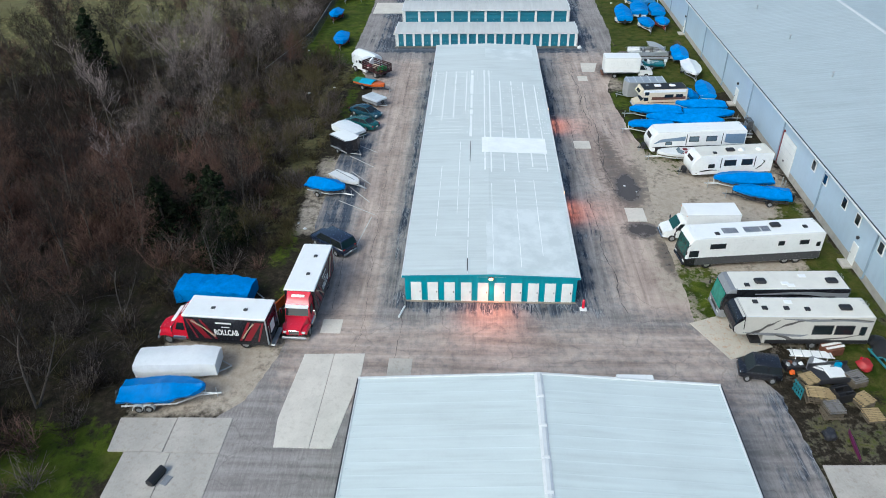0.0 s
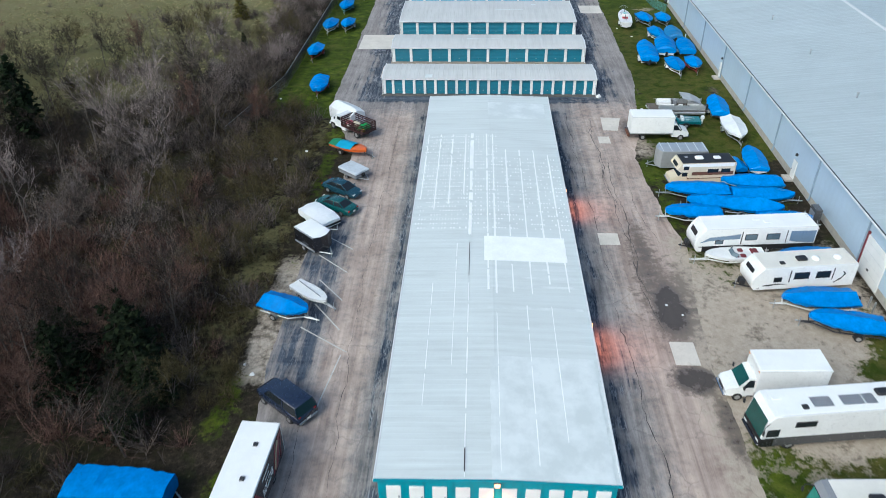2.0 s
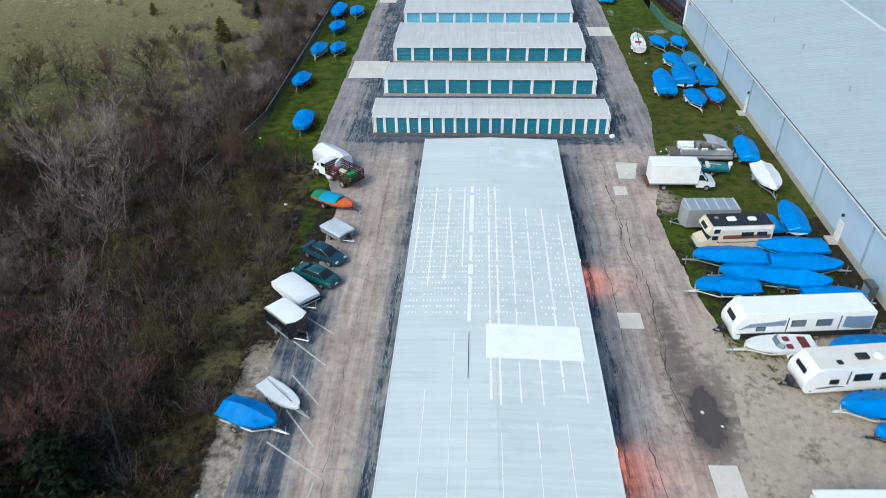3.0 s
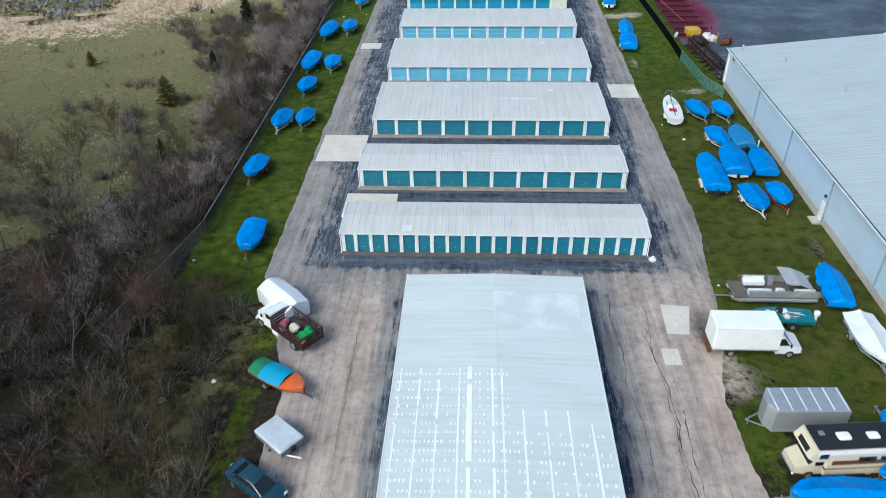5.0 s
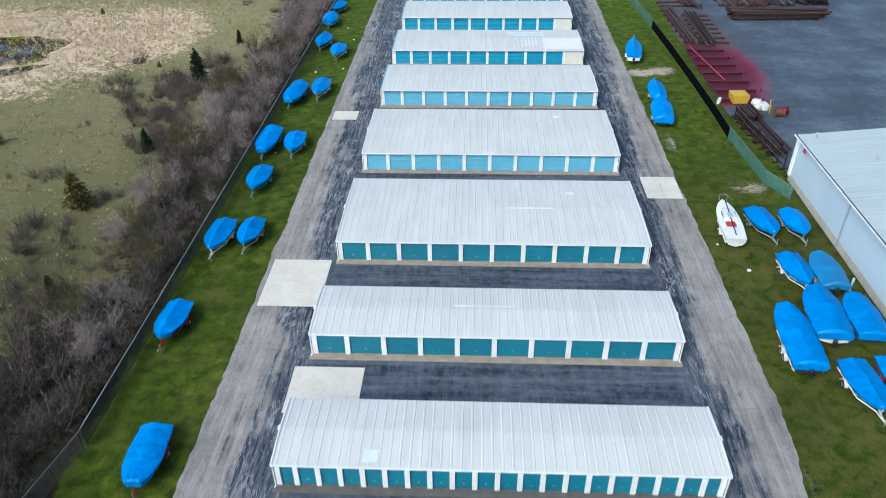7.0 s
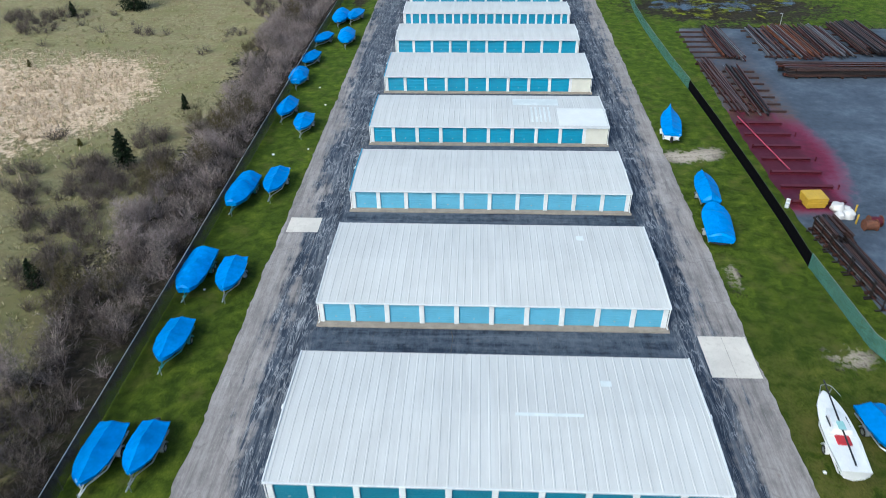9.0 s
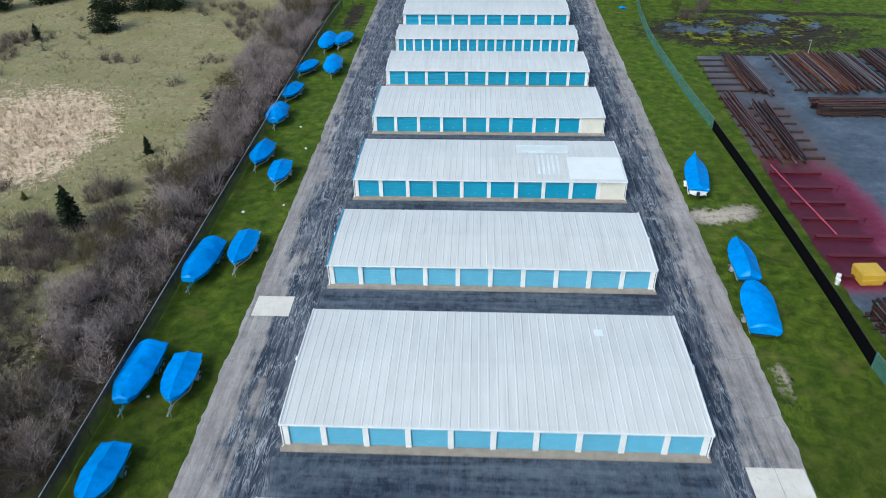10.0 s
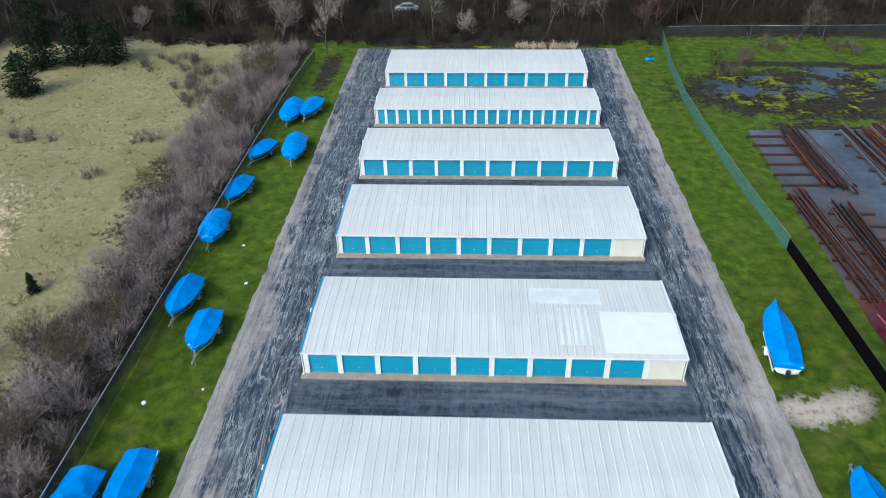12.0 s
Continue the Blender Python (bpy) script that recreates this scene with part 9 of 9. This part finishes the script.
def bare_tree_meshes(seed, height, spread, mats, stems=1, fine=1.0):
    """A leafless tree: trunk and limbs, then several orders of branches and twigs."""
    rng = random.Random(seed)
    tv, tf, cv, cf = [], [], [], []
    def grow(p, d, length, r, order):
        k = 4 if order == 0 else 3 if order < 3 else 2
        pts, dd = bend(rng, p, d, length, k, .10 if order == 0 else .22, .03 if order == 0 else .06)
        rad = [max(.006, r * (1 - .72 * i / k)) for i in range(k + 1)]
        if order < 3:
            limb(tv if order < 2 else cv, tf if order < 2 else cf, pts, rad, 6 if order == 0 else 4 if order == 1 else 3)
        else:
            flat = Vector((rng.gauss(0, 1), rng.gauss(0, 1), rng.gauss(0, .5))).normalized() * (.016 if order == 3 else .011)
            base = len(cv)
            for i, q in enumerate(pts):
                cv.extend((q - flat * (1 - .3 * i), q + flat * (1 - .3 * i)))
            for i in range(len(pts) - 1):
                j = base + 2 * i
                cf.extend(((j, j + 1, j + 3), (j, j + 3, j + 2)))
        if order >= 4:
            return
        count = (int(8 * fine), int(6 * fine), int(6 * fine), int(6 * fine))[order]
        for i in range(count):
            u = (.35 if order == 0 else .2) + (.8 if order else .65) * (i + rng.random()) / count
            u = min(u, .99)
            q = u * k
            a = int(q)
            b = pts[a].lerp(pts[a + 1], q - a)
            ax = (pts[a + 1] - pts[a]).normalized()
            side = ax.orthogonal().normalized()
            side.rotate(Matrix.Rotation(rng.uniform(0, 2 * math.pi), 3, ax))
            nd_ = (ax * rng.uniform(.5, .95) + side * rng.uniform(.45, .95) * spread + Vector((0, 0, .28))).normalized()
            grow(b, nd_, length * rng.uniform(.38, .62), rad[a] * .55, order + 1)
    for s in range(stems):
        lean = Vector((rng.gauss(0, .16), rng.gauss(0, .16), 1)).normalized()
        grow(Vector((rng.gauss(0, .12) * (stems > 1), rng.gauss(0, .12) * (stems > 1), -.3)), lean, height * rng.uniform(.72, .85), height * .010 + .02, 0)
    arr = lambda v, f, nm, m_: fast_mesh(nm, np.array([tuple(x) for x in v]), np.array(f), m_)
    return arr(tv, tf, "trunk", mats[0]), arr(cv, cf, "crown", mats[1])


def tree_thing(meshes, x, y, z, rot, scale, label, name="bare_tree"):
    th = thing(name, label, "tree", pose(x, y, z, 0, 0, rot) @ Matrix.Diagonal((scale, scale, scale, 1)), "trees of the wood")
    part("trunk", meshes[0], None, th)
    part("crown", meshes[1], None, th)
    return th


def shrub_arrays(seed, height, spread, twigs, width=.016):
    """A leafless bush as thin bent blades, each two faces a joint."""
    rng = random.Random(seed)
    vs, fs = [], []
    def blade(pts, w):
        base = len(vs)
        a = Vector((rng.gauss(0, 1), rng.gauss(0, 1), rng.gauss(0, .3))).normalized()
        for i, p in enumerate(pts):
            q = a * (w * (1 - .6 * i / (len(pts) - 1)))
            vs.append(p - q)
            vs.append(p + q)
        for i in range(len(pts) - 1):
            k = base + 2 * i
            fs.append((k, k + 1, k + 3))
            fs.append((k, k + 3, k + 2))
    for _ in range(twigs):
        az = rng.uniform(0, 2 * math.pi)
        out = rng.uniform(.1, 1.0) * spread
        d = Vector((math.cos(az) * out, math.sin(az) * out, rng.uniform(.6, 1.2))).normalized()
        p = Vector((rng.gauss(0, .25) * spread * height * .4, rng.gauss(0, .25) * spread * height * .4, -.05))
        pts, _d = bend(rng, p, d, height * rng.uniform(.6, 1.1), 3, .14, .0)
        blade(pts, width * 1.6)
        for _k in range(4):
            u = rng.uniform(.3, 2.95)
            b = pts[int(u)].lerp(pts[int(u) + 1], u - int(u))
            dd = (_d + Vector((rng.gauss(0, .7), rng.gauss(0, .7), rng.gauss(0, .4)))).normalized()
            p2, _e = bend(rng, b, dd, height * rng.uniform(.18, .42), 2, .2, .03)
            blade(p2, width)
    return np.array([tuple(v) for v in vs]), np.array(fs)


def scatter(name, label, category, bases, spots, material):
    """Many copies of a few base shapes in one mesh of kind stuff; spots: x, y, z, turn, size."""
    vv, ff, off = [], [], 0
    for i, (x, y, z, a, s) in enumerate(spots):
        v, f = bases[i % len(bases)]
        c, q = math.cos(a), math.sin(a)
        r = v * s
        out = np.stack([r[:, 0] * c - r[:, 1] * q + x, r[:, 0] * q + r[:, 1] * c + y, r[:, 2] + z], 1)
        vv.append(out)
        ff.append(f + off)
        off += len(v)
    me = fast_mesh(name, np.concatenate(vv), np.concatenate(ff), material)
    return tagged(new(name, me), label, category, kind="stuff")


PR = random.Random(11)


def wood_density(x, y):
    """Where the wood and its brush stand."""
    edge = lerp_knots(y, [(-40, -27), (8, -27.5), (16, -27.5), (20, -27.6), (26, -27), (31.5, -25.5), (33.5, -19.5), (42, -19), (58, -18.4), (70, -18.6), (82, -18.8), (90, -20.5), (93, -28.9), (255, -28.5)]) + .8 * wob(1, y, .3, 2)
    if x > edge:
        return 0
    far = lerp_knots(y, [(-40, -120), (76, -82), (92, -46), (102, -38.5), (114, -36.3), (130, -36.2), (170, -36), (210, -36.2), (255, -38)]) + 2.5 * wob(4, y, .12, 6)
    if x < far:
        return .05 if y > 95 else .4
    return 1


def in_spots(n, x0, x1, y0, y1, dens, size):
    out = []
    while len(out) < n:
        x, y = PR.uniform(x0, x1), PR.uniform(y0, y1)
        if PR.random() < dens(x, y):
            out.append((x, y, ground_z(x, y), PR.uniform(0, 6.28), PR.uniform(*size)))
    return out


def build_plants():
    kinds = [
        (bare_tree_meshes(1, 9.0, .9, (BARK, TWIG_TREE)), "tall leafless grey tree in the wood"),
        (bare_tree_meshes(2, 8.0, 1.1, (BARK, TWIG_TREE)), "leafless spreading tree in the wood"),
        (bare_tree_meshes(3, 7.0, 1.0, (BARK, TWIG_RED), 2), "leafless reddish tree with forked trunk"),
        (bare_tree_meshes(4, 6.0, 1.2, (BARK, TWIG_OLIVE), 2), "low leafless brown tree with forked trunk"),
        (bare_tree_meshes(5, 9.5, .8, (BARK, TWIG_PALE)), "tall leafless pale tree"),
        (bare_tree_meshes(6, 5.0, 1.3, (BARK, TWIG_PALE), 3), "low pale leafless thicket tree"),
        (bare_tree_meshes(7, 9.0, 1.0, (BARK, TWIG_DARK)), "tall dark leafless tree"),
        (bare_tree_meshes(8, 7.5, 1.1, (BARK, TWIG_DARK), 2), "dark leafless tree with forked trunk"),
    ]
    used = []
    def free(x, y, d):
        return all((x - a) ** 2 + (y - b) ** 2 > d * d for a, b in used)
    n, tries = 0, 0
    while n < 185 and tries < 9000:
        tries += 1
        x, y = PR.uniform(-88, -21), PR.uniform(-8, 108)
        if PR.random() > wood_density(x, y) or not free(x, y, 3.6) or wood_density(x + 2.2, y) == 0:
            continue
        used.append((x, y))
        k = PR.choice((0, 0, 1, 1, 2, 6, 7, 4)) if x < -30 else PR.choice((3, 3, 3, 2, 1))
        if y < 48 and x < -23:
            k = PR.choice((6, 7, 6, 7, 2))
        elif x < -46 and k != 2:
            k = (6, 7, 7, 3)[n % 4]
        tree_thing(kinds[k][0], x, y, ground_z(x, y), PR.uniform(0, 360), PR.uniform(.75, 1.2) * (1 if x < -27 else .75), kinds[k][1])
        n += 1
    for i in range(46):
        y = 96 + 158 * (i + PR.random()) / 46
        x = PR.uniform(-36, -30.6) if y > 110 else PR.uniform(-40, -30.6)
        k = PR.choice((5, 5, 3, 3, 1))
        tree_thing(kinds[k][0], x, y, ground_z(x, y), PR.uniform(0, 360), PR.uniform(.5, .85), "low leafless thicket tree by the fence")
    # the dark wood behind the far end
    for i in range(120):
        x, y = PR.uniform(-105, 100), PR.uniform(264, 300)
        if -60 < x < 32 and y < 266:
            y += 4
        if -24 < x < -4 and y > 272:
            continue
        if x > 30:
            y = max(y, 272)
        k = PR.choice((6, 7, 6, 7, 3, 0))
        tree_thing(kinds[k][0], x, y, -.1, PR.uniform(0, 360), PR.uniform(.8, 1.3), "leafless dark tree behind the yard's end")
    tree_thing(kinds[4][0], -24.7, 254.8, -.05, 40, 1.05, "pale leafless tree at the lawn's end")
    tree_thing(kinds[4][0], -33.5, 256.5, -.05, 140, .95, "pale leafless tree at the lawn's end")
    for i in range(16):
        x, y = -62 + 6.2 * i + PR.uniform(-2, 2), PR.uniform(263, 270)
        if -19 < x < -8:
            continue
        k = PR.choice((4, 0, 5, 2))
        tree_thing(kinds[k][0], x, y, -.1, PR.uniform(0, 360), PR.uniform(.7, 1.1), "pale leafless tree at the edge of the far wood")
    for x, y, s in ((47.5, 262.5, .6), (60.5, 263.5, .85), (73, 262, .7), (38.0, 246.5, .5)):
        tree_thing(kinds[7][0], x, y, -.1, x * 31, s, "leafless tree beside the marsh")
    tree_thing(kinds[1][0], 55.0, 262.0, -.05, 10, .8, "budding tree at the marsh")
    # meadow trees
    for x, y, k, s in ((-75, 104, 6, .8), (-70, 108, 7, .8), (-64, 105, 7, .9), (-58, 108, 6, .8), (-53, 112, 2, .8), (-48, 115, 3, 1.0), (-45, 120, 3, 1.0), (-56, 116, 0, .7), (-66, 114, 3, .9), (-80, 98, 6, .9), (-72, 100, 7, .9), (-44, 103, 1, .8), (-52, 101, 6, .9), (-60, 99, 7, .75), (-47, 97, 6, .9), (-66, 92, 7, .9), (-41.5, 109, 4, .7)):
        tree_thing(kinds[k][0], x, y, ground_z(x, y), x * 40, s, kinds[k][1])

    bush = [shrub_arrays(s, 2.4, 1.0, 34) for s in (1, 2, 3)]
    low = [shrub_arrays(s, 1.3, 1.3, 26, .013) for s in (4, 5, 6)]
    wood = lambda x, y: wood_density(x, y) * (1 if y < 112 else 0) * (.5 if x > -23.0 and 36 < y < 90 else 1)
    strip = lambda x, y: (1.0 if wood_density(x, y) == 1 else 0) * (y > 92)
    scatter("wood_brush", "dense leafless grey-brown brush under the trees", "brush", bush, in_spots(650, -85, -18, -10, 112, lambda x, y: wood(x, y) * (.25 if y < 44 or (x < -46 and y > 58) else 1), (.6, 1.35)), TWIG)
    scatter("dark_brush", "dense dark leafless brush under the trees", "brush", bush, in_spots(560, -75, -20, -10, 112, lambda x, y: wood(x, y) * (1 if y < 54 or (x < -46 and y > 58) else .4), (.6, 1.2)), TWIG_DARK)
    scatter("red_brush", "leafless reddish brush in the wood", "brush", bush, in_spots(560, -66, -20, -8, 75, lambda x, y: wood(x, y) * (.12 + .88 * spot(x, y, -47, 48, 15, 13)), (.6, 1.4)), TWIG_RED)
    scatter("olive_brush", "olive-brown brush at the wood's edge", "brush", low, in_spots(420, -50, -18, -8, 112, lambda x, y: wood(x, y) * (.2 if y < 46 else 1), (.6, 1.5)), TWIG_OLIVE)
    scatter("edge_brush", "low olive-brown brush between wood and lane", "brush", low, in_spots(240, -26, -17.8, 38, 94, lambda x, y: .4 + .6 * (wob(x, y, .2, 5) > 0) if x < lerp_knots(y, LEFT_EDGE) - 2.2 else 0, (.5, 1.3)), TWIG_OLIVE)
    scatter("fence_brush", "pale leafless brush along the fence", "brush", bush, in_spots(620, -45, -29, 110, 257, lambda x, y: strip(x, y) * min(1, max(.15, (y - 130) / 60)), (.5, 1.15)), TWIG_PALE)
    scatter("fence_brush_brown", "brown leafless brush along the fence", "brush", bush, in_spots(560, -48, -29, 93, 257, strip, (.4, 1.0)), TWIG)
    scatter("thicket_brush", "dark brown leafless brush beside the meadow", "brush", bush, in_spots(170, -44, -33, 108, 172, lambda x, y: 1 if wood_density(x, y) == 1 or wob(x, y, .15, 4) > .15 else .05, (.4, 1.0)), TWIG)
    scatter("far_brush", "dark leafless brush behind the yard's end", "brush", bush, in_spots(1300, -100, 100, 259.5, 296, lambda x, y: 0 if (x > 33 and y < 269) or (-20 < x < -6 and y > 276) else 1, (.8, 1.7)), TWIG_DARK)
    meadow = lambda x, y: 1 if wood_density(x, y) == .05 and ground_cover(x, y)[3] < .3 else 0
    scatter("meadow_shrub", "grey leafless shrubs in the meadow", "shrub", low, in_spots(46, -84, -39, 105, 255, meadow, (.5, 1.4)), TWIG)
    clump = []
    for cx, cy, rr, cnt in ((-44, 167, 3.4, 30), (-45, 158, 3.4, 26), (-41, 150, 3.5, 28), (-50, 164, 2.6, 12), (-47, 170, 2.6, 14), (-41.8, 178.5, 2.6, 12), (-39, 173, 2.2, 12), (-54, 169, 2, 6), (-80, 224, 4, 16), (-86, 229, 5, 22), (-79, 232, 4, 12), (-59.5, 221.5, 2.4, 6), (-54.5, 179, .8, 3), (-44, 128, 4, 18), (-50, 140, 2, 5), (-56, 132, 2.5, 6), (-38.5, 235, 4, 14), (-42, 243, 5, 20), (-50, 250, 5, 16), (-47, 108, 5, 20), (-55, 103, 5, 16), (-43, 222, 2, 5), (-36, 214, 2, 6), (44.5, 252, 2.5, 8), (40.0, 246, 1.5, 5), (62, 258, 3, 8), (50, 259, 2.5, 6)):
        for _ in range(cnt):
            a, q = PR.uniform(0, 6.28), rr * math.sqrt(PR.random())
            clump.append((cx + q * math.cos(a), cy + q * math.sin(a), ground_z(cx, cy), a * 3, PR.uniform(.5, 1.0)))
    scatter("meadow_thicket", "leafless thickets in the meadow", "shrub", bush, clump, TWIG)
    # grass tufts
    def tuft(seed, h, n, w, flop):
        rng = random.Random(seed)
        vs, fs = [], []
        for i in range(n):
            a, o = rng.uniform(0, 6.28), rng.uniform(.05, .3)
            p = Vector((math.cos(a) * o, math.sin(a) * o, 0))
            t = p + Vector((math.cos(a) * h * flop * rng.random(), math.sin(a) * h * flop * rng.random(), h * rng.uniform(.6, 1.1)))
            q = Vector((-math.sin(a), math.cos(a), 0)) * w
            fs.append((len(vs), len(vs) + 1, len(vs) + 2))
            vs += [p - q, p + q, t]
        return np.array([tuple(v) for v in vs]), np.array(fs)
    tufts = [tuft(s, .22, 7, .05, .9) for s in range(4)]
    scatter("dry_grass", "tufts of dry meadow grass", "grass", tufts, in_spots(7000, -90, -36, 100, 258, lambda x, y: max(0, min(1, ground_cover(x, y)[1])) * (.35 + .65 * (wob(x, y, .25, 3) > -.05)), (.5, 1.6)), DRY)
    reeds = [tuft(s + 20, .9, 9, .03, .5) for s in range(4)]
    scatter("reed_bed", "bed of tan dry reeds", "reeds", reeds, in_spots(3200, -100, -45, 165, 212, lambda x, y: ground_cover(x, y)[3], (.5, 1.2)), REED)
    scatter("ditch_reeds", "pale reeds beside the ditch", "reeds", reeds, in_spots(120, 6, 18, 257.6, 259, lambda x, y: 1 if 7 < x < 12 or 13 < x < 17.5 else .1, (.8, 1.5)), REED)

    def conifer(seed, h, w, material, taper=.6, thick=1.0):
        rng = random.Random(seed)
        tv, tf, cv, cf = [], [], [], []
        limb(tv, tf, [Vector((0, 0, -.2)), Vector((0, 0, h * .95))], [.035 * h, .01], 6)
        rows = int(9 + h * 1.6)
        for i in range(rows):
            u = i / (rows - 1)
            z = h * (.06 + .92 * u)
            r = w / 2 * (1 - u) ** taper * (.75 + .25 * min(1, u * 5)) * rng.uniform(.85, 1.1) + .05
            for j in range(int((9 + 14 * (1 - u)) * thick)):
                a = rng.uniform(0, 6.28)
                rr = r * rng.uniform(.7, 1.1)
                for q in range(9):
                    f = .2 + .8 * (q + rng.random()) / 9
                    p = Vector((math.cos(a) * rr * f, math.sin(a) * rr * f, z - rr * f * .25 + rng.gauss(0, .05) * h * .2))
                    s = .034 * h ** .5 * rng.uniform(.8, 1.7)
                    d1 = Vector((rng.gauss(0, 1), rng.gauss(0, 1), rng.gauss(0, .6))).normalized() * s * 1.6
                    d2 = Vector((rng.gauss(0, 1), rng.gauss(0, 1), rng.gauss(0, .6))).normalized() * s
                    k = len(cv)
                    cv.extend([p - d1, p + d2, p + d1, p - d2])
                    cf.extend([(k, k + 1, k + 2), (k, k + 2, k + 3)])
        arr = lambda v, f, nm, m_: fast_mesh(nm, np.array([tuple(x) for x in v]), np.array(f), m_)
        return arr(tv, tf, "trunk", BARK), arr(cv, cf, "crown", material)
    big, small, gold, vine = conifer(1, 7.0, 7.0, NEEDLE, .32, 1.6), conifer(2, 3.2, 2.0, NEEDLE), conifer(3, 3.0, 3.0, NEEDLE_GOLD), conifer(4, 4.5, 4.0, VINE)
    for i, (x, y, m_, s, lab) in enumerate(((-67.5, 237, big, .95, "dark round conifer in the meadow"), (-71, 249, big, 1.15, "dark pine at the meadow's end"), (-65, 251, big, 1.2, "dark pine at the meadow's end"), (-60, 251, big, 1.05, "dark pine at the meadow's end"), (-77.5, 232, small, .9, "small dark conifer in the meadow"), (-58.0, 85, small, 3.2, "tall dark conifer above the wood"), (-42.2, 171.3, small, 1.55, "dark pointed conifer in the meadow"), (-40.7, 188.4, small, .72, "tiny dark conifer in the meadow"), (-43.6, 134, gold, 1.45, "golden-green cedar in the meadow"), (-41, 147.4, small, 1.0, "dark pointed conifer near the fence"), (-61.4, 149, gold, .8, "golden-green cedar in the meadow"), (-50.6, 177, gold, .35, "small golden shrub in the meadow"), (-38.6, 118, small, .8, "dark pointed conifer near the fence"), (-26.0, 41.5, vine, 1.6, "dark green evergreen in the wood"), (-28.5, 44.5, vine, 1.4, "dark green evergreen in the wood"), (-30.5, 39.0, vine, 1.6, "dark green evergreen in the wood"), (-32.0, 43.0, vine, 1.2, "dark green evergreen in the wood"), (-23.6, 38.6, vine, 1.1, "dark green evergreen in the wood"), (-24.5, 35.0, vine, 1.1, "dark green evergreen in the wood"), (-39.5, 104, small, .9, "dark conifer at the wood's edge"), (-59, 99, gold, .5, "golden shrub in the clearing"), (-78, 262, big, 1.2, "dark pine behind the meadow"), (-88, 256, big, 1.2, "dark pine behind the meadow"), (-95, 250, big, 1.1, "dark pine behind the meadow"), (-53, 268, big, 1.0, "dark pine behind the meadow"), (-72, 205, gold, .4, "small golden shrub in the meadow"), (2, 292, big, 1.1, "dark evergreen behind the far trees"), (14, 296, big, 1.2, "dark evergreen behind the far trees"), (24, 290, big, 1.0, "dark evergreen behind the far trees"), (36, 294, big, 1.2, "dark evergreen behind the far trees"), (50, 291, big, 1.1, "dark evergreen behind the far trees"), (64, 295, big, 1.2, "dark evergreen behind the far trees"), (78, 290, gold, 2.4, "budding evergreen behind the marsh"))):
        tree_thing(m_, x, y, ground_z(x, y), i * 77, s, lab, "conifer")


build_plants()


# ---- water ----
def pond_material():
    m, nt, b = nodes_of("marsh_water")
    p = place(nt)
    f = noise_at(nt, p, .16, 5, .6)
    f2 = noise_at(nt, p, 1.1, 6, .7)
    f3 = noise_at(nt, p, .30, 4, .6, .6)
    mud = ramp(nt, f2, [(.35, (.010, .008, .005)), (.55, (.030, .023, .012)), (.7, (.075, .062, .034))])
    algae = ramp(nt, f2, [(.35, (.045, .055, .006)), (.6, (.19, .21, .010))])
    c = mixc(nt, ramp(nt, mth(nt, "ADD", mth(nt, "MULTIPLY", f3, .65), mth(nt, "MULTIPLY", f2, .35)), [(.50, (0, 0, 0)), (.57, (1, 1, 1))]), mud, algae)
    pool = ramp(nt, mth(nt, "ADD", mth(nt, "MULTIPLY", f, .7), mth(nt, "MULTIPLY", f2, .3)), [(.50, (0, 0, 0)), (.55, (1, 1, 1))])
    c = mixc(nt, pool, c, (.016, .017, .016))
    nt.links.new(c, b.inputs["Base Color"])
    nt.links.new(ramp(nt, pool, [(0, (.85,) * 3), (1, (.08,) * 3)]), b.inputs["Roughness"])
    nt.links.new(ramp(nt, pool, [(0, (.1,) * 3), (1, (.5,) * 3)]), b.inputs["Specular IOR Level"])
    bump_to(nt, b, f2, .1, .03)
    return m


POND = pond_material()
for i, (cx, cy, rx, ry) in enumerate(PONDS):
    mb = Mesh()
    mb.add([(cx + rx * 1.0 * math.cos(a * .2618), cy + ry * 1.0 * math.sin(a * .2618), -.14) for a in range(24)], [tuple(range(24))])
    tagged(new("water_" + str(i + 1), mb.data("water", POND)), "still dark marsh water with green algae", "water", kind="structure")
car("sedan", "silver car parked beyond the far trees", -13.6, 280.9, 178, 4.6, 1.8, 1.45, GREY_P, "sedan")
